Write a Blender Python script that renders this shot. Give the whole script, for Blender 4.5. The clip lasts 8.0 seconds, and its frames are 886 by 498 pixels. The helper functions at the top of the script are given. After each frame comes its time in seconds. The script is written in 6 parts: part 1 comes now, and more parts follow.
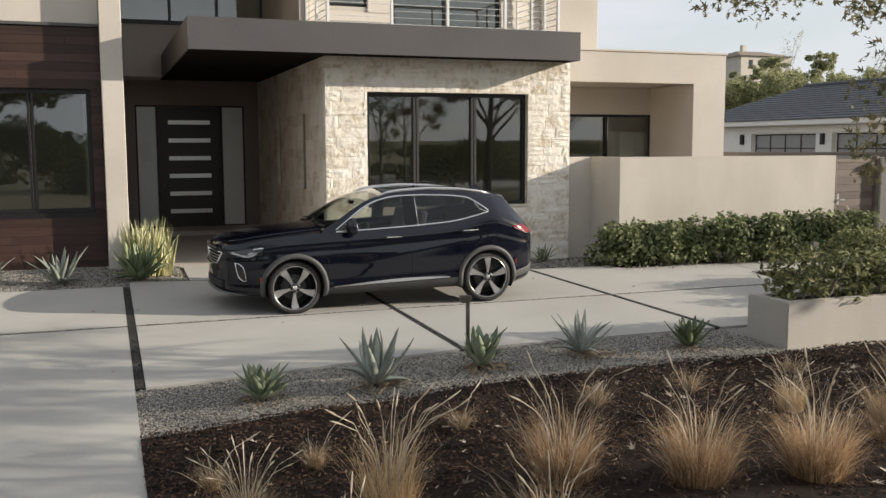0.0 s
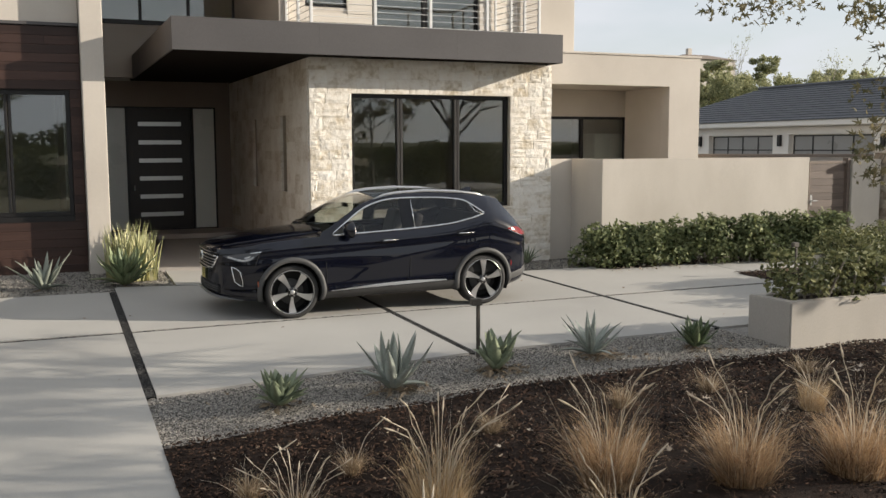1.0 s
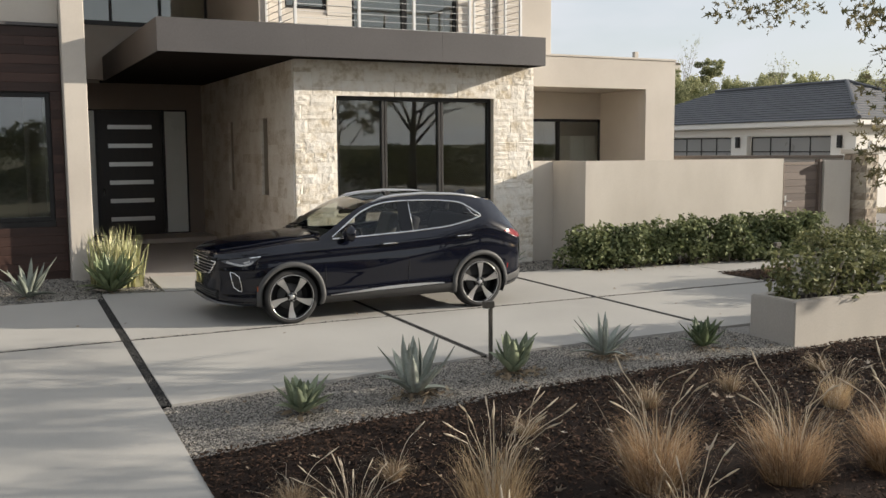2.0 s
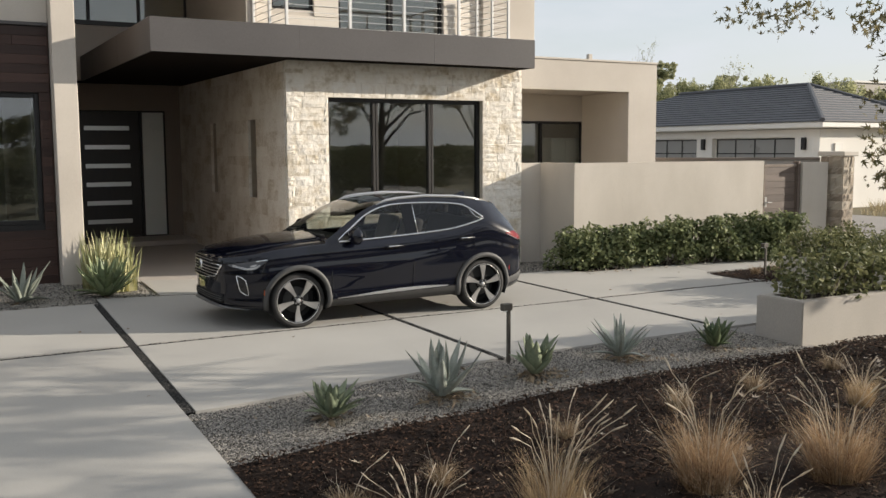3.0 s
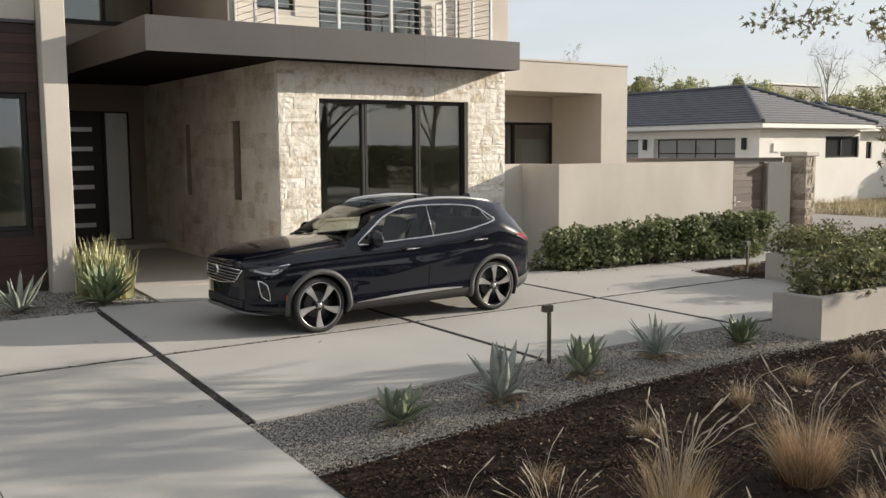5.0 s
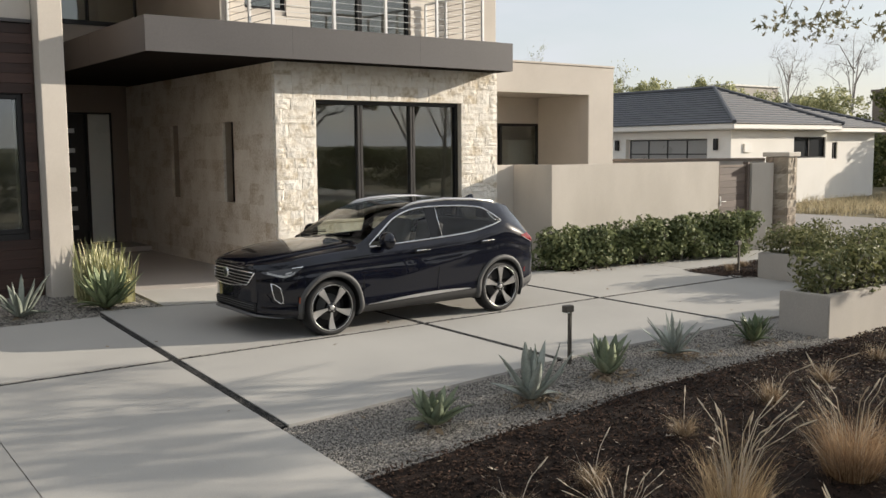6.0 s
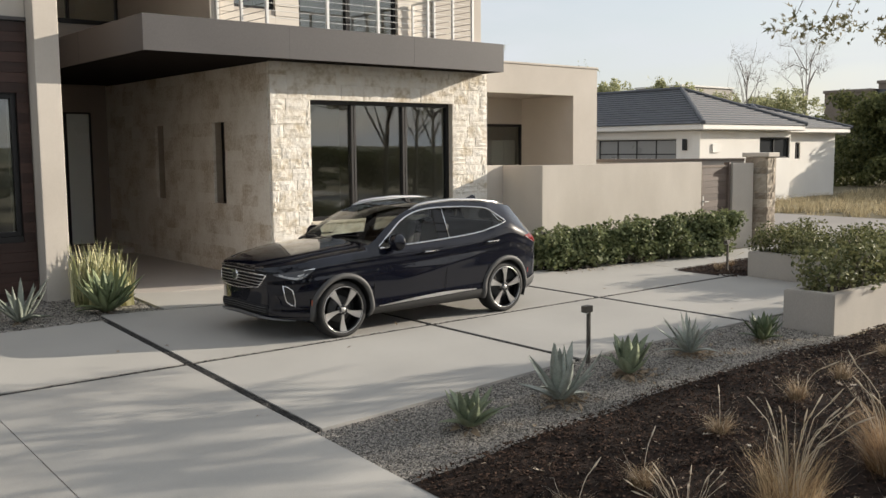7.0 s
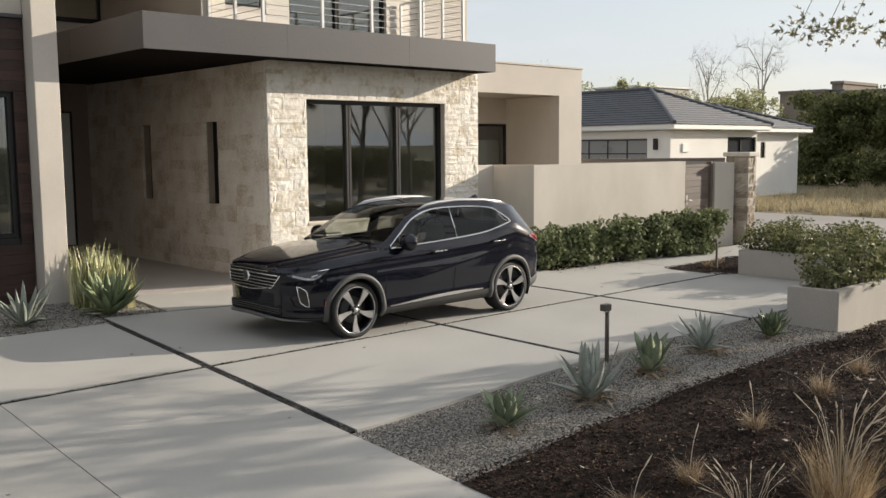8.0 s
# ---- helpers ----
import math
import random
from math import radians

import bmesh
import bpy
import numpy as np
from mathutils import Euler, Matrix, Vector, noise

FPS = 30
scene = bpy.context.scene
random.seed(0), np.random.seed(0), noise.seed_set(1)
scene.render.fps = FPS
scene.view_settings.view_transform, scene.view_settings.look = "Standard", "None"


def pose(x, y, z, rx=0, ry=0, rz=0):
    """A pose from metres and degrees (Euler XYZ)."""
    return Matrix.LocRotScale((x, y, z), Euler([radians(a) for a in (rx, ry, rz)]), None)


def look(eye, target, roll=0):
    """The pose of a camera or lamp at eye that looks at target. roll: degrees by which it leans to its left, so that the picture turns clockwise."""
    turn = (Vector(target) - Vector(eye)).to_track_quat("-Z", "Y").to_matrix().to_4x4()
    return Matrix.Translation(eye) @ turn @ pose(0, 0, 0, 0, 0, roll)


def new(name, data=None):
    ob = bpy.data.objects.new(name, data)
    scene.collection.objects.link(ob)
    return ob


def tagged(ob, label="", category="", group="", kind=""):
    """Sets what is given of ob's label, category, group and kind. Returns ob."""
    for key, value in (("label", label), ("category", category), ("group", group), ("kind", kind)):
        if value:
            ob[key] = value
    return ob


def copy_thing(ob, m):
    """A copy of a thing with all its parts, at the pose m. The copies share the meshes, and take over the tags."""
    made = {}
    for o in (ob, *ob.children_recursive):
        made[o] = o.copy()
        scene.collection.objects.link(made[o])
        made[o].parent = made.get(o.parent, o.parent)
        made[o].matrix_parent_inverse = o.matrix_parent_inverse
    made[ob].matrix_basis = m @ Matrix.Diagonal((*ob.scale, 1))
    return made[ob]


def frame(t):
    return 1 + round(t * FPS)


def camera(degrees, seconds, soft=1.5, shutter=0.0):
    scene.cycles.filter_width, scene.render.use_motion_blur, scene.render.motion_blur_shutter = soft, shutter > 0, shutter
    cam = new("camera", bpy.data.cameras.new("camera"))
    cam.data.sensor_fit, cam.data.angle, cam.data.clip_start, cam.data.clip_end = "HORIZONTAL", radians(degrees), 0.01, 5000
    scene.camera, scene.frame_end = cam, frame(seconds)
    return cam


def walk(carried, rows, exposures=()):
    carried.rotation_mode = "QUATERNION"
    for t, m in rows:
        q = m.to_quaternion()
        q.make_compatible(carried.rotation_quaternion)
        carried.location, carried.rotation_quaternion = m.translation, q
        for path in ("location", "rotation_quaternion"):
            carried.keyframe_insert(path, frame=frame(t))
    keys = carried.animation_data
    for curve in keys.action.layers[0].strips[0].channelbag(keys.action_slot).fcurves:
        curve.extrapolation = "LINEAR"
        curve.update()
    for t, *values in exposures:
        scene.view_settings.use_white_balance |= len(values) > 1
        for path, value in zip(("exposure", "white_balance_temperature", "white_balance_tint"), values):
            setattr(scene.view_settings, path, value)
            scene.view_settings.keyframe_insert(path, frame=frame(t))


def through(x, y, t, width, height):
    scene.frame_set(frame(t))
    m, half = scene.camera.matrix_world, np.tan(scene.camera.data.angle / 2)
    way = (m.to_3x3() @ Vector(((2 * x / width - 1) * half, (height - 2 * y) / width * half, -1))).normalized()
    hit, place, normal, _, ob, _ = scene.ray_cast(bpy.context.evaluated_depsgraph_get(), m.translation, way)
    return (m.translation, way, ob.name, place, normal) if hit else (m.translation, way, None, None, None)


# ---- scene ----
cam = camera(50.8, 8.0)
PATH = [
    (0, (-2.348, -12.247, 2.243), (-1.669, -10.379, 2.021), -0.2),
    (0.5, (-2.65, -12.105, 2.251), (-1.921, -10.256, 2.03), -0.3),
    (1, (-2.952, -11.948, 2.254), (-2.17, -10.12, 2.035), -0.2),
    (1.5, (-3.25, -11.78, 2.25), (-2.417, -9.975, 2.034), -0.3),
    (3, (-4.166, -11.267, 2.274), (-3.195, -9.531, 2.062), -0.3),
    (3.5, (-4.455, -11.103, 2.283), (-3.447, -9.388, 2.071), -0.3),
    (4, (-4.742, -10.929, 2.29), (-3.696, -9.237, 2.078), -0.4),
    (4.5, (-5.023, -10.729, 2.3), (-3.938, -9.063, 2.087), -0.4),
    (6, (-5.847, -10.135, 2.319), (-4.653, -8.544, 2.107), -0.5),
    (6.5, (-6.12, -9.916, 2.329), (-4.889, -8.354, 2.116), -0.5),
    (7, (-6.39, -9.682, 2.338), (-5.121, -8.151, 2.125), -0.5),
    (7.5, (-6.662, -9.451, 2.346), (-5.355, -7.951, 2.132), -0.4),
    (8, (-6.922, -9.228, 2.349), (-5.583, -7.758, 2.134), -0.5),
]
walk(cam, [(t, look(eye, target, roll)) for t, eye, target, roll in PATH])

# ---- light: low winter sun from the front right, pale hazy sky ----
SUN_TRAVEL = Vector((-3.2, 1.15, -1.0)).normalized()
sun_data = bpy.data.lights.new("sun", "SUN")
sun_data.energy, sun_data.angle, sun_data.color = 5.0, radians(0.4), (1.0, 0.9, 0.77)
sun = new("sun", sun_data)
sun.matrix_world = look((0, 0, 30), Vector((0, 0, 30)) + SUN_TRAVEL)
tagged(sun, kind="structure")

world = bpy.data.worlds.new("sky")
scene.world = world
world.use_nodes = True
wn, wl = world.node_tree.nodes, world.node_tree.links
wn.clear()
w_out, w_bg = wn.new("ShaderNodeOutputWorld"), wn.new("ShaderNodeBackground")
sky = wn.new("ShaderNodeTexSky")
sky.sky_type, sky.sun_disc = "NISHITA", False
sky.sun_elevation = math.asin(-SUN_TRAVEL.z)
sky.sun_rotation = math.atan2(-SUN_TRAVEL.x, -SUN_TRAVEL.y)
sky.air_density, sky.dust_density, sky.ozone_density = 1.0, 1.6, 1.0
w_tc, w_map, w_noise, w_ramp, w_mix = (wn.new("ShaderNodeTexCoord"), wn.new("ShaderNodeMapping"), wn.new("ShaderNodeTexNoise"),
                                       wn.new("ShaderNodeValToRGB"), wn.new("ShaderNodeMix"))
w_map.inputs["Scale"].default_value = (1.6, 1.6, 6.0)
w_noise.inputs["Scale"].default_value, w_noise.inputs["Detail"].default_value = 2.2, 7
w_ramp.color_ramp.elements[0].position, w_ramp.color_ramp.elements[1].position = 0.34, 0.62
w_mix.data_type = "RGBA"
w_ramp.color_ramp.elements[0].color = (0.55, 0.55, 0.55, 1)
w_mix.inputs["B"].default_value = (4.9, 5.1, 5.4, 1)
wl.new(w_tc.outputs["Generated"], w_map.inputs["Vector"])
wl.new(w_map.outputs["Vector"], w_noise.inputs["Vector"])
wl.new(w_noise.outputs["Fac"], w_ramp.inputs["Fac"])
wl.new(w_ramp.outputs["Color"], w_mix.inputs["Factor"])
wl.new(sky.outputs["Color"], w_mix.inputs["A"])
wl.new(w_mix.outputs["Result"], w_bg.inputs["Color"])
wl.new(w_bg.outputs["Background"], w_out.inputs["Surface"])
w_bg.inputs["Strength"].default_value = 0.111
scene.view_settings.exposure = 0.49

# ---- materials ----
def principled(name, rough=0.7, metal=0.0, spec=0.5):
    m = bpy.data.materials.new(name)
    m.use_nodes = True
    n = m.node_tree.nodes
    b = n["Principled BSDF"]
    b.inputs["Roughness"].default_value, b.inputs["Metallic"].default_value = rough, metal
    b.inputs["Specular IOR Level"].default_value = spec
    return m, n, m.node_tree.links, b


def surface(name, dark, light, rough=0.8, scale=3.0, fine=60.0, bump=0.15, metal=0.0, spec=0.5, stretch=(1, 1, 1), vary=0.0,
            third=None, relief=0.004, per_island=False, rough_vary=0.12):
    """A surface with large stains, fine grain, relief and, if wanted, a tone of its own for each piece."""
    m, n, k, b = principled(name, rough, metal, spec)
    tc, mp = n.new("ShaderNodeTexCoord"), n.new("ShaderNodeMapping")
    mp.inputs["Scale"].default_value = stretch
    geo = n.new("ShaderNodeNewGeometry")
    k.new(geo.outputs["Position"], mp.inputs["Vector"])
    big, small = n.new("ShaderNodeTexNoise"), n.new("ShaderNodeTexNoise")
    big.inputs["Scale"].default_value, big.inputs["Detail"].default_value = scale, 6
    small.inputs["Scale"].default_value, small.inputs["Detail"].default_value = fine, 4
    for x in (big, small):
        k.new(mp.outputs["Vector"], x.inputs["Vector"])
    ramp = n.new("ShaderNodeValToRGB")
    e = ramp.color_ramp.elements
    e[0].position, e[1].position = 0.3, 0.7
    e[0].color, e[1].color = (*dark, 1), (*light, 1)
    if third:
        c = ramp.color_ramp.elements.new(0.5)
        c.color = (*third, 1)
    mixv = n.new("ShaderNodeMath")
    mixv.operation = "MULTIPLY_ADD"
    mixv.inputs[1].default_value = 0.45
    k.new(small.outputs["Fac"], mixv.inputs[0])
    half = n.new("ShaderNodeMath")
    half.operation = "MULTIPLY"
    half.inputs[1].default_value = 0.55
    k.new(big.outputs["Fac"], half.inputs[0])
    k.new(half.outputs[0], mixv.inputs[2])
    src = mixv.outputs[0]
    if vary:
        if per_island:
            rnd = geo.outputs["Random Per Island"]
        else:
            rnd = n.new("ShaderNodeObjectInfo").outputs["Random"]
        add = n.new("ShaderNodeMath")
        add.operation = "MULTIPLY_ADD"
        add.inputs[1].default_value = vary
        k.new(rnd, add.inputs[0])
        sub = n.new("ShaderNodeMath")
        sub.operation = "SUBTRACT"
        sub.inputs[1].default_value = vary / 2
        k.new(src, sub.inputs[0])
        k.new(sub.outputs[0], add.inputs[2])
        src = add.outputs[0]
    k.new(src, ramp.inputs["Fac"])
    k.new(ramp.outputs["Color"], b.inputs["Base Color"])
    rr = n.new("ShaderNodeMapRange")
    rr.inputs["To Min"].default_value, rr.inputs["To Max"].default_value = max(0, rough - rough_vary), min(1, rough + rough_vary)
    k.new(big.outputs["Fac"], rr.inputs["Value"])
    k.new(rr.outputs["Result"], b.inputs["Roughness"])
    if bump:
        bp = n.new("ShaderNodeBump")
        bp.inputs["Strength"].default_value, bp.inputs["Distance"].default_value = bump, relief
        k.new(src if not vary else mixv.outputs[0], bp.inputs["Height"])
        k.new(bp.outputs["Normal"], b.inputs["Normal"])
    return m


def leafy(name, dark, light, rough=0.5, through=0.25, spec=0.4):
    """Leaves: tone by leaf, light passing through a little."""
    m, n, k, b = principled(name, rough, 0, spec)
    geo, ramp = n.new("ShaderNodeNewGeometry"), n.new("ShaderNodeValToRGB")
    e = ramp.color_ramp.elements
    e[0].color, e[1].color = (*dark, 1), (*light, 1)
    k.new(geo.outputs["Random Per Island"], ramp.inputs["Fac"])
    k.new(ramp.outputs["Color"], b.inputs["Base Color"])
    tr, mix = n.new("ShaderNodeBsdfTranslucent"), n.new("ShaderNodeMixShader")
    k.new(ramp.outputs["Color"], tr.inputs["Color"])
    mix.inputs["Fac"].default_value = through
    k.new(b.outputs["BSDF"], mix.inputs[1])
    k.new(tr.outputs["BSDF"], mix.inputs[2])
    k.new(mix.outputs["Shader"], n["Material Output"].inputs["Surface"])
    return m


def plain(name, colour, rough=0.5, metal=0.0, spec=0.5, coat=0.0):
    m, n, k, b = principled(name, rough, metal, spec)
    b.inputs["Base Color"].default_value = (*colour, 1)
    b.inputs["Coat Weight"].default_value = coat
    b.inputs["Coat Roughness"].default_value = 0.03
    return m


def pane(name, tint=(0.75, 0.8, 0.8), rough=0.0, clear=0.85, ior=2.1):
    """Window glass: mirror-like at a slant, tinted where one looks through."""
    m = bpy.data.materials.new(name)
    m.use_nodes = True
    n, k = m.node_tree.nodes, m.node_tree.links
    n.clear()
    out, mix, t, g, fr = (n.new("ShaderNodeOutputMaterial"), n.new("ShaderNodeMixShader"), n.new("ShaderNodeBsdfTransparent"),
                          n.new("ShaderNodeBsdfGlossy"), n.new("ShaderNodeLayerWeight"))
    f0 = ((ior - 1) / (ior + 1)) ** 2
    power, schlick = n.new("ShaderNodeMath"), n.new("ShaderNodeMath")
    power.operation, schlick.operation = "POWER", "MULTIPLY_ADD"
    power.inputs[1].default_value, schlick.inputs[1].default_value, schlick.inputs[2].default_value = 4.5, 1 - f0, f0
    t.inputs["Color"].default_value = (tint[0] * clear, tint[1] * clear, tint[2] * clear, 1)
    g.inputs["Roughness"].default_value = rough
    fr.inputs["Blend"].default_value = 0.5
    k.new(fr.outputs["Facing"], power.inputs[0])
    k.new(power.outputs[0], schlick.inputs[0])
    nz, bp = n.new("ShaderNodeTexNoise"), n.new("ShaderNodeBump")
    nz.inputs["Scale"].default_value = 1.3
    bp.inputs["Strength"].default_value, bp.inputs["Distance"].default_value = 0.05, 0.02
    k.new(nz.outputs["Fac"], bp.inputs["Height"])
    k.new(bp.outputs["Normal"], g.inputs["Normal"])
    k.new(schlick.outputs[0], mix.inputs["Fac"])
    k.new(t.outputs["BSDF"], mix.inputs[1])
    k.new(g.outputs["BSDF"], mix.inputs[2])
    k.new(mix.outputs["Shader"], out.inputs["Surface"])
    return m


M_STUCCO = surface("stucco_sand", (0.485, 0.440, 0.384), (0.625, 0.576, 0.512), 0.92, 0.9, 110, 0.35, spec=0.2)
M_STUCCO_FENCE = surface("stucco_fence", (0.485, 0.441, 0.381), (0.655, 0.604, 0.534), 0.92, 1.3, 120, 0.4, spec=0.2, stretch=(1, 1, 0.45))
# Greyer, darker copy of the fence stucco: tree shade put into the colour.
M_PLANTER_SHADED = surface("shaded_planter_stucco", (0.37, 0.342, 0.305), (0.50, 0.465, 0.415), 0.92, 1.6, 110, 0.4, spec=0.2, stretch=(1, 1, 0.4))
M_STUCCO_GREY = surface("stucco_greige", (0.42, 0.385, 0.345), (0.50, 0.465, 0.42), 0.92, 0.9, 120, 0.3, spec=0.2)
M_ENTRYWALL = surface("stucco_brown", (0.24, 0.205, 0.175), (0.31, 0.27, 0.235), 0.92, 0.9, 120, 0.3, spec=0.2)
M_FASCIA = surface("bronze_fascia", (0.076, 0.071, 0.071), (0.099, 0.093, 0.093), 0.55, 0.8, 40, 0.03, spec=0.35)
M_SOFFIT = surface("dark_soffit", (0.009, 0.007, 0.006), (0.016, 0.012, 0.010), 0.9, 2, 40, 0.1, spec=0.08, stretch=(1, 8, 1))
M_STONE_F = surface("split_limestone", (0.52, 0.44, 0.32), (0.84, 0.805, 0.735), 0.9, 5.0, 15, 0.95, spec=0.15, vary=0.18, third=(0.79, 0.735, 0.645), relief=0.030)
M_STONE_S = surface("sawn_limestone", (0.50, 0.415, 0.315), (0.83, 0.79, 0.72), 0.9, 2.6, 24, 0.5, spec=0.15, vary=0.17, third=(0.73, 0.675, 0.60), relief=0.006)
# Darker than the mortar: the shade inside the wall slots is put into the colour.
M_REVEAL_SHADED = surface("shaded_reveal", (0.30, 0.25, 0.20), (0.42, 0.36, 0.29), 0.95, 6, 120, 0.4, spec=0.1)
M_COPING = surface("brown_coping", (0.20, 0.165, 0.14), (0.27, 0.225, 0.19), 0.85, 2, 60, 0.2, spec=0.2)
M_MORTAR = surface("mortar", (0.54, 0.48, 0.39), (0.70, 0.64, 0.54), 0.95, 6, 120, 0.4, spec=0.1)
M_WOOD = surface("dark_ipe", (0.026, 0.0130, 0.0098), (0.072, 0.038, 0.029), 0.5, 2.2, 26, 0.2, stretch=(0.6, 1, 12), vary=0.3, spec=0.4)
M_GATE = surface("gate_wood", (0.075, 0.055, 0.045), (0.15, 0.115, 0.095), 0.6, 2.0, 30, 0.2, stretch=(0.7, 1, 14), vary=0.35, spec=0.4)
M_FRAME = plain("bronze_frame", (0.018, 0.017, 0.017), 0.38, 0.3)
# Paler copy of the frame bronze: light on the bars put into the colour.
M_MULLION_LIT = plain("lit_bronze", (0.065, 0.061, 0.058), 0.35, 0.3)
M_DOOR = surface("espresso_door", (0.012, 0.009, 0.008), (0.024, 0.017, 0.014), 0.4, 2, 40, 0.1, stretch=(8, 1, 1))
M_FROST = surface("frosted_glass", (0.76, 0.80, 0.77), (0.82, 0.86, 0.83), 0.3, 0.6, 90, 0.0, spec=0.6)
M_GLASS = pane("window_glass", (0.9, 0.94, 0.93), 0.012, 0.95, 2.15)
M_SLOT = plain("slot_glass", (0.012, 0.012, 0.012), 0.5, 0.0, 0.2)
M_DARKROOM = surface("room_wall", (0.42, 0.39, 0.34), (0.52, 0.48, 0.43), 0.9, 1, 40, 0.05)
M_ROOMFLOOR = surface("room_floor", (0.22, 0.17, 0.12), (0.32, 0.25, 0.18), 0.5, 2, 40, 0.05)
M_CONCRETE = surface("driveway_concrete", (0.325, 0.313, 0.289), (0.43, 0.415, 0.382), 0.88, 0.55, 130, 0.25, spec=0.3, vary=0.12, relief=0.002)
M_ENTRY = surface("entry_concrete", (0.385, 0.352, 0.318), (0.47, 0.43, 0.39), 0.85, 0.8, 120, 0.2, spec=0.3)
M_PEBBLE = surface("pebbles", (0.060, 0.055, 0.048), (0.43, 0.395, 0.345), 0.85, 30, 90, 0.1, vary=1.0, per_island=True, third=(0.22, 0.205, 0.18), spec=0.25)
M_PEBBLE_DARK = surface("joint_pebbles", (0.008, 0.008, 0.008), (0.060, 0.057, 0.052), 0.85, 30, 90, 0.1, vary=1.0, per_island=True)
M_GRAVELBED = surface("gravel_bed", (0.09, 0.085, 0.08), (0.36, 0.34, 0.31), 0.95, 18, 75, 0.9, relief=0.02)
M_MULCH = surface("mulch", (0.008, 0.0054, 0.0042), (0.038, 0.025, 0.019), 0.95, 9, 80, 1.0, spec=0.15, relief=0.03)
M_CHIP = surface("bark_chips", (0.006, 0.004, 0.003), (0.088, 0.053, 0.036), 0.9, 10, 90, 0.3, spec=0.2, vary=0.8, per_island=True)
M_EARTH = surface("earth", (0.10, 0.085, 0.055), (0.23, 0.20, 0.13), 0.95, 0.25, 12, 0.4, spec=0.1)
M_ROAD = surface("road", (0.235, 0.215, 0.195), (0.315, 0.295, 0.27), 0.9, 0.5, 60, 0.2, spec=0.2)
M_WHITE = surface("white_stucco", (0.72, 0.69, 0.635), (0.84, 0.81, 0.755), 0.9, 0.7, 90, 0.2, spec=0.2)
M_TRIM = plain("white_trim", (0.74, 0.71, 0.66), 0.5)
M_ROOF = surface("slate_roof", (0.055, 0.058, 0.066), (0.115, 0.12, 0.132), 0.6, 1.2, 20, 0.2, vary=0.4, per_island=True)
M_SIDING = surface("siding", (0.62, 0.57, 0.50), (0.70, 0.65, 0.575), 0.7, 0.8, 60, 0.05, stretch=(0.5, 1, 4))
M_RAIL = plain("white_rail", (0.78, 0.77, 0.74), 0.35, 0.2)
M_CABLE = plain("rail_cable", (0.16, 0.15, 0.145), 0.35, 0.7)
M_STEEL = plain("brushed_steel", (0.55, 0.55, 0.54), 0.32, 1.0)
M_HEDGE = leafy("hedge_leaf", (0.036, 0.056, 0.022), (0.29, 0.315, 0.15), 0.58, 0.2, 0.25)
M_SHRUB = leafy("planter_leaf", (0.055, 0.070, 0.028), (0.29, 0.285, 0.13), 0.55, 0.2, 0.25)
# Far leaves lightened: distance haze put into their colour and translucency.
M_FAR_HAZED = leafy("hazed_far_leaf", (0.19, 0.21, 0.115), (0.49, 0.48, 0.28), 0.8, 0.55, 0.1)
M_CHIP_SUNLIT = surface("sunlit_chips", (0.10, 0.075, 0.05), (0.34, 0.27, 0.20), 0.9, 10, 90, 0.3, spec=0.2, vary=0.8, per_island=True)
M_FAR_DARK = leafy("far_dark_leaf", (0.030, 0.040, 0.018), (0.15, 0.155, 0.065), 0.7, 0.25, 0.1)
M_TALLHEDGE = leafy("tall_hedge_leaf", (0.040, 0.052, 0.022), (0.21, 0.215, 0.085), 0.7, 0.3, 0.15)
M_AGAVE = surface("agave_blue", (0.22, 0.245, 0.21), (0.40, 0.425, 0.37), 0.55, 6, 40, 0.1, stretch=(1, 1, 1), vary=0.3)
M_AGAVE_GREY = surface("agave_grey", (0.13, 0.15, 0.12), (0.27, 0.29, 0.24), 0.6, 6, 40, 0.1, vary=0.3)
M_AGAVE_D = surface("agave_dark", (0.06, 0.09, 0.04), (0.14, 0.175, 0.085), 0.5, 6, 40, 0.1, vary=0.3)
M_AGAVE_G = surface("agave_green", (0.12, 0.15, 0.09), (0.26, 0.295, 0.185), 0.7, 6, 40, 0.1, vary=0.3)
M_AGAVE_B = surface("agave_bushy", (0.085, 0.12, 0.055), (0.23, 0.27, 0.135), 0.5, 6, 40, 0.1, vary=0.4)
M_SANS = surface("sansevieria", (0.20, 0.215, 0.085), (0.74, 0.69, 0.40), 0.5, 5, 25, 0.05, vary=0.5, per_island=True)
M_DRYLEAF = leafy("dry_leaf", (0.12, 0.082, 0.052), (0.38, 0.30, 0.205), 0.7, 0.2)
M_LITTER = leafy("leaf_litter", (0.28, 0.22, 0.16), (0.62, 0.54, 0.44), 0.8, 0.05)
M_GRASS = leafy("dry_grass", (0.20, 0.115, 0.055), (0.80, 0.62, 0.375), 0.65, 0.3)
M_GRASS_RUST = leafy("rust_grass", (0.16, 0.085, 0.043), (0.74, 0.53, 0.315), 0.65, 0.3)
M_GRASS_FADED = leafy("faded_grass", (0.13, 0.085, 0.048), (0.52, 0.40, 0.26), 0.7, 0.25)
M_GRASS_DARK = leafy("dead_grass", (0.09, 0.05, 0.025), (0.34, 0.21, 0.11), 0.75, 0.2)
M_PLUME = leafy("grass_plume", (0.54, 0.46, 0.35), (0.82, 0.75, 0.62), 0.8, 0.35)
M_FIELD = leafy("field_grass", (0.22, 0.18, 0.105), (0.56, 0.48, 0.31), 0.8, 0.35)
M_SYCAMORE = leafy("sycamore_leaf", (0.075, 0.08, 0.038), (0.25, 0.21, 0.115), 0.65, 0.5)
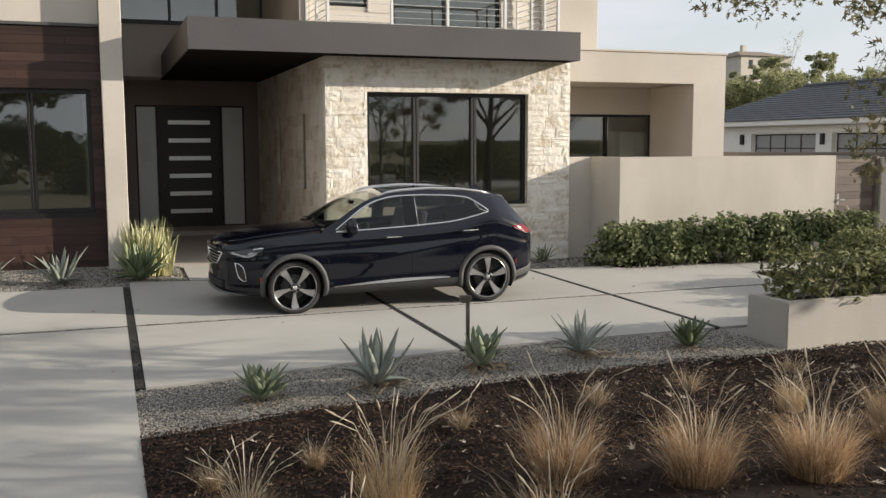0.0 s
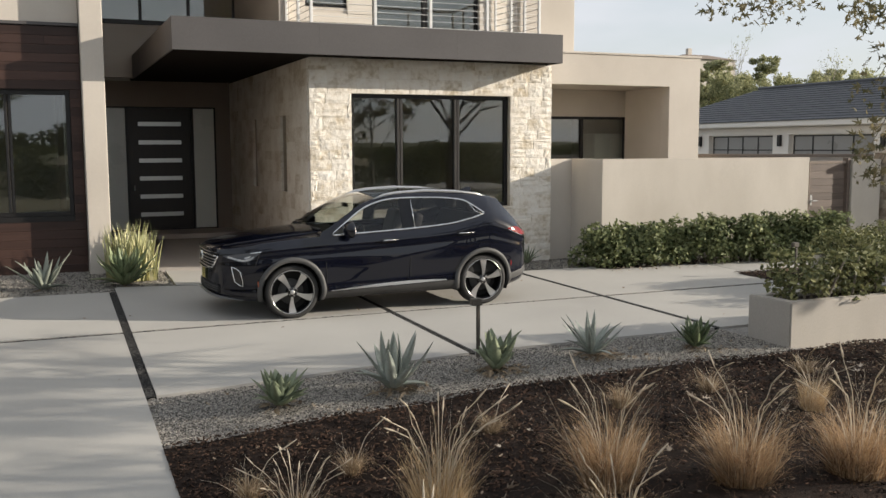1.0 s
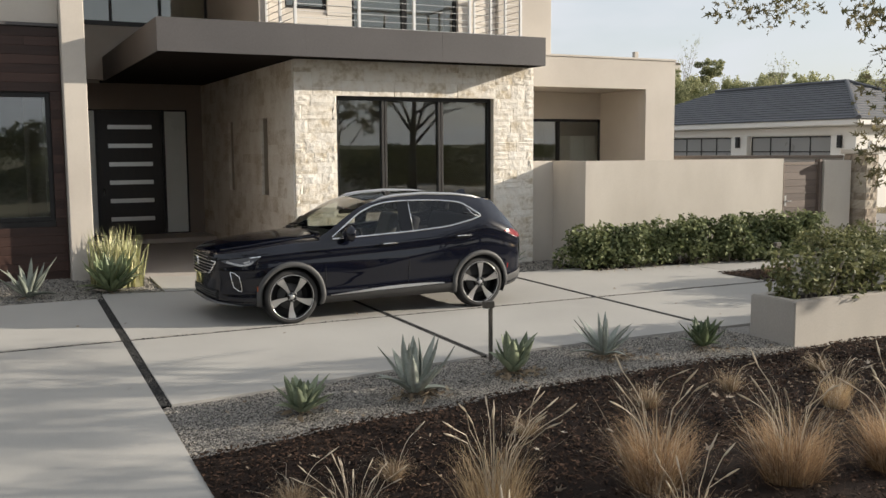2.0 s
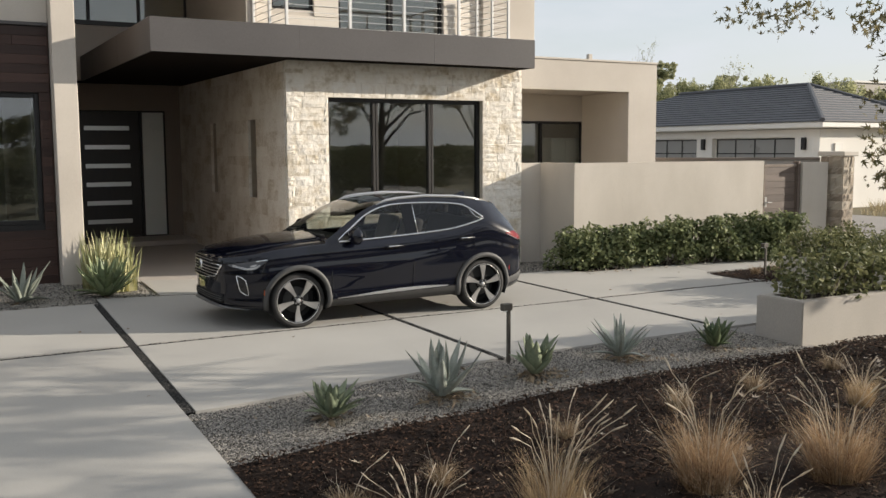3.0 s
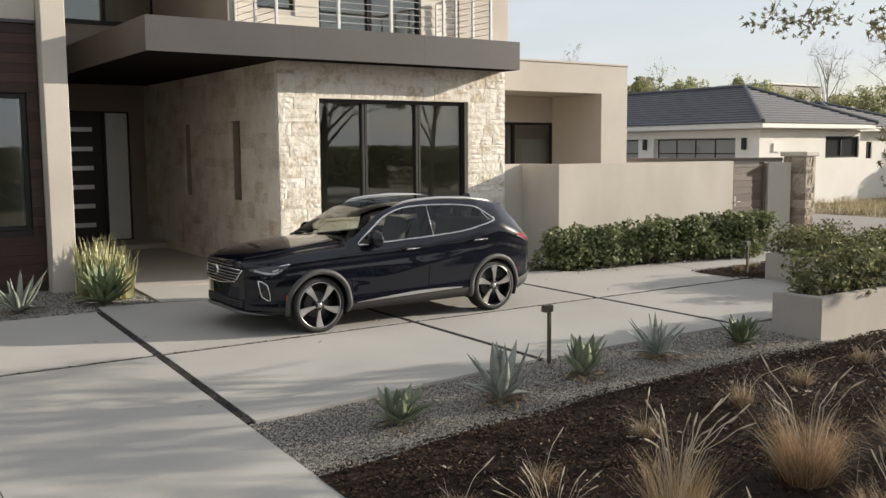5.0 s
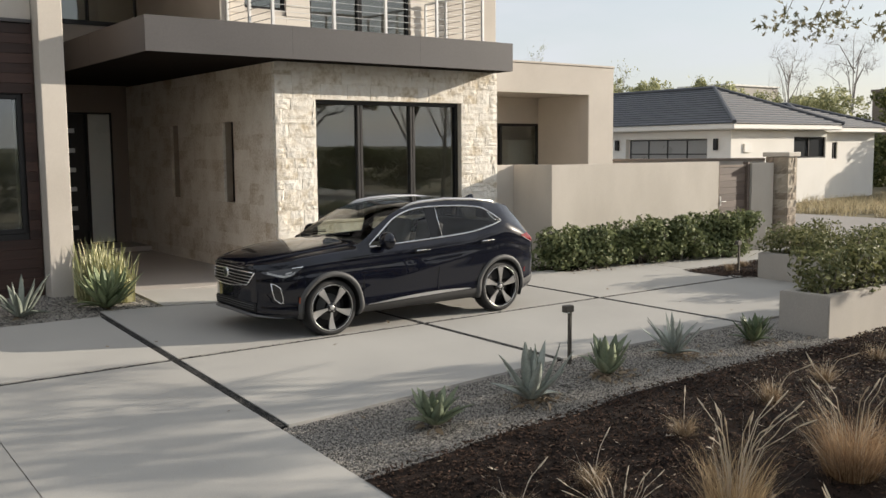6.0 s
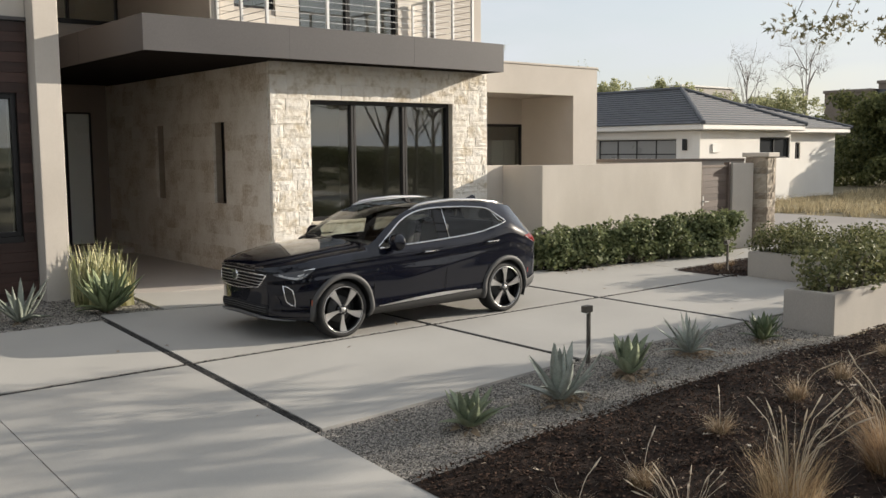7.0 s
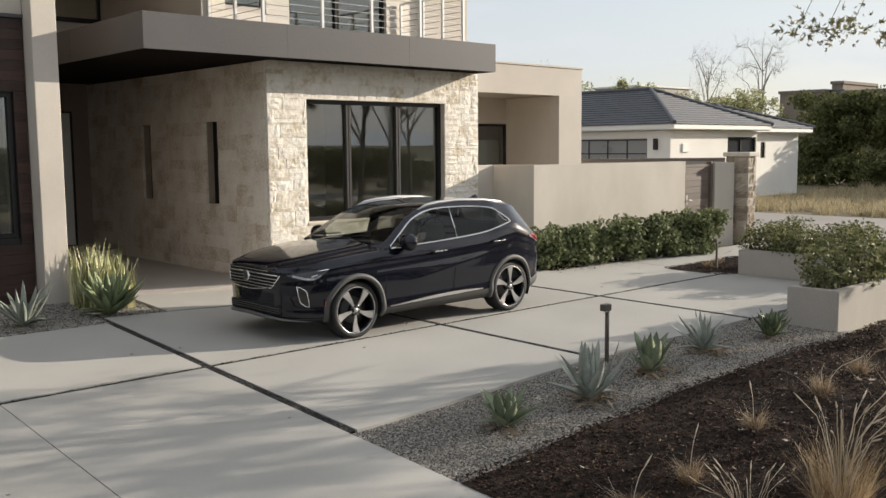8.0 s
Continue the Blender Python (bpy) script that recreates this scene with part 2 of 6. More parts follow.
M_BARK = surface("bark", (0.10, 0.085, 0.065), (0.26, 0.23, 0.185), 0.9, 5, 40, 0.7, relief=0.015)
# Darkened copy of the bark: shade under the crowns put into the colour.
M_BARK_SHADED = surface("shaded_bark", (0.028, 0.024, 0.019), (0.075, 0.064, 0.05), 0.95, 5, 40, 0.7, relief=0.015)
M_TWIG = plain("grey_twig", (0.30, 0.27, 0.245), 0.9)
M_HILL = surface("far_hill", (0.040, 0.048, 0.024), (0.12, 0.115, 0.062), 0.95, 0.05, 0.8, 0.3, spec=0.1)

# ---- building helpers ----
def link_mesh(name, bm, mat, parent=None, label="", smooth=False):
    me = bpy.data.meshes.new(name)
    if isinstance(bm, bmesh.types.BMesh):
        bmesh.ops.recalc_face_normals(bm, faces=bm.faces)
        bm.to_mesh(me)
        bm.free()
    else:
        verts, faces = bm
        me.from_pydata([tuple(map(float, v)) for v in verts], [], [tuple(map(int, q)) for q in faces])
        me.update()
    for m in (mat if isinstance(mat, (list, tuple)) else [mat]):
        me.materials.append(m)
    if smooth:
        me.polygons.foreach_set("use_smooth", [True] * len(me.polygons))
    ob = new(name, me)
    if parent:
        ob.parent = parent
    if label:
        tagged(ob, label)
    return ob


def part(name, bm, mat, parent, label="", smooth=False):
    return link_mesh(name, bm, mat, parent, label, smooth)


def thing(name, at, label, category, group="", kind=""):
    """An Empty at the base of a thing; its parts are set in world places and hung under it."""
    e = new(name)
    e.empty_display_size = 0.1
    e.location = at
    return tagged(e, label, category, group, kind)


def hang(ob, parent):
    """Hang a part built in world places under its thing, leaving it where it is."""
    ob.parent = parent
    ob.matrix_parent_inverse = Matrix.Translation(parent.location).inverted()
    return ob


def box(bm, x0, x1, y0, y1, z0, z1, bevel=0.0, seg=1):
    vs = [bm.verts.new((x, y, z)) for x in (x0, x1) for y in (y0, y1) for z in (z0, z1)]
    fs = [bm.faces.new([vs[i] for i in q]) for q in ((0, 1, 3, 2), (4, 6, 7, 5), (0, 4, 5, 1), (2, 3, 7, 6), (0, 2, 6, 4), (1, 5, 7, 3))]
    if bevel:
        es = list({e for q in fs for e in q.edges})
        bmesh.ops.bevel(bm, geom=es, offset=bevel, segments=seg, affect="EDGES", profile=0.5)
    return bm


def boxed(name, mat, dims, parent=None, bevel=0.006, label="", seg=1):
    ob = link_mesh(name, box(bmesh.new(), *dims, bevel=bevel, seg=seg), mat, None, label)
    return hang(ob, parent) if parent else ob


def solid(name, mat, dims, bevel=0.006, seg=1):
    """A plain piece of the setting."""
    return tagged(boxed(name, mat, dims, bevel=bevel, seg=seg), kind="structure")


def wall(name, mat, p0, p1, z0, z1, thick, holes=(), bevel=0.0):
    """An upright wall whose face runs from p0 to p1 (x, y); its thickness lies to the left of that way. holes: (u0, u1, z0, z1)."""
    a, b = Vector(p0), Vector(p1)
    run = b - a
    length, d = run.length, run.normalized()
    nrm = Vector((-d.y, d.x))
    us = sorted({0.0, length, *(min(length, max(0, h[i])) for h in holes for i in (0, 1))})
    zs = sorted({z0, z1, *(min(z1, max(z0, h[i])) for h in holes for i in (2, 3))})
    bm, grid = bmesh.new(), {}

    def v(i, j):
        if (i, j) not in grid:
            q = a + d * us[i]
            grid[i, j] = bm.verts.new((q.x, q.y, zs[j]))
        return grid[i, j]
    for i in range(len(us) - 1):
        for j in range(len(zs) - 1):
            cu, cz = (us[i] + us[i + 1]) / 2, (zs[j] + zs[j + 1]) / 2
            if not any(h[0] < cu < h[1] and h[2] < cz < h[3] for h in holes):
                bm.faces.new((v(i, j), v(i + 1, j), v(i + 1, j + 1), v(i, j + 1)))
    ext = bmesh.ops.extrude_face_region(bm, geom=list(bm.faces))
    bmesh.ops.translate(bm, vec=(nrm.x * thick, nrm.y * thick, 0), verts=[q for q in ext["geom"] if isinstance(q, bmesh.types.BMVert)])
    return tagged(link_mesh(name, bm, mat), kind="structure")


def tube(bm, pts, radii, sides=6, cap=True):
    """A tapering tube along pts."""
    rings = []
    for i, p in enumerate(pts):
        p = Vector(p)
        d = (Vector(pts[min(i + 1, len(pts) - 1)]) - Vector(pts[max(i - 1, 0)])).normalized()
        s = d.cross(Vector((0.31, 0.17, 0.93))).normalized() if abs(d.z) < 0.95 else d.cross(Vector((1, 0, 0))).normalized()
        t = d.cross(s)
        r = radii[i] if isinstance(radii, (list, tuple)) else radii
        rings.append([bm.verts.new(p + s * r * math.cos(2 * math.pi * k / sides) + t * r * math.sin(2 * math.pi * k / sides)) for k in range(sides)])
    for a, b in zip(rings, rings[1:]):
        for k in range(sides):
            bm.faces.new((a[k], a[(k + 1) % sides], b[(k + 1) % sides], b[k]))
    if cap:
        bm.faces.new(rings[0][::-1])
        bm.faces.new(rings[-1])
    return bm


def height(x, y):
    """The lie of the land: level towards the gate, falling to the street on the other side."""
    t = min(1.0, max(0.0, (2.2 - x) / 5.0))
    t = t * t * (3 - 2 * t)
    return (0.006 + 0.052 * t) * min(4.2, max(-9.0, y))


# ---- ground ----
def ground():
    xs = [-1500, -400, -120, -50, -28, *np.arange(-18, 20, 0.6), 22, 26, 32, 40, 60, 120, 400, 1500]
    ys = [-1500, -400, -120, -50, -28, *np.arange(-16, 8, 0.6), 10, 14, 20, 30, 50, 120, 400, 1500]
    verts = [(x, y, height(x, y) - 0.07) for x in xs for y in ys]
    n = len(ys)
    faces = [(i * n + j, (i + 1) * n + j, (i + 1) * n + j + 1, i * n + j + 1) for i in range(len(xs) - 1) for j in range(n - 1)]
    return tagged(link_mesh("ground", (verts, faces), M_EARTH), "bare dry earth around the house", "ground", kind="structure")


ground()


def sheet(name, mat, x0, x1, y0, y1, lift, thick, step=0.5, parent=None, label="", edge=0.0):
    """A slab that lies on the land, with thickness."""
    nx, ny = max(2, int((x1 - x0) / step) + 1), max(2, int((y1 - y0) / step) + 1)
    bm = bmesh.new()
    top = [[bm.verts.new((x, y, height(x, y) + lift)) for y in np.linspace(y0, y1, ny)] for x in np.linspace(x0, x1, nx)]
    for i in range(nx - 1):
        for j in range(ny - 1):
            bm.faces.new((top[i][j], top[i + 1][j], top[i + 1][j + 1], top[i][j + 1]))
    ext = bmesh.ops.extrude_face_region(bm, geom=list(bm.faces))
    bmesh.ops.translate(bm, vec=(0, 0, -thick), verts=[q for q in ext["geom"] if isinstance(q, bmesh.types.BMVert)])
    ob = link_mesh(name, bm, mat, None, label)
    return hang(ob, parent) if parent else ob


driveway = thing("driveway", (0, 0, 0), "pale broom-finished concrete driveway in large slabs with pebble joints", "driveway", kind="structure")
JX = [(-4.256, -4.246), (-2.135, -2.03), (1.315, 1.405), (4.70, 4.80)]
COLS = [(-16, -4.256), (-4.246, -2.135), (-2.03, 1.315), (1.405, 4.70), (4.80, 8.55)]
for c, (a, b) in enumerate(COLS):
    sheet("slab", M_CONCRETE, a, b, -0.025, 2.46 if b < -2 else 2.80, 0.0, 0.1, parent=driveway)
    sheet("slab", M_CONCRETE, a, b, -16 if b < -2 else -2.70, -0.115, 0.0, 0.1, parent=driveway)
sheet("slab", M_CONCRETE, 8.57, 14.4, 1.15, 2.3, 0.0, 0.1, parent=driveway)
sheet("slab", M_CONCRETE, 6.9, 8.55, 2.815, 3.1, -0.02, 0.08, parent=driveway)
sheet("slab", M_CONCRETE, -1.12, 1.40, 2.86, 4.25, 0.0, 0.1, parent=driveway)
for a, b, y1 in ((-16, -2.05, 2.43), (-2.04, 8.5, 2.77)):
    sheet("joint_bed", M_PEBBLE_DARK, a, b, -2.67, y1, -0.013, 0.03, step=1.0, parent=driveway)

gravel_bed = tagged(sheet("gravel_bed", M_GRAVELBED, -2.14, 4.95, -4.3, -2.70, -0.03, 0.05, step=0.3), "grey pea gravel strip along the driveway", "gravel", kind="structure")
tagged(sheet("gravel_bed", M_GRAVELBED, 4.951, 8.6, -3.25, -2.70, -0.03, 0.05, step=0.4), "grey gravel behind the long planter", "gravel", kind="structure")
gravel_bed_house = tagged(sheet("gravel_bed", M_GRAVELBED, -12, -1.13, 2.46, 4.5, -0.03, 0.05, step=0.4), "grey pea gravel bed at the foot of the wood-clad wall", "gravel", kind="structure")
gravel_bed_nook = tagged(sheet("gravel_bed", M_GRAVELBED, 3.5, 6.9, 2.80, 4.4, -0.03, 0.05, step=0.5), "grey gravel at the foot of the stone wall", "gravel", kind="structure")


def rolling(name, mat, x0, x1, y0, y1, step, lift, amp, label, freq=1.1):
    xs, ys = np.arange(x0, x1 + step / 2, step), np.arange(y0, y1 + step / 2, step)
    verts = [(x, y, height(x, y) + lift + amp * noise.noise(Vector((x * freq, y * freq, 3))) + amp * 0.35 * noise.noise(Vector((x * 7, y * 7, 9)))) for x in xs for y in ys]
    n = len(ys)
    faces = [(i * n + j, (i + 1) * n + j, (i + 1) * n + j + 1, i * n + j + 1) for i in range(len(xs) - 1) for j in range(n - 1)]
    return tagged(link_mesh(name, (verts, faces), mat, smooth=True), label, "mulch", kind="structure")


rolling("mulch_bed", M_MULCH, -2.14, 16, -14, -4.12, 0.12, 0.01, 0.035, "dark brown shredded bark mulch bed")
rolling("mulch_bed", M_MULCH, 8.2, 13.6, -0.35, 1.12, 0.12, 0.0, 0.02, "dark bark mulch patch before the garden gate")
rolling("mulch_bed", M_MULCH, 6.2, 11.5, 2.3, 3.2, 0.12, 0.0, 0.02, "leaf-strewn mulch under the hedge")
road = tagged(sheet("road", M_ROAD, 14.6, 23.4, -60, 40, -0.02, 0.05, step=6), "pale grey asphalt side road", "road", kind="structure")

# ---- main house: stone block ----
SX0, SX1, SY, SOFF = 1.405, 6.27, 4.19, 3.82
WX0, WX1, WZ0, WZ1 = 2.18, 5.37, 1.10, 3.20
wall_stone_front = wall("wall_stone_front", M_MORTAR, (SX0 + 0.03, SY + 0.014), (SX1 - 0.03, SY + 0.014), -0.2, SOFF, 0.30,
                        [(WX0 - SX0 - 0.03, WX1 - SX0 - 0.03, WZ0, WZ1)])
wall_stone_side = wall("wall_stone_side", M_REVEAL_SHADED, (SX0 + 0.006, 11.9), (SX0 + 0.006, SY + 0.05), -0.2, SOFF, 0.35,
                       [(11.9 - 6.31, 11.9 - 5.83, 1.38, 2.88), (11.9 - 8.92, 11.9 - 8.50, 1.38, 2.86)])
solid("wall_stone_east", M_STUCCO, (SX1 - 0.32, SX1 - 0.005, SY + 0.36, 12.0, -0.2, SOFF))
solid("wall_room_back", M_DARKROOM, (SX0 + 0.4, SX1 - 0.33, 9.0, 9.2, -0.1, SOFF))
solid("floor_room", M_ROOMFLOOR, (SX0 + 0.4, SX1 - 0.33, SY + 0.36, 9.0, 0.1, 0.2))

# canopy: a deep flat slab with metal fascia and dark boarded underside
canopy = thing("canopy", (2.6, 3.6, SOFF), "dark bronze metal-clad flat canopy over the entry and window", "canopy", kind="structure")
CX0, CX1, CY, CTOP = -0.97, 6.16, 3.58, 4.325
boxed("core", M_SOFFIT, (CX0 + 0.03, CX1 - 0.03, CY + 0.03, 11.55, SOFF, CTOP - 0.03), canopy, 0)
for a, b in ((CX0, 1.4435), (1.4445, 3.9835), (3.9845, CX1)):
    boxed("fascia_panel", M_FASCIA, (a, b, CY, CY + 0.028, SOFF - 0.02, CTOP), canopy, 0.001)
for a, b in ((CY + 0.029, 6.3), (6.308, 9.0), (9.008, 10.58)):
    boxed("fascia_panel", M_FASCIA, (CX0, CX0 + 0.028, a, b, SOFF - 0.02, CTOP), canopy, 0.003)
boxed("fascia_panel", M_FASCIA, (CX1 - 0.028, CX1, CY + 0.029, 6.3, SOFF - 0.02, CTOP), canopy, 0.003)
boxed("roof_deck", M_FASCIA, (CX0 + 0.03, CX1 - 0.03, CY + 0.03, 10.5, CTOP - 0.029, CTOP - 0.01), canopy, 0)
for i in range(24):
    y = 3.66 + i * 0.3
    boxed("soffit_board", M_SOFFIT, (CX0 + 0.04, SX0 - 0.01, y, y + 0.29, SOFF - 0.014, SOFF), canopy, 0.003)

# ---- main house: entry ----
EF = 0.14
tagged(boxed("floor_entry", M_ENTRY, (-2.3, SX0 + 0.02, 4.26, 12.0, -0.1, EF)), "grey concrete entry floor", "floor", kind="structure")
tagged(boxed("entry_step", M_ENTRY, (-2.3, SX0, 10.3, 11.6, EF, EF + 0.11), bevel=0.01), "grey concrete step before the front door", "step", kind="structure")
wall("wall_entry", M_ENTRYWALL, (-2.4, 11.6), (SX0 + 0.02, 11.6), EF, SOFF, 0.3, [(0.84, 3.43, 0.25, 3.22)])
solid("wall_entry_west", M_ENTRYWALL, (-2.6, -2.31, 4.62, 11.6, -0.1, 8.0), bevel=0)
solid("wall_hall_back", M_DARKROOM, (-2.4, SX0, 13.5, 13.7, 0, SOFF), bevel=0)


def entry_door():
    d = thing("door_1", (0, 11.6, 0.25), "espresso wood pivot front door with six horizontal steel inlays and frosted sidelights", "door", kind="structure")
    y0, y1 = 11.63, 11.72
    for a, b in ((-1.56, -1.525), (-1.085, -1.02), (0.43, 0.495), (0.995, 1.03)):
        boxed("door_frame", M_FRAME, (a, b, y0 - 0.03, y1 + 0.05, 0.25, 3.22), d, 0.004)
    boxed("door_frame", M_FRAME, (-1.524, 0.994, y0 - 0.03, y1 + 0.05, 3.185, 3.22), d, 0.004)
    boxed("threshold", M_FRAME, (-1.524, 0.994, y0 - 0.03, y1 + 0.05, 0.25, 0.275), d, 0.004)
    leaf = boxed("door_leaf", M_DOOR, (-1.018, 0.428, y0, y1, 0.277, 3.183), d, 0.004)
    for z in (2.81, 2.37, 1.935, 1.505, 1.07, 0.635):
        hang(link_mesh("inlay", box(bmesh.new(), -0.80, 0.20, y0 - 0.008, y0 + 0.01, z - 0.05, z + 0.05, 0.003), M_STEEL), d)
    for a, b in ((-1.523, -1.087), (0.497, 0.993)):
        boxed("sidelight", M_FROST, (a, b, y0 + 0.02, y0 + 0.035, 0.277, 3.183), d, 0.0, "frosted glass sidelight")
    bm = tube(bmesh.new(), [(-0.93, y0 - 0.05, 1.22), (-0.93, y0 - 0.05, 1.34)], 0.018, 10)
    tube(bm, [(-0.93, y0, 1.28), (-0.93, y0 - 0.05, 1.28)], 0.012, 8)
    hang(link_mesh("door_handle", bm, M_STEEL), d)


entry_door()

# ---- main house: pillar and wood-clad volume ----
tagged(boxed("pillar", M_STUCCO, (-2.31, -1.965, 4.15, 4.62, 0.0, 8.0), bevel=0.012, seg=2), "square sand-coloured stucco pillar beside the entry", "pillar", kind="structure")
PX0, PX1, PZ0, PZ1 = -6.4, -2.49, 1.14, 3.17
wall("wall_wood", M_FRAME, (-11, 4.50), (-2.32, 4.50), -0.1, 4.20, 0.3, [(PX0 + 11, PX1 + 11, PZ0, PZ1)])
wall("wall_upper_west", M_STUCCO, (-11, 4.47), (-2.32, 4.47), 4.24, 8.0, 0.3)
solid("ledge", M_FASCIA, (-11, -2.32, 4.43, 4.6, 4.19, 4.24), bevel=0.004)
solid("wall_west_back", M_DARKROOM, (-11, -2.7, 9.0, 9.2, -0.1, 4.2), bevel=0)
solid("ceiling_west", M_DARKROOM, (-11, -2.6, 4.8, 9.0, 4.0, 4.18), bevel=0)
solid("floor_west", M_ROOMFLOOR, (-11, -2.6, 4.8, 9.0, 0.0, 0.2), bevel=0)


def glazing(name, label, x0, x1, z0, z1, y, bars, frame_w=0.07, depth=0.09, bar_w=0.055, bar_mat=None):
    w = thing(name, ((x0 + x1) / 2, y, z0), label, "window", kind="structure")
    for a, b in ((x0, x0 + frame_w), (x1 - frame_w, x1)):
        boxed("window_frame", M_FRAME, (a, b, y, y + depth, z0, z1), w, 0.004)
    for a, b in ((z0, z0 + frame_w), (z1 - frame_w, z1)):
        boxed("window_frame", M_FRAME, (x0 + frame_w, x1 - frame_w, y, y + depth, a, b), w, 0.004)
    xs = [x0 + frame_w, *[q for c in bars for q in (c - bar_w, c + bar_w)], x1 - frame_w]
    for c in bars:
        boxed("mullion", bar_mat or M_FRAME, (c - bar_w, c - 0.008, y - 0.012, y + depth, z0 + frame_w, z1 - frame_w), w, 0.004)
        boxed("mullion", bar_mat or M_FRAME, (c + 0.008, c + bar_w, y - 0.004, y + depth, z0 + frame_w, z1 - frame_w), w, 0.004)
    for a, b in zip(xs[::2], xs[1::2]):
        p = boxed("pane", M_GLASS, (a, b, y + 0.05, y + 0.056, z0 + frame_w, z1 - frame_w), w, 0)
        p.visible_shadow = False
    return w


glazing("window_1", "large three-part dark bronze framed picture window", WX0, WX1, WZ0, WZ1, 4.30, [3.14, 4.29], bar_mat=M_MULLION_LIT)
solid("window_sill", M_MORTAR, (WX0 - 0.02, WX1 + 0.02, 4.17, 4.32, WZ0 - 0.06, WZ0 - 0.004), bevel=0.012)
glazing("window_2", "dark framed fixed window in the wood-clad wall", PX0, PX1, PZ0, PZ1, 4.54, [-4.9, -3.42], bar_w=0.05)


def slot_window(name, y0, y1, z0, z1):
    w = thing(name, (1.6, (y0 + y1) / 2, z0), "narrow recessed slot window in the stone side wall", "window", kind="structure")
    boxed("pane", M_SLOT, (1.565, 1.60, y0 - 0.02, y1 + 0.02, z0 - 0.02, z1 + 0.02), w, 0)


slot_window("window_3", 5.83, 6.31, 1.38, 2.88)
slot_window("window_4", 8.50, 8.92, 1.38, 2.86)

# ---- upper storey ----
UB = 6.28
solid("wall_upper_return", M_STUCCO, (1.40, 1.62, UB, 10.62, CTOP - 0.02, 8.0), bevel=0.008)
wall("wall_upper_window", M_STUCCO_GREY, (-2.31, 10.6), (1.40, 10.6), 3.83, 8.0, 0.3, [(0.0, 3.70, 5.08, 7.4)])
glazing("window_5", "dark framed upper-storey window band", -2.30, 1.39, 5.08, 7.4, 10.66, [-0.74, 0.33], frame_w=0.05, bar_w=0.03)
solid("window_sill", M_FRAME, (-2.31, 1.40, 10.56, 10.66, 5.02, 5.08), bevel=0.004)
solid("wall_upper_room", M_DARKROOM, (-2.3, 1.4, 13.4, 13.6, 3.85, 8), bevel=0)
wall("wall_upper_balcony", M_STUCCO, (1.62, 6.46), (6.7, 6.46), CTOP - 0.02, 8.0, 0.25, [(1.75, 4.15, CTOP + 0.05, 7.0), (0.35, 1.22, 5.02, 6.6)])
solid("wall_upper_east", M_STUCCO, (6.70, 8.06, 6.33, 12.0, 4.0, 8.0), bevel=0.01)
solid("wall_balcony_room", M_DARKROOM, (1.7, 6.7, 9.0, 9.2, 4.3, 8), bevel=0)
glazing("window_6", "dark framed sliding balcony door", 3.37, 5.77, CTOP + 0.05, 7.0, 6.50, [4.55], frame_w=0.06)
glazing("window_7", "small dark framed balcony window", 1.97, 2.84, 5.02, 6.6, 6.50, [], frame_w=0.05)
solid("roof_main", M_STUCCO, (-11, 8.2, 4.2, 13.6, 8.0, 8.3), bevel=0)
solid("floor_upper", M_ROOMFLOOR, (1.62, 6.7, 6.72, 9.0, 4.2, 4.34), bevel=0)
solid("wall_back_main", M_STUCCO, (-11, 8.06, 13.7, 13.9, -0.2, 8.0), bevel=0)

# ---- low wing ----
wall("wall_wing", M_STUCCO, (6.275, 4.95), (10.44, 4.95), -0.2, 4.14, 0.28, [(0.0, 3.36, 0.0, 3.52)])
solid("wall_wing_east", M_STUCCO, (10.16, 10.44, 5.23, 11.5, -0.2, 4.14), bevel=0.01)
solid("wall_niche_east", M_STUCCO, (9.64, 10.15, 5.235, 6.64, -0.2, 3.52), bevel=0.006)
wall("wall_niche_back", M_STUCCO, (6.275, 6.65), (10.15, 6.65), -0.2, 3.52, 0.25, [(0.15, 3.47, 0.95, 2.92)])
solid("ceiling_niche", M_STUCCO, (6.275, 10.15, 5.235, 11.5, 3.525, 3.72), bevel=0)
solid("roof_wing", M_STUCCO, (6.28, 10.46, 4.93, 11.6, 4.145, 4.19), bevel=0.006)
glazing("window_8", "dark framed window set back in the recess", 6.43, 9.74, 0.95, 2.92, 6.70, [8.52], frame_w=0.06, bar_w=0.03)
# Pale panel made up for a bright patch seen in the window.
pale = thing("tall_cabinet", (9.6, 7.6, 0.05), "pale upright panel behind the recessed window", "cabinet")
boxed("body", M_TRIM, (9.2, 10.02, 7.25, 7.8, 0.05, 2.54), pale, 0.01)
for a in (9.21, 9.615):
    boxed("door", M_TRIM, (a, a + 0.395, 7.23, 7.249, 0.12, 2.52), pale, 0.004)
solid("wall_wing_room", M_DARKROOM, (6.3, 10.1, 9.8, 10.0, 0, 3.5), bevel=0)
solid("floor_wing", M_ROOMFLOOR, (6.3, 10.1, 5.23, 9.8, -0.1, 0.05), bevel=0)

# ---- garden wall, gate and pier ----
wall("garden_wall", M_STUCCO_FENCE, (6.81, 3.17), (11.62, 2.86), -0.1, 2.0, 0.22)
wall("garden_wall_return", M_STUCCO_FENCE, (6.81, 4.30), (6.81, 3.18), -0.1, 1.998, 0.22)
wall("garden_wall_nook", M_STUCCO_FENCE, (6.265, 4.30), (6.99, 4.30), -0.1, 1.995, 0.22)
wall("garden_wall_end", M_STUCCO_FENCE, (12.74, 2.78), (13.46, 2.70), -0.1, 1.95, 0.22)
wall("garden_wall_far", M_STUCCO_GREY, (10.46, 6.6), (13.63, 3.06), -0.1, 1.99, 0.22)
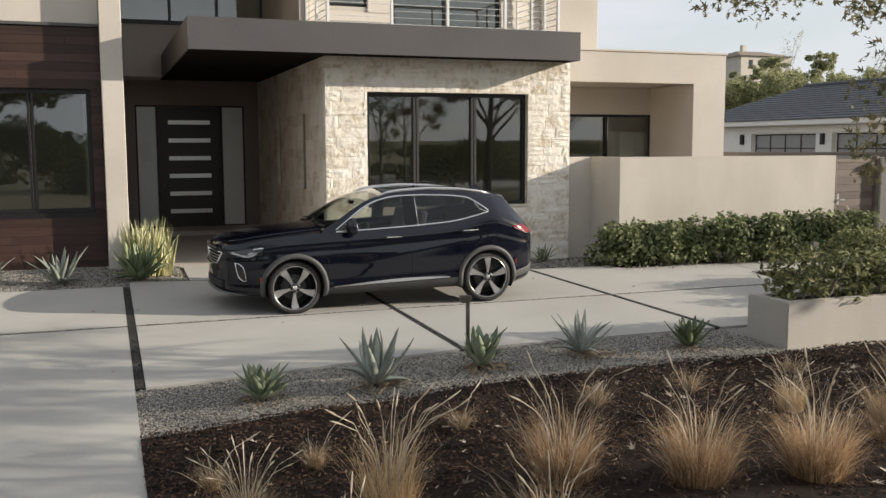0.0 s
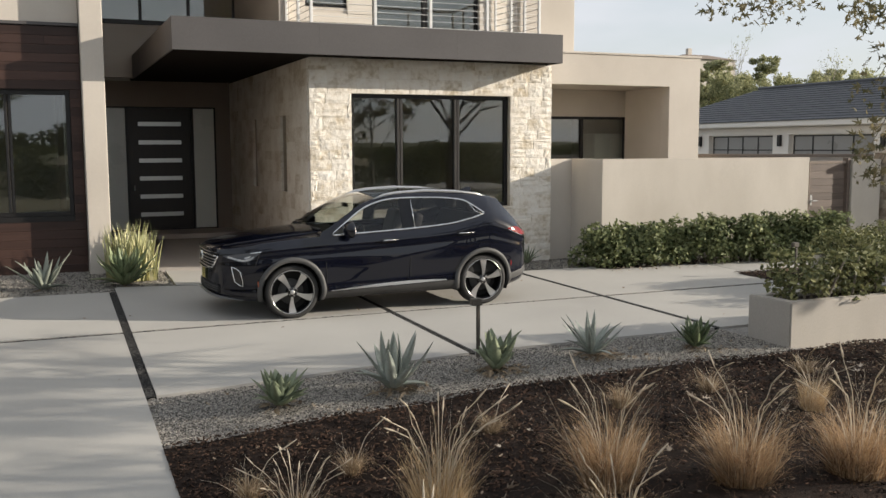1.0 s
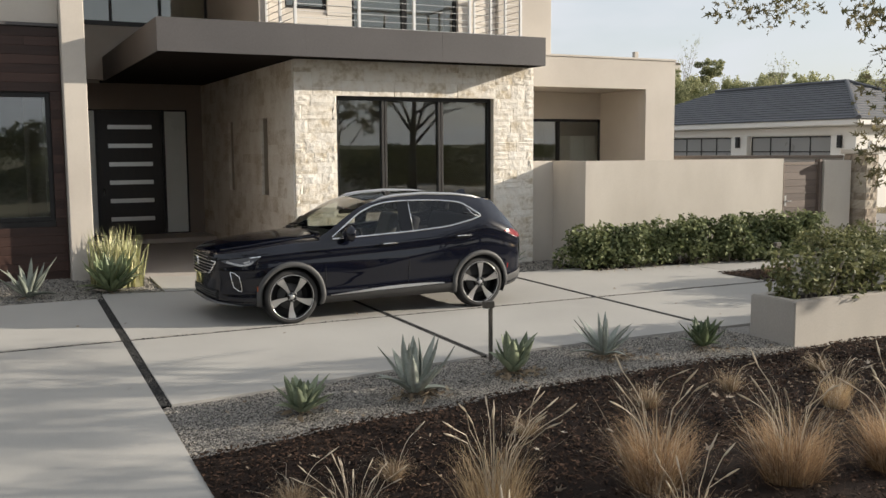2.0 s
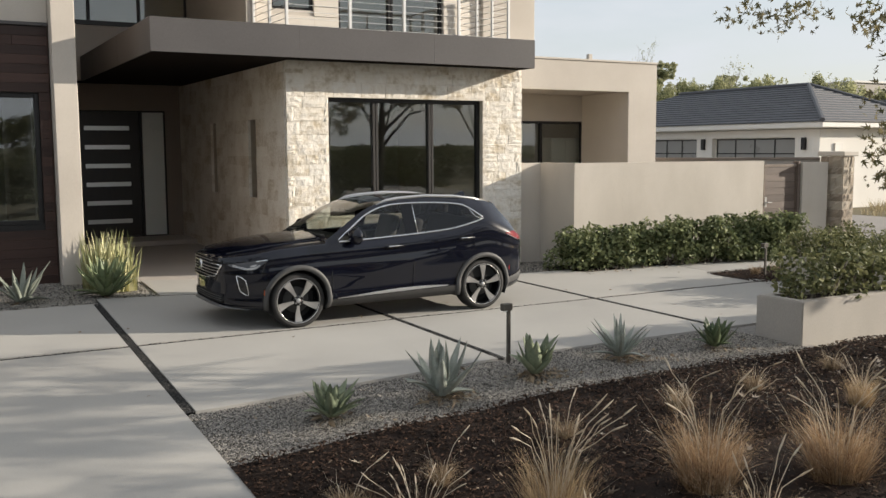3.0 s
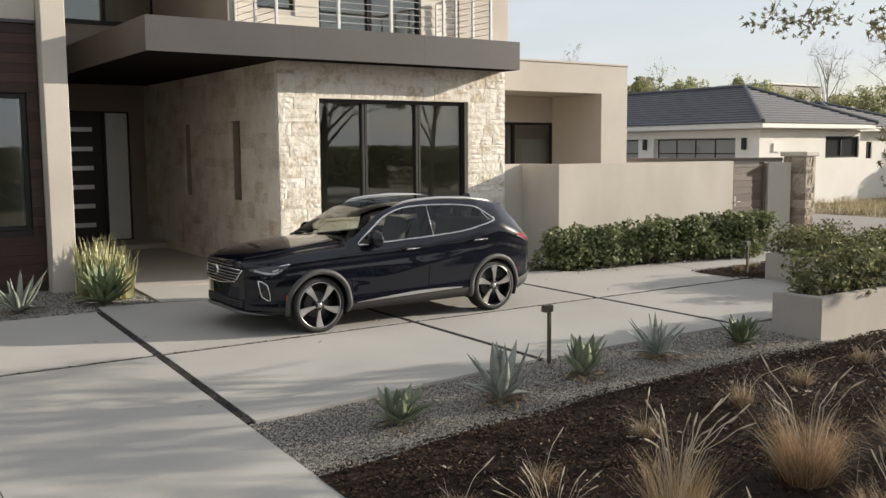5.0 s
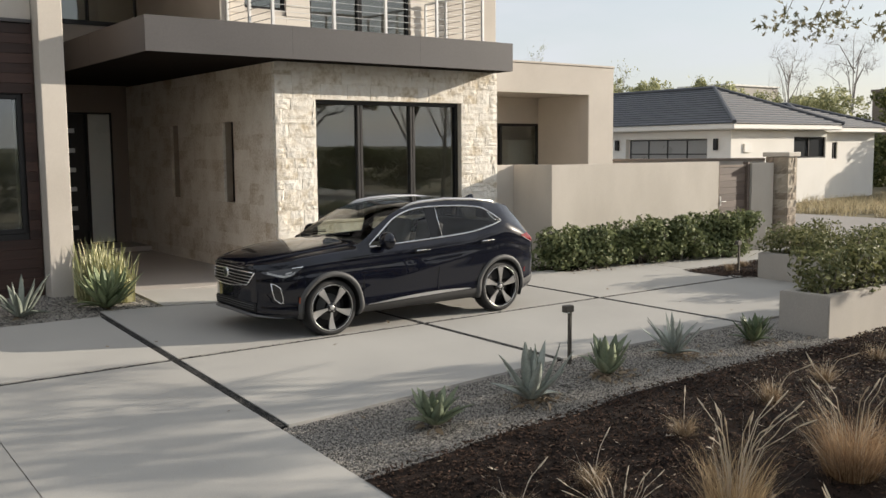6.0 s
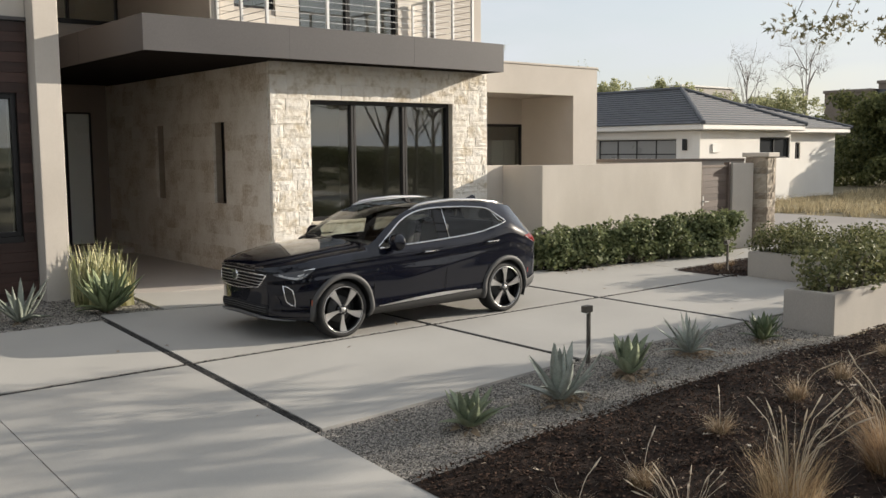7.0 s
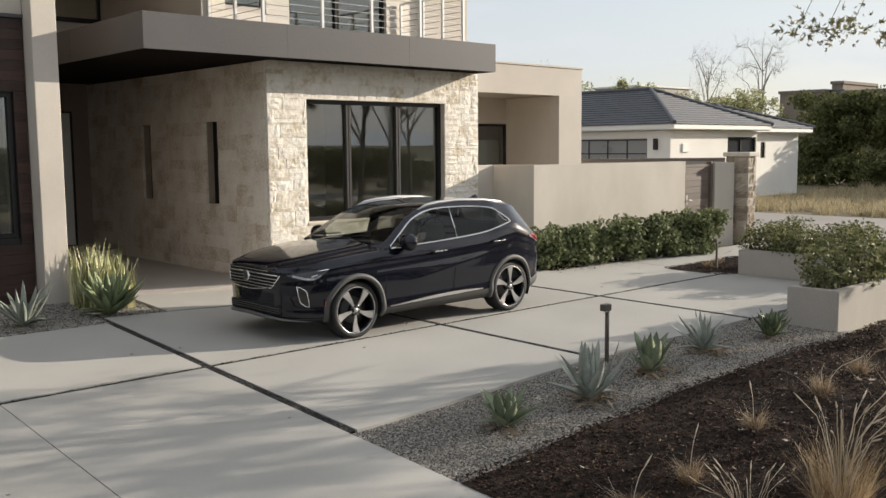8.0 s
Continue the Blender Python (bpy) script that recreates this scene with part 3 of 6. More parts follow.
wall("wall_coping", M_COPING, (10.44, 6.58), (13.61, 3.04), 1.993, 2.055, 0.26)


def gate():
    e = thing("garden_gate", (12.1, 2.85, 0.05), "weathered brown horizontal-board garden gate, closed", "gate")
    x0, x1, y = 11.64, 12.62, 2.88
    for i in range(12):
        z = 0.07 + i * 0.149
        boxed("board", M_GATE, (x0 + 0.04, x1, y, y + 0.035, z, z + 0.1465), e, 0.003)
    boxed("gate_frame", M_COPING, (x0 + 0.005, x1 + 0.025, y - 0.01, y + 0.045, 1.862, 1.92), e, 0.004)
    boxed("gate_frame", M_COPING, (x0 + 0.005, x0 + 0.038, y - 0.01, y + 0.045, 0.05, 1.86), e, 0.004)
    boxed("gate_post", M_GATE, (x1 + 0.03, x1 + 0.11, y - 0.05, y + 0.09, 0.0, 1.98), e, 0.006)
    boxed("latch_plate", M_STEEL, (x0 + 0.045, x0 + 0.10, y - 0.012, y, 1.0, 1.22), e, 0.003)
    hang(link_mesh("handle", tube(tube(bmesh.new(), [(x0 + 0.07, y - 0.06, 1.1), (x0 + 0.2, y - 0.06, 1.1)], 0.012, 8),
                                  [(x0 + 0.07, y, 1.1), (x0 + 0.07, y - 0.06, 1.1)], 0.012, 8), M_STEEL), e)


gate()

# ---- neighbouring house and distance ----
def neighbour_house():
    h = thing("neighbour_house", (28, 15, 0), "white stucco single-storey house with dark slate hip roof", "house")
    Y0, X0, ZE = 12.5, 25.3, 2.98

    def add(ob):
        for key in ("kind",):
            if key in ob:
                del ob[key]
        return hang(ob, h)
    doors = [(13.63, 17.95), (18.85, 22.95)]
    w = wall("wall_white", M_WHITE, (X0, 27.0), (X0, Y0 + 0.302), -0.2, ZE, 0.35, [(27 - b, 27 - a, -0.2, 2.68) for a, b in doors])
    w.name = "house_wall"
    add(w)
    w = wall("house_wall", M_WHITE, (X0, Y0), (32.05, Y0), -0.2, ZE, 0.3, [(4.3, 6.7, 1.83, 2.72)])
    add(w)
    add(wall("house_wall", M_WHITE, (32.05, 13.35), (37.6, 13.35), -0.2, ZE - 0.05, 0.3, [(1.9, 2.35, 1.75, 2.5)]))
    add(boxed("house_wall", M_WHITE, (32.05, 32.3, Y0 + 0.31, 13.34, -0.2, ZE), bevel=0))
    add(boxed("house_wall", M_WHITE, (37.3, 37.6, 13.66, 22, -0.2, ZE - 0.05), bevel=0))
    for a, b in doors:
        d = boxed("garage_door", M_WHITE, (X0 + 0.22, X0 + 0.28, a, b, -0.1, 2.68), h, 0.004)
        n = 4
        for k in range(n):
            y0 = a + 0.12 + k * (b - a - 0.24) / n
            y1 = y0 + (b - a - 0.24) / n
            for z0, z1 in ((1.86, 2.02), (2.06, 2.60)):
                p = link_mesh("pane", box(bmesh.new(), X0 + 0.205, X0 + 0.212, y0 + 0.03, y1 - 0.03, z0, z1), M_GARAGE)
                hang(p, h)
        for z in (1.82, 2.04, 2.62):
            boxed("garage_bar", M_FRAME, (X0 + 0.19, X0 + 0.22, a + 0.08, b - 0.08, z - 0.02, z + 0.025), h, 0)
        for k in range(n + 1):
            y = a + 0.12 + k * (b - a - 0.24) / n
            boxed("garage_bar", M_FRAME, (X0 + 0.188, X0 + 0.22, y - 0.03, y + 0.03, 1.80, 2.645), h, 0)
    for y in (13.17, 18.4, 23.5):
        lamp = boxed("wall_lamp", M_FRAME, (X0 - 0.14, X0 - 0.002, y - 0.09, y + 0.09, 2.2, 2.66), h, 0.02, "dark wall lantern")
    boxed("wall_vent", M_TRIM, (26.1, 26.55, Y0 - 0.06, Y0 - 0.002, 2.1, 2.45), h, 0.01)
    for a, b, z0, z1, y in ((29.6, 32.0, 1.83, 2.72, Y0), (33.95, 34.4, 1.75, 2.5, 13.35)):
        win = boxed("window", M_GLASSFAR, (a + 0.06, b - 0.06, y + 0.12, y + 0.13, z0 + 0.06, z1 - 0.06), h, 0)
        for q in ((a, a + 0.06, z0, z1), (b - 0.06, b, z0, z1), (a, b, z0, z0 + 0.06), (a, b, z1 - 0.06, z1), ((a + b) / 2 - 0.03, (a + b) / 2 + 0.03, z0, z1)):
            f = boxed("window_frame", M_FRAME, (q[0], q[1], y + 0.06, y + 0.118, q[2], q[3]), h, 0)
    for a, b, c, d in ((24.85, 32.5, 12.05, 27.3), (31.6, 38.1, 12.85, 22.4)):
        z = 3.0 if a < 30 else 2.93
        boxed("eave_soffit", M_TRIM, (a + 0.05, b - 0.05, c + 0.05, d, z, z + 0.05), h, 0)
        for q in ((a, b, c, c + 0.06), (a, a + 0.06, c + 0.061, d), (b - 0.06, b, c + 0.061, d)):
            boxed("gutter", M_TRIM, (*q, z + 0.02, z + 0.24), h, 0.02)

    def hip(eaves, ridge, z0, z1, rows, name):
        """Tile courses, stepped, on the west and south slopes; plain far slopes."""
        (a, b, c, d), (rx, ry0, ry1) = eaves, ridge
        P = Vector((rx, ry0, z1))
        Q = Vector((rx, ry1, z1))
        SW, SE, NW, NE = Vector((a, c, z0)), Vector((b, c, z0)), Vector((a, d, z0)), Vector((b, d, z0))
        slope_part = hang(link_mesh(name, box(bmesh.new(), a + 0.3, b - 0.3, c + 0.3, d - 0.3, z0 - 0.1, z0 + 0.02), M_ROOF), h)
        for lo0, lo1, hi0, hi1 in ((SW, SE, P, P), (NW, SW, Q, P), (SE, NE, P, Q), (NE, NW, Q, Q)):
            for k in range(rows):
                t0, t1 = k / rows, (k + 1) / rows
                p0, p1 = lo0.lerp(hi0, t0), lo1.lerp(hi1, t0)
                q0, q1 = lo0.lerp(hi0, t1), lo1.lerp(hi1, t1)
                up = Vector((0, 0, 0.05))
                bm = bmesh.new()
                v = [bm.verts.new(x) for x in (p0, p1, p1 + up, p0 + up, q1 + Vector((0, 0, 0.008)), q0 + Vector((0, 0, 0.008)))]
                bm.faces.new((v[0], v[1], v[2], v[3]))
                bm.faces.new((v[3], v[2], v[4], v[5]))
                hang(link_mesh("tile_course", bm, M_ROOF), h)
        for lo, hi in ((SW, P), (SE, P), (P, Q)):
            bm = tube(bmesh.new(), [lo + Vector((0, 0, 0.05)), hi + Vector((0, 0, 0.05))], 0.09, 6)
            hang(link_mesh("ridge_tiles", bm, M_ROOF), h)
    hip((24.8, 32.55, 12.0, 27.4), (28.65, 15.85, 23.5), 3.24, 4.86, 15, "roof")
    hip((31.5, 38.2, 12.8, 22.5), (34.8, 16.2, 19), 3.17, 4.30, 12, "roof")


M_GARAGE = surface("frosted_garage_pane", (0.24, 0.235, 0.225), (0.29, 0.285, 0.275), 0.3, 0.8, 40, 0.0, spec=0.6)
M_GLASSFAR = plain("far_glass", (0.05, 0.052, 0.055), 0.12, 0.0, 0.6)
neighbour_house()


def far_house(name, at, size, label, turn=0):
    h = thing(name, at, label, "house")
    x, y, z = at
    w, d, t = size
    boxed("house_wall", M_STUCCO, (x - w, x + w, y - d, y + d, z - 4, z + t), h, 0.02)
    bm = bmesh.new()
    vs = [bm.verts.new(p) for p in ((x - w - 0.5, y - d - 0.5, z + t), (x + w + 0.5, y - d - 0.5, z + t), (x + w + 0.5, y + d + 0.5, z + t), (x - w - 0.5, y + d + 0.5, z + t),
                                    (x - w * 0.5, y, z + t + 1.6), (x + w * 0.5, y, z + t + 1.6))]
    for f in ((0, 1, 5, 4), (1, 2, 5), (2, 3, 4, 5), (3, 0, 4), (3, 2, 1, 0)):
        bm.faces.new([vs[k] for k in f])
    hang(link_mesh("roof", bm, M_FARROOF), h)
    boxed("chimney", M_STUCCO, (x - w * 0.35, x - w * 0.35 + 1.1, y - 0.5, y + 0.5, z + t + 0.8, z + t + 3.0), h, 0.03)
    for k in range(3):
        boxed("window", M_GLASSFAR, (x - w * 0.7 + k * w * 0.55, x - w * 0.7 + k * w * 0.55 + 1.2, y - d - 0.02, y - d - 0.004, z + t - 2.2, z + t - 0.9), h, 0)


M_FARROOF = surface("far_roof", (0.16, 0.12, 0.09), (0.24, 0.19, 0.15), 0.85, 1, 8, 0.1)

# ---- stone facing: split blocks in front, sawn blocks along the side ----
def stone_mesh(rough, seed):
    rnd = random.Random(seed)
    nx, nz = 5, 4
    verts, faces = [], []
    for i in range(nx):
        for j in range(nz):
            edge = i in (0, nx - 1) or j in (0, nz - 1)
            u, v = i / (nx - 1) - 0.5, j / (nz - 1) - 0.5
            verts.append((u * 0.992 + (0 if edge else rnd.uniform(-0.05, 0.05)), rnd.uniform(-0.3 * rough, 0.001) if edge else -rnd.uniform(0.0, 0.75 * rough), v * 0.988 + (0 if edge else rnd.uniform(-0.05, 0.05))))
    for i in range(nx - 1):
        for j in range(nz - 1):
            faces.append((i * nz + j, (i + 1) * nz + j, (i + 1) * nz + j + 1, i * nz + j + 1))
    rim = [i * nz for i in range(nx)] + [(nx - 1) * nz + j for j in range(1, nz)] + [i * nz + nz - 1 for i in range(nx - 2, -1, -1)] + [j for j in range(nz - 2, 0, -1)]
    base = len(verts)
    verts += [(verts[k][0], 0.055, verts[k][2]) for k in rim]
    for k in range(len(rim)):
        k2 = (k + 1) % len(rim)
        faces.append((rim[k], base + k, base + k2, rim[k2]))
    me = bpy.data.meshes.new("stone")
    me.from_pydata(verts, [], faces)
    return me


def stone_wall(parent, mat, length, z0, z1, holes, place, hts, lens, rough, jitter, seed, gap=0.001):
    rnd = random.Random(seed)
    meshes = [stone_mesh(rough, seed + k) for k in range(10)]
    for me in meshes:
        me.materials.append(mat)
    z = z0
    while z < z1 - 0.03:
        hgt = min(rnd.uniform(*hts), z1 - z)
        if z1 - z - hgt < 0.07:
            hgt = z1 - z
        for hole in holes:
            for q in (hole[2], hole[3]):
                if z + 0.03 < q < z + hgt - 0.001 or 0 < q - (z + hgt) < 0.05:
                    hgt = q - z
        u = -rnd.uniform(0, 0.2)
        while u < length - 0.02:
            w = rnd.uniform(*lens)
            a, b = max(u, 0), min(u + w, length)
            if length - b < 0.09:
                b = length
            u = u + w if b < length else length
            spans = [(a, b)]
            for h0, h1, q0, q1 in holes:
                if q0 - 0.005 < z + hgt / 2 < q1 + 0.005:
                    spans = [s for a2, b2 in spans for s in ((a2, min(b2, h0)), (max(a2, h1), b2)) if s[1] - s[0] > 0.02]
            for a2, b2 in spans:
                cut = rnd.uniform(0.35, 0.65) if rough > 0.005 and hgt > 0.15 and rnd.random() < 0.4 else 1.0
                for q0, q1 in ((0.0, cut), (cut, 1.0)):
                    if q1 - q0 < 0.05:
                        continue
                    ob = new("stone", rnd.choice(meshes))
                    ob.matrix_world = place((a2 + b2) / 2, z + hgt * (q0 + q1) / 2, rnd.uniform(-jitter, jitter)) @ Matrix.Diagonal((b2 - a2 - gap, 1, hgt * (q1 - q0) - gap, 1))
                    ob.parent = parent
        z += hgt


stone_wall(wall_stone_front, M_STONE_F, SX1 - SX0, -0.12, SOFF - 0.005, [(WX0 - SX0, WX1 - SX0, WZ0 - 0.06, WZ1)],
           lambda u, z, j: pose(SX0 + u, SY + j - 0.004, z), (0.15, 0.28), (0.22, 0.62), 0.019, 0.004, 11)
stone_wall(wall_stone_side, M_STONE_S, 11.6 - SY - 0.06, -0.12, SOFF - 0.02, [(5.83 - SY - 0.06, 6.31 - SY - 0.06, 1.38, 2.88), (8.50 - SY - 0.06, 8.92 - SY - 0.06, 1.38, 2.86)],
           lambda u, z, j: pose(SX0 - 0.02 + j, SY + 0.06 + u, z, 0, 0, -90), (0.16, 0.30), (0.28, 0.72), 0.003, 0.0012, 23, gap=-0.008)

# ---- wood boards of the west volume ----
def boards(parent, x0, x1, z0, z1, hole):
    rnd = random.Random(4)
    meshes = {}
    z, hgt = z0, 0.142
    while z < z1 - 0.02:
        h2 = min(hgt, z1 - z)
        cuts = [x0, *sorted(rnd.uniform(x0 + 0.5, x1 - 0.5) for _ in range(2)), x1]
        for a, b in zip(cuts, cuts[1:]):
            spans = [(a, b)]
            if hole[2] - 0.03 < z + h2 / 2 < hole[3] + 0.03:
                spans = [s for s in ((a, min(b, hole[0])), (max(a, hole[1]), b)) if s[1] - s[0] > 0.03]
            for a2, b2 in spans:
                ob = link_mesh("board", box(bmesh.new(), a2 + 0.002, b2 - 0.002, 4.463, 4.499, z + 0.0012, z + h2 - 0.0012, 0.002), M_WOOD)
                ob.parent = parent
        z += hgt


boards(bpy.data.objects["wall_wood"], -7.5, -2.322, 0.06, 4.188, (PX0, PX1, PZ0, PZ1))

# ---- lapped siding and railing of the balcony ----
balcony_wall = bpy.data.objects["wall_upper_balcony"]
for k in range(18):
    z = CTOP + 0.02 + k * 0.19
    for a, b in ((1.63, 1.97), (1.97, 2.84), (2.84, 3.36), (5.78, 6.69)):
        if a == 1.97 and 4.95 < z + 0.1 < 6.65:
            continue
        bm = box(bmesh.new(), a + 0.001, b - 0.001, 6.425, 6.445, z, z + 0.186)
        for v in bm.verts:
            if v.co.z > z + 0.1:
                v.co.y += 0.013
        ob = link_mesh("siding_board", bm, M_SIDING)
        ob.parent = balcony_wall


def railing():
    r = thing("balcony_railing", (3.8, 4.46, CTOP), "white metal balcony railing with horizontal bars", "railing")
    x0, x1, y0, y1 = 1.545, 6.13, 4.455, 6.27
    zt = CTOP + 1.07
    for x, y in [(x0, y0), (2.74, y0), (3.83, y0), (5.0, y0), (x1, y0), (x0, 5.35), (x1, 5.05), (x1, 5.65), (x0, y1), (x1, y1 + 0.1)]:
        boxed("post", M_RAIL, (x - 0.025, x + 0.025, y - 0.025, y + 0.025, CTOP - 0.02, zt), r, 0.004)
    for k in range(8):
        z = CTOP + 0.12 + k * 0.118
        for a, b in (((x0, y0, z), (x1, y0, z)), ((x0, y0, z), (x0, y1, z)), ((x1, y0, z), (x1, y1 + 0.1, z))):
            hang(link_mesh("bar", tube(bmesh.new(), [a, b], 0.005, 6), M_RAIL if a[1] == b[1] else M_CABLE), r)
    for a, b in (((x0 - 0.03, y0, zt), (x1 + 0.03, y0, zt)), ((x0, y0, zt), (x0, y1, zt)), ((x1, y0, zt), (x1, y1 + 0.1, zt))):
        hang(link_mesh("top_rail", tube(bmesh.new(), [a, b], 0.028, 8), M_RAIL), r)


railing()

# ---- pier, planters, bollard lights ----
def pier():
    p = thing("gate_pier", (13.75, 2.8, 0), "rough limestone gate pier with a flat cap", "pier")
    boxed("core", M_MORTAR, (13.62, 13.95, 2.45, 3.0, -0.1, 2.08), p, 0)
    rnd = random.Random(3)
    meshes = [stone_mesh(0.045, 70 + k) for k in range(5)]
    for me in meshes:
        me.materials.append(M_STONE_P)
    z = -0.05
    while z < 2.05:
        h = min(rnd.uniform(0.14, 0.26), 2.08 - z)
        cut = rnd.uniform(0.12, 0.22)
        for a, b in ((0, cut), (cut, 0.36)):
            ob = new("stone", rnd.choice(meshes))
            hang(ob, p)
            ob.matrix_basis = pose(13.60 + (a + b) / 2, 2.42, z + h / 2) @ Matrix.Diagonal((b - a, 1, h, 1))
        cut = rnd.uniform(0.2, 0.38)
        for a, b in ((0, cut), (cut, 0.56)):
            ob = new("stone", rnd.choice(meshes))
            hang(ob, p)
            ob.matrix_basis = pose(13.59, 2.44 + (a + b) / 2, z + h / 2, 0, 0, -90) @ Matrix.Diagonal((b - a, 1, h, 1))
        z += h
    boxed("cap", M_STUCCO, (13.54, 14.03, 2.36, 3.07, 2.085, 2.19), p, 0.015)


M_STONE_P = surface("pier_limestone", (0.28, 0.23, 0.18), (0.48, 0.42, 0.34), 0.9, 4, 45, 0.8, spec=0.2, vary=0.4, relief=0.015)
pier()


def planter(label, x0, x1, y0, y1, top):
    p = thing("planter", ((x0 + x1) / 2, (y0 + y1) / 2, 0), label, "planter", group="stucco planters")
    t = 0.14
    bm = bmesh.new()
    ring = []
    for z in (-0.2, top):
        ring.append([[bm.verts.new((x, y, z)) for x, y in ((x0 + d, y0 + d), (x1 - d, y0 + d), (x1 - d, y1 - d), (x0 + d, y1 - d))] for d in (0, t)])
    for k in range(4):
        k2 = (k + 1) % 4
        (bo, bi), (to, ti) = ring
        for q in ((bo[k], bo[k2], to[k2], to[k]), (bi[k2], bi[k], ti[k], ti[k2]), (to[k], to[k2], ti[k2], ti[k])):
            bm.faces.new(q)
    edges = [e for e in bm.edges if all(v in ring[1][0] + ring[1][1] for v in e.verts) or (e.verts[0] in ring[0][0] and e.verts[1] in ring[1][0]) or (e.verts[1] in ring[0][0] and e.verts[0] in ring[1][0])]
    bmesh.ops.bevel(bm, geom=edges, offset=0.012, segments=2, affect="EDGES")
    hang(link_mesh("planter_wall", bm, M_PLANTER_SHADED), p)
    boxed("soil", M_MULCH, (x0 + t, x1 - t, y0 + t, y1 - t, -0.1, top - 0.05), p, 0, "dark planting soil")


planter("long sand-coloured stucco planter box beside the gravel", 4.785, 12.5, -3.90, -3.20, 0.475)
planter("sand-coloured stucco planter box by the gate path", 8.57, 11.5, -2.7, -0.28, 0.45)


M_PATHLIGHT = surface("weathered_bronze", (0.05, 0.043, 0.035), (0.10, 0.088, 0.072), 0.6, 8, 80, 0.1)


def bollard(x, y, h, label):
    z = height(x, y)
    b = thing("path_light", (x, y, z), label, "path light", group="path lights")
    boxed("stem", M_PATHLIGHT, (x - 0.018, x + 0.018, y - 0.018, y + 0.018, z - 0.08, z + h - 0.001), b, 0.003)
    boxed("lamp_head", M_PATHLIGHT, (x - 0.085, x + 0.03, y - 0.04, y + 0.04, z + h, z + h + 0.075), b, 0.006)
    boxed("lens", M_FROST, (x - 0.08, x - 0.03, y - 0.03, y + 0.03, z + h - 0.006, z + h - 0.001), b, 0)


bollard(1.35, -2.86, 0.56, "bronze square path light at the edge of the driveway")
bollard(9.0, 0.42, 0.50, "bronze square path light in the mulch by the gate")

# ---- planting ----
def leaf_cloud(pts, outward, size, rng, shape="oval", spread=0.8, fold=0.25):
    """Many small folded leaves as vertices and faces. pts, outward: (n, 3)."""
    n = len(pts)
    d = outward + rng.normal(0, spread, (n, 3))
    d /= np.linalg.norm(d, axis=1)[:, None] + 1e-9
    s = np.cross(d, rng.normal(0, 1, (n, 3)))
    s /= np.linalg.norm(s, axis=1)[:, None] + 1e-9
    up = np.cross(d, s)
    ln = size * rng.uniform(0.6, 1.3, n)[:, None]
    if shape == "oval":
        prof = [(0, 0, 0), (0.35, 0.27, fold * 0.4), (0.75, 0.2, fold * 0.4), (1, 0, 0), (0.75, -0.2, fold * 0.4), (0.35, -0.27, fold * 0.4)]
        faces0 = [(0, 1, 2, 3), (0, 3, 4, 5)]
    elif shape == "clump":
        prof = [(0, 0, 0), (0.5, 0.42, 0.2), (1, 0, 0), (0.5, -0.42, 0.2)]
        faces0 = [(0, 1, 2), (0, 2, 3)]
    else:
        prof = [(0, 0, 0), (0.16, 0.40, 0.14), (0.27, 0.13, 0.03), (0.66, 0.50, 0.20), (0.50, 0.12, 0.03), (1.15, 0.0, 0.16), (0.50, -0.12, 0.03), (0.66, -0.50, 0.20), (0.27, -0.13, 0.03), (0.16, -0.40, 0.14)]
        faces0 = [(0, 1, 2), (0, 2, 4), (2, 3, 4), (0, 4, 5), (0, 5, 6), (0, 6, 8), (6, 7, 8), (0, 8, 9)]
    m = len(prof)
    verts = np.empty((n, m, 3))
    for k, (a, b, c) in enumerate(prof):
        verts[:, k] = pts + up * a * ln + s * b * ln + d * c * ln
    faces = [tuple(i * m + k for k in f) for i in range(n) for f in faces0]
    return verts.reshape(-1, 3), faces


def bush_points(rng, n, lumps, skin=0.72):
    """Points in the outer skin of a heap of ellipsoids (x, y, z, rx, ry, rz)."""
    lumps = np.array(lumps, float)
    area = lumps[:, 3] * lumps[:, 5] + lumps[:, 4] * lumps[:, 5]
    pick = rng.choice(len(lumps), n, p=area / area.sum())
    v = rng.normal(0, 1, (n, 3))
    v /= np.linalg.norm(v, axis=1)[:, None]
    r = rng.uniform(skin, 1.06, n)[:, None]
    L = lumps[pick]
    return L[:, :3] + v * r * L[:, 3:], v / L[:, 3:] * L[:, 3:].mean(axis=1)[:, None]


def shrub(name, label, category, lumps, n, size, mat, seed, floor, group="", stems=4):
    rng = np.random.default_rng(seed)
    pts, out = bush_points(rng, n, lumps)
    keep = pts[:, 2] > floor + 0.02
    pts, out = pts[keep], out[keep]
    cx, cy = float(np.mean([q[0] for q in lumps])), float(np.mean([q[1] for q in lumps]))
    e = thing(name, (cx, cy, floor), label, category, group)
    hang(link_mesh("foliage", leaf_cloud(pts, out + np.array([0, 0, 0.35]), size, rng), mat), e)
    bm = bmesh.new()
    for q in lumps[: max(2, stems)]:
        tube(bm, [(q[0] * 0.6 + cx * 0.4, q[1] * 0.6 + cy * 0.4, floor - 0.03), (q[0], q[1], q[2]), (q[0] + q[3] * 0.4, q[1], q[2] + q[5] * 0.6)], [0.018, 0.012, 0.004], 5)
    hang(link_mesh("branching", bm, M_BARK), e)
    return e


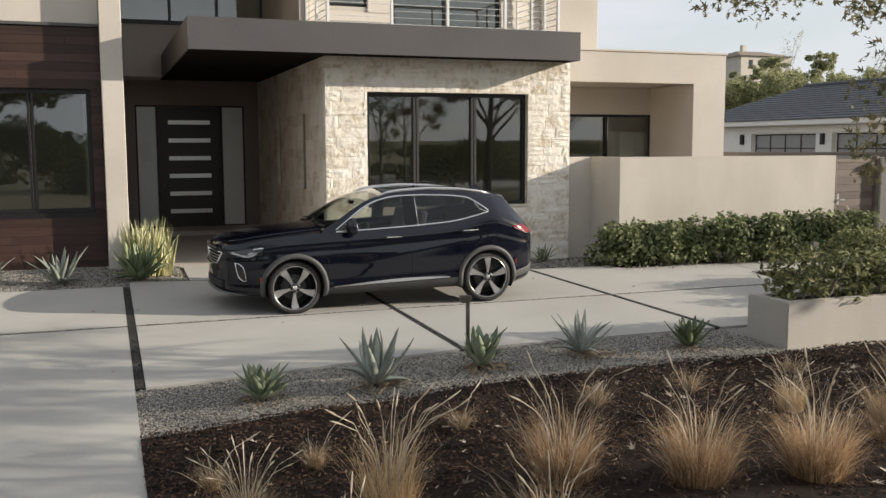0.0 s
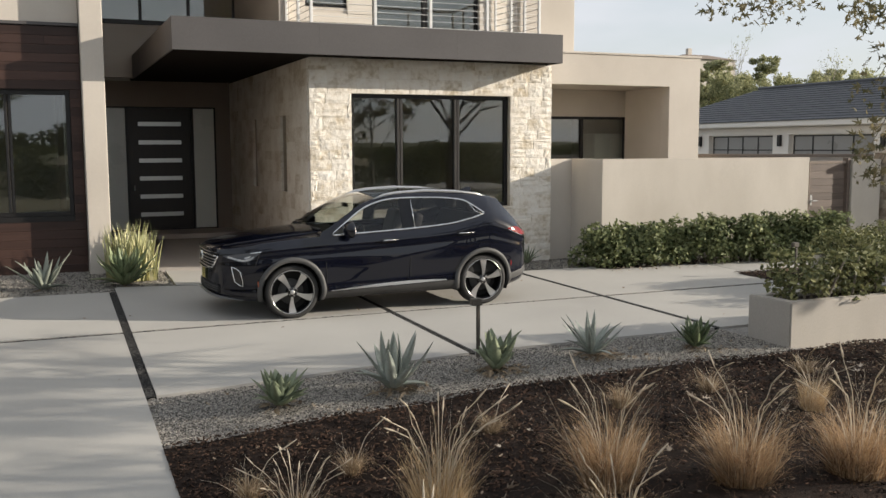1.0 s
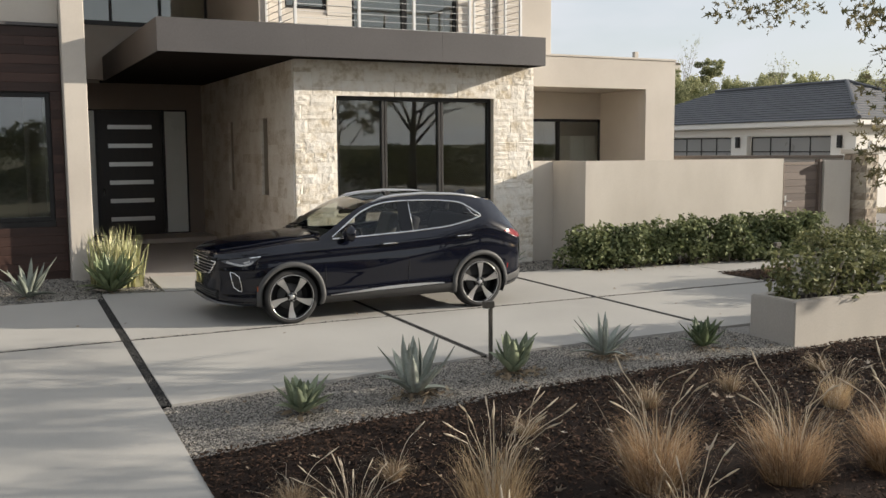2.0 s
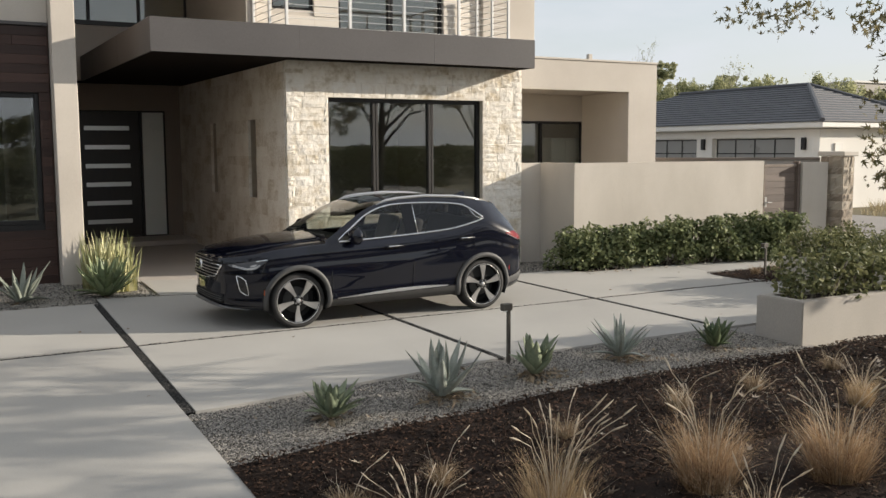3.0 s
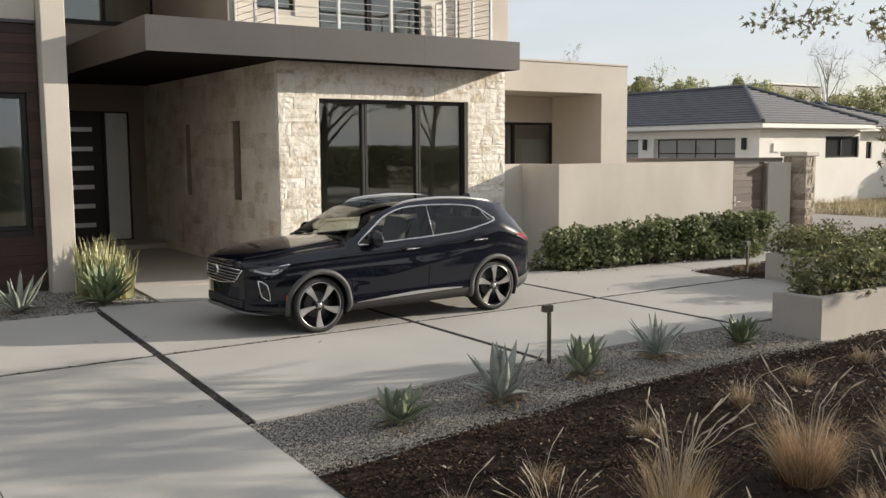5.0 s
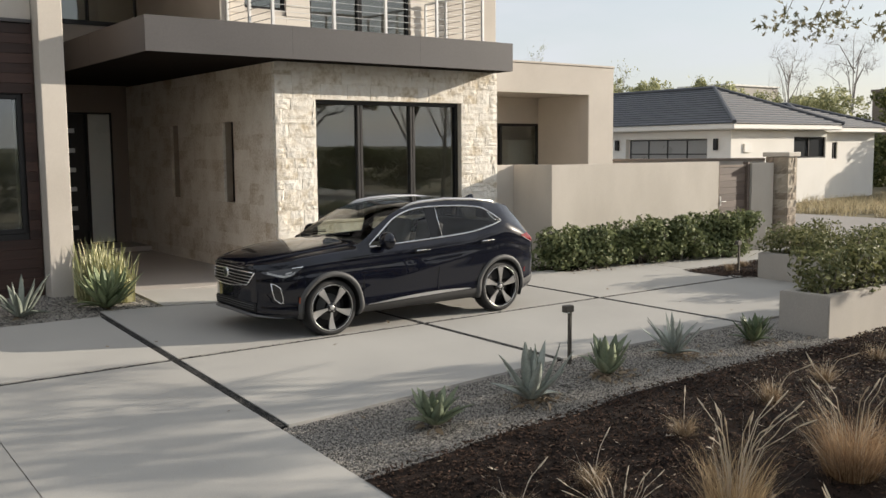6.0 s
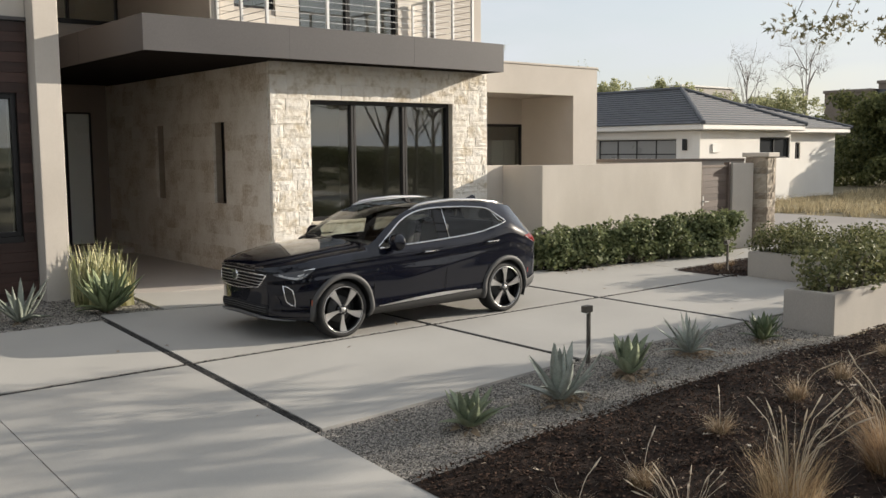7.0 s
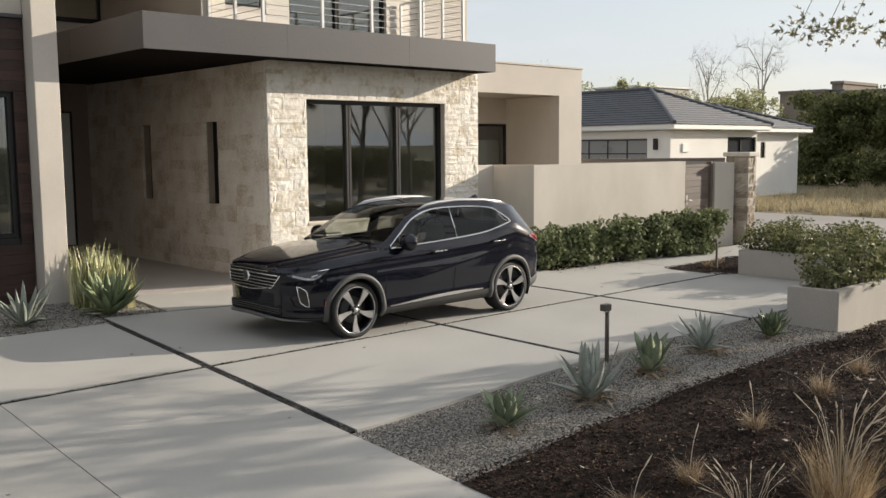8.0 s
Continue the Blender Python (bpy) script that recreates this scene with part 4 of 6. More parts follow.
rng0 = np.random.default_rng(5)
N_HEDGE = 9
for k in range(N_HEDGE):
    u = k / (N_HEDGE - 1)
    x, y = 6.55 + u * 4.65, 2.72 - 0.72 * u
    z = height(x, y)
    lumps = [(x + rng0.uniform(-0.32, 0.32), y + rng0.uniform(-0.18, 0.22), z + rng0.uniform(0.10, 0.60 + 0.20 * u) + 0.04, rng0.uniform(0.16, 0.30), rng0.uniform(0.16, 0.30), rng0.uniform(0.14, 0.26)) for _ in range(15)]
    shrub("hedge_shrub", "glossy dark green low hedge shrub against the garden wall", "shrub", lumps, 2300, 0.088, M_HEDGE, 100 + k, z, "hedge along the garden wall")

for k in range(7):
    x, y, z = 5.30 + k * 0.62, -3.55, 0.43
    lumps = [(x + rng0.uniform(-0.32, 0.32), y + rng0.uniform(-0.28, 0.3), z + rng0.uniform(0.02, 0.45), rng0.uniform(0.10, 0.24), rng0.uniform(0.10, 0.24), rng0.uniform(0.10, 0.20)) for _ in range(14)]
    shrub("planter_shrub", "grey-green leafy shrub spilling over the planter edge", "shrub", lumps, 950, 0.072, M_SHRUB, 200 + k, z, "planter shrubs")
for k in range(6):
    x, y, z = 8.95 + (k % 2) * 0.8, -0.7 - (k // 2) * 0.75, 0.40
    lumps = [(x + rng0.uniform(-0.35, 0.35), y + rng0.uniform(-0.35, 0.35), z + rng0.uniform(0.05, 0.42), rng0.uniform(0.16, 0.3), rng0.uniform(0.16, 0.28), rng0.uniform(0.12, 0.22)) for _ in range(12)]
    shrub("planter_shrub", "dark green leafy shrub filling the gate-side planter", "shrub", lumps, 1700, 0.06, M_SHRUB, 240 + k, z, "planter shrubs")


def agave_leaf(length, width, thick, lift, curl):
    """One thick pointed leaf growing along +x from the heart."""
    n = 9
    verts, faces = [], []
    for i in range(n):
        t = i / (n - 1)
        w = width * (0.62 + 0.38 * math.sin(min(1, t * 1.7) * math.pi / 2)) * (1 - t**2.6) + 0.002
        a = lift + curl * t
        x, z = length * t * math.cos(a), length * t * math.sin(a)
        th = thick * (1 - 0.85 * t)
        nx, nz = -math.sin(a), math.cos(a)
        for v, q in ((-1, 0.22), (-0.5, 0.05), (0, 0.0), (0.5, 0.05), (1, 0.22)):
            verts.append((x + nx * q * w, v * w, z + nz * q * w))
        verts.append((x - nx * th, 0, z - nz * th))
    for i in range(n - 1):
        a, b = i * 6, (i + 1) * 6
        for k in range(4):
            faces.append((a + k, a + k + 1, b + k + 1, b + k))
        faces += [(a + 4, a + 5, b + 5, b + 4), (a + 5, a, b, b + 5)]
    me = bpy.data.meshes.new("leaf")
    me.from_pydata(verts, [], faces)
    me.polygons.foreach_set("use_smooth", [True] * len(me.polygons))
    return me


def agave(x, y, z, size, mat, label, seed, count=26, width=0.10, up=0.55, dry=5):
    rnd = random.Random(seed)
    e = thing("agave", (x, y, z), label, "agave", "agaves in the gravel")
    ms = [agave_leaf(1.0, width, 0.06, 0, c) for c in (-0.25, 0.12, -0.05, 0.25)]
    for me in ms:
        me.materials.append(mat)
    for k in range(count):
        t = k / count
        ob = new("leaf", rnd.choice(ms))
        ob.parent = e
        tilt = 20 + 62 * t ** (1.0 / (0.6 + up)) + rnd.uniform(-7, 7)
        ln = size * (0.75 + 0.35 * math.sin(t * math.pi)) * rnd.uniform(0.85, 1.12)
        ob.matrix_basis = pose(0, 0, 0.02 + 0.05 * size, 0, 0, k * 137.5 + rnd.uniform(-12, 12)) @ pose(0.03, 0, 0, 0, -min(86, tilt), 0) @ Matrix.Diagonal((ln, size, size, 1))
    if dry:
        d = agave_leaf(1.0, width, 0.02, 0.1, -0.3)
        d.materials.append(M_DRYLEAF)
        for k in range(dry):
            ob = new("dry_leaf", d)
            ob.parent = e
            ob.matrix_basis = pose(rnd.uniform(-0.22, 0.22) * size * 1.4, rnd.uniform(-0.22, 0.22) * size * 1.4, 0.02, 0, 0, rnd.uniform(0, 360)) @ pose(0.04, 0, 0, rnd.uniform(-40, 40), rnd.uniform(-4, 10), 0) @ Matrix.Diagonal((size * rnd.uniform(0.25, 0.5), size * rnd.uniform(0.25, 0.5), size * 0.4, 1))
    return e


agave(-1.02, -3.56, height(-1.02, -3.56), 0.33, M_AGAVE_G, "compact green agave rosette in the gravel", 1, 24, 0.19, 0.45, 10)
agave(0.08, -3.62, height(0.08, -3.62), 0.53, M_AGAVE, "large blue-grey agave with long upright leaves in the gravel", 2, 17, 0.12, 0.42, 16)
agave(1.24, -3.52, height(1.24, -3.52), 0.37, M_AGAVE_G, "broad-leaved green agave in the gravel with dry lower leaves", 3, 22, 0.20, 0.85, 20)
agave(2.46, -3.40, height(2.46, -3.40), 0.45, M_AGAVE, "blue-grey spiky agave in the gravel with dry lower leaves", 4, 22, 0.075, 0.6, 22)
agave(3.74, -3.55, height(3.74, -3.55), 0.31, M_AGAVE_D, "small dark green agave near the planter", 5, 26, 0.16, 0.55, 8)
agave(-3.02, 2.92, height(-3.02, 2.92) - 0.02, 0.56, M_AGAVE_GREY, "blue-grey agave with few leaves before the wood wall", 6, 14, 0.085, 0.4, 2)
agave(-4.05, 3.0, height(-4.05, 3.0) - 0.02, 0.5, M_AGAVE_GREY, "blue-grey agave before the wood wall", 7, 16, 0.09, 0.6, 2)
agave(-1.86, 3.02, height(-1.86, 3.02) - 0.02, 0.56, M_AGAVE_B, "large bushy green agave at the foot of the pillar", 8, 38, 0.125, 0.4, 3)
agave(5.5, 3.75, height(5.5, 3.75) - 0.02, 0.32, M_AGAVE_G, "green agave at the corner of the stone wall", 9, 22, 0.08, 0.6, 3)


def blades(rng, n, length, spread, width, arch, base=0.08, seg=4, straight=0.0):
    """Thin bent blades from a tuft's heart at the origin."""
    az = rng.uniform(0, 2 * math.pi, n)
    lean = np.abs(rng.normal(0, spread, n)) + straight
    ln = length * rng.uniform(0.35, 1.15, n)
    r0 = base * np.sqrt(rng.uniform(0, 1, n))
    wv = width * rng.uniform(0.7, 1.3, n)
    side_az = az + rng.normal(0, 0.9, n)
    verts = np.zeros((n, seg * 2 + 1, 3))
    x, z = r0.copy(), np.zeros(n)
    ang = lean.copy()
    for k in range(seg + 1):
        c = np.stack([x * np.cos(az), x * np.sin(az), z], 1)
        w = wv * (1 - k / seg)
        s = np.stack([-np.sin(side_az), np.cos(side_az), np.zeros(n)], 1) * w[:, None]
        if k < seg:
            verts[:, 2 * k], verts[:, 2 * k + 1] = c - s, c + s
        else:
            verts[:, 2 * k] = c
        az = az + rng.normal(0, 0.27, n) * (k > 0)
        x = x + ln / seg * np.sin(ang)
        z = z + ln / seg * np.cos(ang)
        ang = ang + arch * (0.4 + rng.uniform(0, 1, n)) / seg * (0.5 + k)
    m = seg * 2 + 1
    f0 = [(2 * k, 2 * k + 1, 2 * k + 3, 2 * k + 2) for k in range(seg - 1)] + [(2 * seg - 2, 2 * seg - 1, 2 * seg)]
    return verts.reshape(-1, 3), [tuple(i * m + q for q in f) for i in range(n) for f in f0]


def tuft_kind(seed, n, length, spread, width, arch, plumes, label, mat=None, base=0.15):
    rng = np.random.default_rng(seed)
    e = thing("grass_tuft", (0, 0, -50), label, "ornamental grass", "dry grass tufts in the mulch")
    link_mesh("tuft", blades(rng, n, length * 0.86, spread, width, arch, base), mat or M_GRASS, e)
    link_mesh("dead_base", blades(rng, n // 2, length * 0.4, spread * 2.2, width, arch * 1.6, base * 1.1), M_GRASS_DARK, e)
    link_mesh("straw", blades(rng, max(14, n // 16), length * 1.25, spread * 1.35, width * 0.8, arch * 0.5, base), M_PLUME, e)
    for k in range(plumes):
        a, t = rng.uniform(0, 2 * math.pi), abs(rng.normal(0.15, 0.22))
        L = length * rng.uniform(1.15, 1.6)
        pts, rad = [], []
        for i in range(10):
            q = i / 9
            s = t * q + 0.35 * q * q * rng.uniform(0.6, 1.2)
            pts.append((0.05 * math.cos(a) + L * q * math.sin(s) * math.cos(a), 0.05 * math.sin(a) + L * q * math.sin(s) * math.sin(a), L * q * math.cos(s)))
        link_mesh("stalk", tube(bmesh.new(), pts[:8], [0.003] * 8, 3), M_PLUME, e)
        end, d = Vector(pts[7]), (Vector(pts[9]) - Vector(pts[6]))
        plen = rng.uniform(0.09, 0.14)
        d.normalize()
        core = np.array([end + d * plen * q for q in np.linspace(0, 1, 44)])
        bm = tube(bmesh.new(), [tuple(core[i]) for i in (0, 8, 18, 30, 43)], [0.0018, 0.0052, 0.0064, 0.0048, 0.0012], 6)
        link_mesh("plume", bm, M_PLUME, e, smooth=True)
    return e


TUFTS = [tuft_kind(31, 720, 0.62, 0.27, 0.0023, 0.60, 16, "tan dry fountain grass tuft with pale seed plumes in dark mulch"),
         tuft_kind(32, 1250, 0.63, 0.27, 0.0022, 1.35, 7, "rust-brown dry fountain grass tuft in dark mulch", M_GRASS_RUST),
         tuft_kind(33, 260, 0.34, 0.42, 0.0026, 2.4, 1, "small straw-coloured dry grass tuft in dark mulch", M_GRASS_FADED, base=0.05)]
place_rnd = random.Random(8)
SPOTS = [(0, -0.62, -6.42, 1.05), (1, 0.60, -6.58, 1.12), (1, 1.42, -7.02, 1.15), (1, 2.22, -7.25, 1.15), (0, -1.55, -6.25, 0.75), (2, 0.36, -5.22, 1.0), (2, 1.63, -5.2, 1.05), (2, 2.66, -5.11, 1.05), (2, 3.97, -4.96, 1.0),
         (2, -0.9, -5.38, 1.0), (2, -1.68, -5.40, 1.1), (1, 3.3, -6.9, 0.95), (0, 3.1, -5.95, 0.6), (1, 4.4, -6.4, 0.9), (1, 0.0, -7.6, 1.0), (1, -1.2, -7.6, 1.0), (2, 4.9, -5.3, 1.1), (1, 5.4, -5.9, 0.9), (2, 5.9, -5.0, 1.0),
         (1, 6.6, -6.2, 1.0), (1, 2.6, -8.2, 1.0), (1, 3.9, -8.0, 1.0), (2, 8.9, 0.55, 0.9), (2, 9.6, 0.75, 0.8)]
for kind, x, y, s in SPOTS:
    m = pose(x, y, height(x, y) + (0.0 if y < -1 else -0.01), 0, 0, place_rnd.uniform(0, 360))
    c = copy_thing(TUFTS[kind], m)
    c.scale = (s, s, s * place_rnd.uniform(0.92, 1.08))
for e in TUFTS:
    for o in (*e.children_recursive, e):
        bpy.data.objects.remove(o)

# upright variegated strap leaves beside the entry
def strap_plants():
    rng = np.random.default_rng(77)
    for k in range(9):
        x, y = -1.94 + 0.095 * k + rng.uniform(-0.04, 0.04), 3.62 + rng.uniform(-0.22, 0.22)
        if k > 5:
            x, y = -1.85 + 0.17 * (k - 6), 3.95
        z = height(x, y) - 0.02
        e = thing("snake_plant", (x, y, z), "clump of upright yellow-green variegated strap leaves by the entry", "plant", "snake plants by the entry")
        tall = 0.92 - 0.03 * (k % 6) if k < 6 else 0.97
        link_mesh("strap_foliage", blades(rng, 62, tall * 0.84, 0.10, 0.029, 0.10, 0.17, 4), M_SANS, e, smooth=False)


strap_plants()

# ---- loose ground stuff ----
def pebbles(name, n, region, size, mat, label, seed, sink=0.3):
    rng = np.random.default_rng(seed)
    P = region(rng, n)
    n = len(P)
    base = np.array([(1, 0, 0), (-1, 0, 0), (0, 1, 0), (0, -1, 0), (0, 0, 1), (0, 0, -0.6)], float)
    f0 = [(0, 2, 4), (2, 1, 4), (1, 3, 4), (3, 0, 4), (2, 0, 5), (1, 2, 5), (3, 1, 5), (0, 3, 5)]
    s = size * rng.uniform(0.45, 1.35, n)
    a = rng.uniform(0, 2 * math.pi, n)
    sh = rng.uniform(0.6, 1.25, (n, 6, 1)) * base[None]
    sh[:, :, 2] *= 0.65
    ca, sa = np.cos(a)[:, None], np.sin(a)[:, None]
    V = np.stack([sh[:, :, 0] * ca - sh[:, :, 1] * sa, sh[:, :, 0] * sa + sh[:, :, 1] * ca, sh[:, :, 2]], 2) * s[:, None, None]
    V += P[:, None, :]
    return tagged(link_mesh(name, (V.reshape(-1, 3), [tuple(i * 6 + q for q in f) for i in range(n) for f in f0]), mat), label, "gravel", kind="stuff")


def rect(x0, x1, y0, y1, lift, clear=None):
    def f(rng, n):
        x, y = rng.uniform(x0, x1, n), rng.uniform(y0, y1, n)
        if clear:
            keep = clear(x, y, rng)
            x, y = x[keep], y[keep]
        return np.stack([x, y, np.array([height(a, b) for a, b in zip(x, y)]) + lift], 1)
    return f


pebbles("pea_gravel", 62000, rect(-2.14, 4.78, -4.20, -2.71, -0.022), 0.0088, M_PEBBLE, "loose grey and tan pea gravel", 1)
pebbles("pea_gravel", 14000, rect(-6.5, -1.14, 2.47, 4.4, -0.024), 0.0125, M_PEBBLE, "loose grey and tan pea gravel", 2)
pebbles("pea_gravel", 3500, rect(3.6, 6.8, 2.82, 4.2, -0.022), 0.016, M_PEBBLE, "loose grey and tan pea gravel", 3)


def joints(rng, n):
    rows = []
    for a, b in JX[1:]:
        m = n // 4
        y1 = 2.46 if a < -2 else 2.8
        x, y = rng.uniform(a + 0.008, b - 0.008, m), rng.uniform(-2.7, y1, m)
        rows.append(np.stack([x, y], 1))
    rows.append(np.stack([rng.uniform(-9, 8.5, n // 4), rng.uniform(-0.108, -0.032, n // 4)], 1))
    q = np.concatenate(rows)
    return np.column_stack([q, [height(a, b) - 0.009 for a, b in q]])


pebbles("joint_gravel", 9000, joints, 0.012, M_PEBBLE_DARK, "dark pebbles filling the slab joints", 4)


def chips(name, n, region, mat, label, seed, length=0.034):
    rng = np.random.default_rng(seed)
    P = region(rng, n)
    n = len(P)
    d = np.stack([rng.normal(0, 1, n), rng.normal(0, 1, n), rng.normal(0, 0.35, n)], 1)
    d /= np.linalg.norm(d, axis=1)[:, None]
    s = np.cross(d, np.stack([rng.normal(0, 0.4, n), rng.normal(0, 0.4, n), np.ones(n)], 1))
    s /= np.linalg.norm(s, axis=1)[:, None]
    u = np.cross(s, d)
    L, W, H = length * rng.uniform(0.3, 1.2, n), 0.18 * length * rng.uniform(0.4, 1.4, n), 0.09 * length * rng.uniform(0.5, 1.4, n)
    c = [(-1, -1, -1), (1, -0.7, -1), (1, 0.7, -1), (-1, 1, -1), (-1, -1, 1), (1, -0.7, 1), (1, 0.7, 1), (-1, 1, 1)]
    V = np.stack([P + d * (L / 2 * a)[:, None] + s * (W * b)[:, None] + u * (H * e)[:, None] for a, b, e in c], 1)
    f0 = [(0, 3, 2, 1), (4, 5, 6, 7), (0, 1, 5, 4), (1, 2, 6, 5), (2, 3, 7, 6), (3, 0, 4, 7)]
    return tagged(link_mesh(name, (V.reshape(-1, 3), [tuple(i * 8 + q for q in f) for i in range(n) for f in f0]), mat), label, "mulch", kind="stuff")


def mulch_area(x0, x1, y0, y1):
    def f(rng, n):
        x, y = rng.uniform(x0, x1, n), rng.uniform(y0, y1, n)
        y = np.minimum(y, -4.10 + 0.05 * np.sin(x * 2.3) + rng.normal(0, 0.03, n)) if y1 < 0 else y
        z = [height(a, b) + 0.022 + 0.035 * noise.noise(Vector((a * 1.1, b * 1.1, 3))) for a, b in zip(x, y)]
        return np.stack([x, y, np.array(z)], 1)
    return f


chips("bark_chips", 16000, mulch_area(-2.14, 6.5, -6.2, -4.08), M_CHIP, "shredded dark bark chips", 5)
chips("bark_chips", 10000, mulch_area(-2.14, 8.0, -9.0, -6.2), M_CHIP, "shredded dark bark chips", 6, 0.03)
chips("bark_chips", 2500, mulch_area(8.2, 11.0, -0.3, 1.1), M_CHIP, "shredded dark bark chips", 7)


# Pale flecks, denser on the right: sunlit specks put into the chip colour.
chips("bark_chips", 700, mulch_area(-2.0, 7.5, -8.6, -4.12), M_CHIP_SUNLIT, "pale bark flecks, sunlit specks put into their colour", 8, 0.036)
chips("bark_chips", 900, mulch_area(2.2, 7.5, -6.4, -4.12), M_CHIP_SUNLIT, "pale bark flecks, sunlit specks put into their colour", 9, 0.036)


def litter(name, n, region, size, mat, label, seed):
    rng = np.random.default_rng(seed)
    P = region(rng, n)
    v, f = leaf_cloud(P, np.tile(np.array([0, 0, 1.0]), (len(P), 1)), size, rng, "lobed", 0.35)
    return tagged(link_mesh(name, (v, f), mat), label, "leaf litter", kind="stuff")


litter("fallen_leaves", 110, mulch_area(-1.5, 7.5, -8.0, -4.2), 0.075, M_LITTER, "pale fallen leaves on the mulch", 11)
litter("fallen_leaves", 260, rect(6.3, 11.3, 1.9, 2.9, 0.02), 0.06, M_LITTER, "dry fallen leaves under the hedge", 12)
litter("fallen_leaves", 26, rect(-6, 8, -2.6, 2.0, 0.006), 0.05, M_DRYLEAF, "scattered dry leaves on the driveway", 13)
for cx, cy, n in ((1.3, -3.58, 46), (2.55, -3.46, 60), (0.15, -3.7, 26), (3.8, -3.62, 16)):
    litter("fallen_leaves", n, rect(cx - 0.3, cx + 0.3, cy - 0.22, cy + 0.2, 0.008), 0.06, M_DRYLEAF, "curled dry leaves round the agave", 20 + n)
litter("fallen_leaves", 60, rect(-1.8, 4.6, -4.0, -2.9, 0.0), 0.055, M_DRYLEAF, "scattered dry leaves on the gravel", 14)


# ---- trees ----
def tree(name, at, label, trunk, h, crown, leaves, size, mat, seed, limbs=7, shape="lobed", bare=False, category="tree", extra=(), twig_mat=None, keep=0.27):
    """Tapered trunk with limbs; leaves sit round the twig ends. crown: centre height and the three radii. extra: places of hanging sprays."""
    rng = np.random.default_rng(seed)
    x, y, z = at
    e = thing(name, at, label, category)
    bm = bmesh.new()
    lean = rng.uniform(-0.05, 0.05, 2)
    top = (x + lean[0] * h, y + lean[1] * h, z + h * 0.75)
    tube(bm, [(x, y, z - 0.2), (x + lean[0] * h * 0.3, y + lean[1] * h * 0.3, z + h * 0.3), top], [trunk, trunk * 0.75, trunk * 0.3], 9)
    ends = []
    cz, rx, ry, rz = crown
    for k in range(limbs):
        a = 2 * math.pi * k / limbs + rng.uniform(-0.4, 0.4)
        t = rng.uniform(0.3, 0.72)
        s = Vector((x + lean[0] * h * t, y + lean[1] * h * t, z + h * t))
        r = rng.uniform(0.55, 0.95)
        e1 = Vector((x + rx * r * math.cos(a), y + ry * r * math.sin(a), z + cz + rz * rng.uniform(-0.3, 0.75)))
        mid = s.lerp(e1, 0.5) + Vector((0, 0, 0.12 * h * rng.uniform(0.2, 0.8)))
        tube(bm, [s, mid, e1], [trunk * 0.38, trunk * 0.22, trunk * 0.06], 6)
        for _ in range(5 if not bare else 9):
            b0 = mid.lerp(e1, rng.uniform(0.1, 0.9))
            e2 = b0 + Vector((rng.normal(0, 0.28) * rx, rng.normal(0, 0.28) * ry, rng.normal(0.16, 0.2) * rz))
            tube(bm, [b0, b0.lerp(e2, 0.5) + Vector((0, 0, 0.05 * rz)), e2], [trunk * 0.10, trunk * 0.06, trunk * 0.02], 4)
            ends.append(e2)
            for _ in range(1 if not bare else 5):
                e3 = e2 + Vector((rng.normal(0, 0.14) * rx, rng.normal(0, 0.14) * ry, rng.normal(0.08, 0.12) * rz))
                tube(bm, [b0.lerp(e2, rng.uniform(0.3, 0.95)), e3], [trunk * 0.04, trunk * 0.012], 3)
                ends.append(e3)
    for p in extra:
        p = Vector(p)
        s = Vector((x, y, z + h * 0.55))
        tube(bm, [s, s.lerp(p, 0.4) + Vector((0, 0, 2.2)), s.lerp(p, 0.8) + Vector((0, -0.3, 2.3)), p + Vector((0.3, -0.2, 0.75)), p], [trunk * 0.3, trunk * 0.2, 0.014, 0.007, 0.003], 5)
    hang(link_mesh("trunk", bm, twig_mat or M_BARK, smooth=True), e)
    if leaves:
        E = np.array([tuple(q) for q in ends])
        E = E[rng.permutation(len(E))[: int(len(E) * keep)]]
        pick = rng.integers(0, len(E), leaves)
        P = E[pick] + rng.normal(0, 1, (leaves, 3)) * np.array([rx, ry, rz]) * 0.055
        if len(extra):
            X = np.array(extra)
            q = rng.integers(0, len(X), 46 * len(X))
            P = np.concatenate([P, X[q] + rng.normal(0, 1, (len(q), 3)) * np.array([0.13, 0.13, 0.085])])
        out = P - np.array([x, y, z + cz])
        out /= np.linalg.norm(out, axis=1)[:, None] + 1e-6
        hang(link_mesh("crown", leaf_cloud(P, out * 0.4 + np.array([0, 0, 0.4]), size, rng, shape, 0.9), mat), e)
    return e


SPRAYS = [(3.95, -3.68, 3.76), (4.25, -3.85, 3.68), (4.55, -4.05, 3.80), (5.35, -4.2, 3.72), (5.15, -4.6, 3.55), (5.3, -4.65, 3.2), (5.12, -4.6, 2.85), (5.28, -4.65, 2.5), (5.12, -4.6, 2.25), (5.2, -4.6, 1.95)]
tree("sycamore", (12.5, -7.6, 0), "sycamore with yellowing autumn leaves overhanging the planter", 0.11, 7.6, (4.5, 2.8, 2.6, 2.0), 3000, 0.088, M_SYCAMORE, 41, 12, extra=SPRAYS, keep=0.25)
# Four more trees out of view, placed only to cast dappled shade.
tree("sycamore", (15.4, -8.3, 0), "unseen sycamore with thinning autumn leaves, placed to shade gravel and driveway", 0.09, 6.2, (4.2, 2.4, 1.3, 0.9), 1600, 0.10, M_SYCAMORE, 54, 10, keep=0.48)
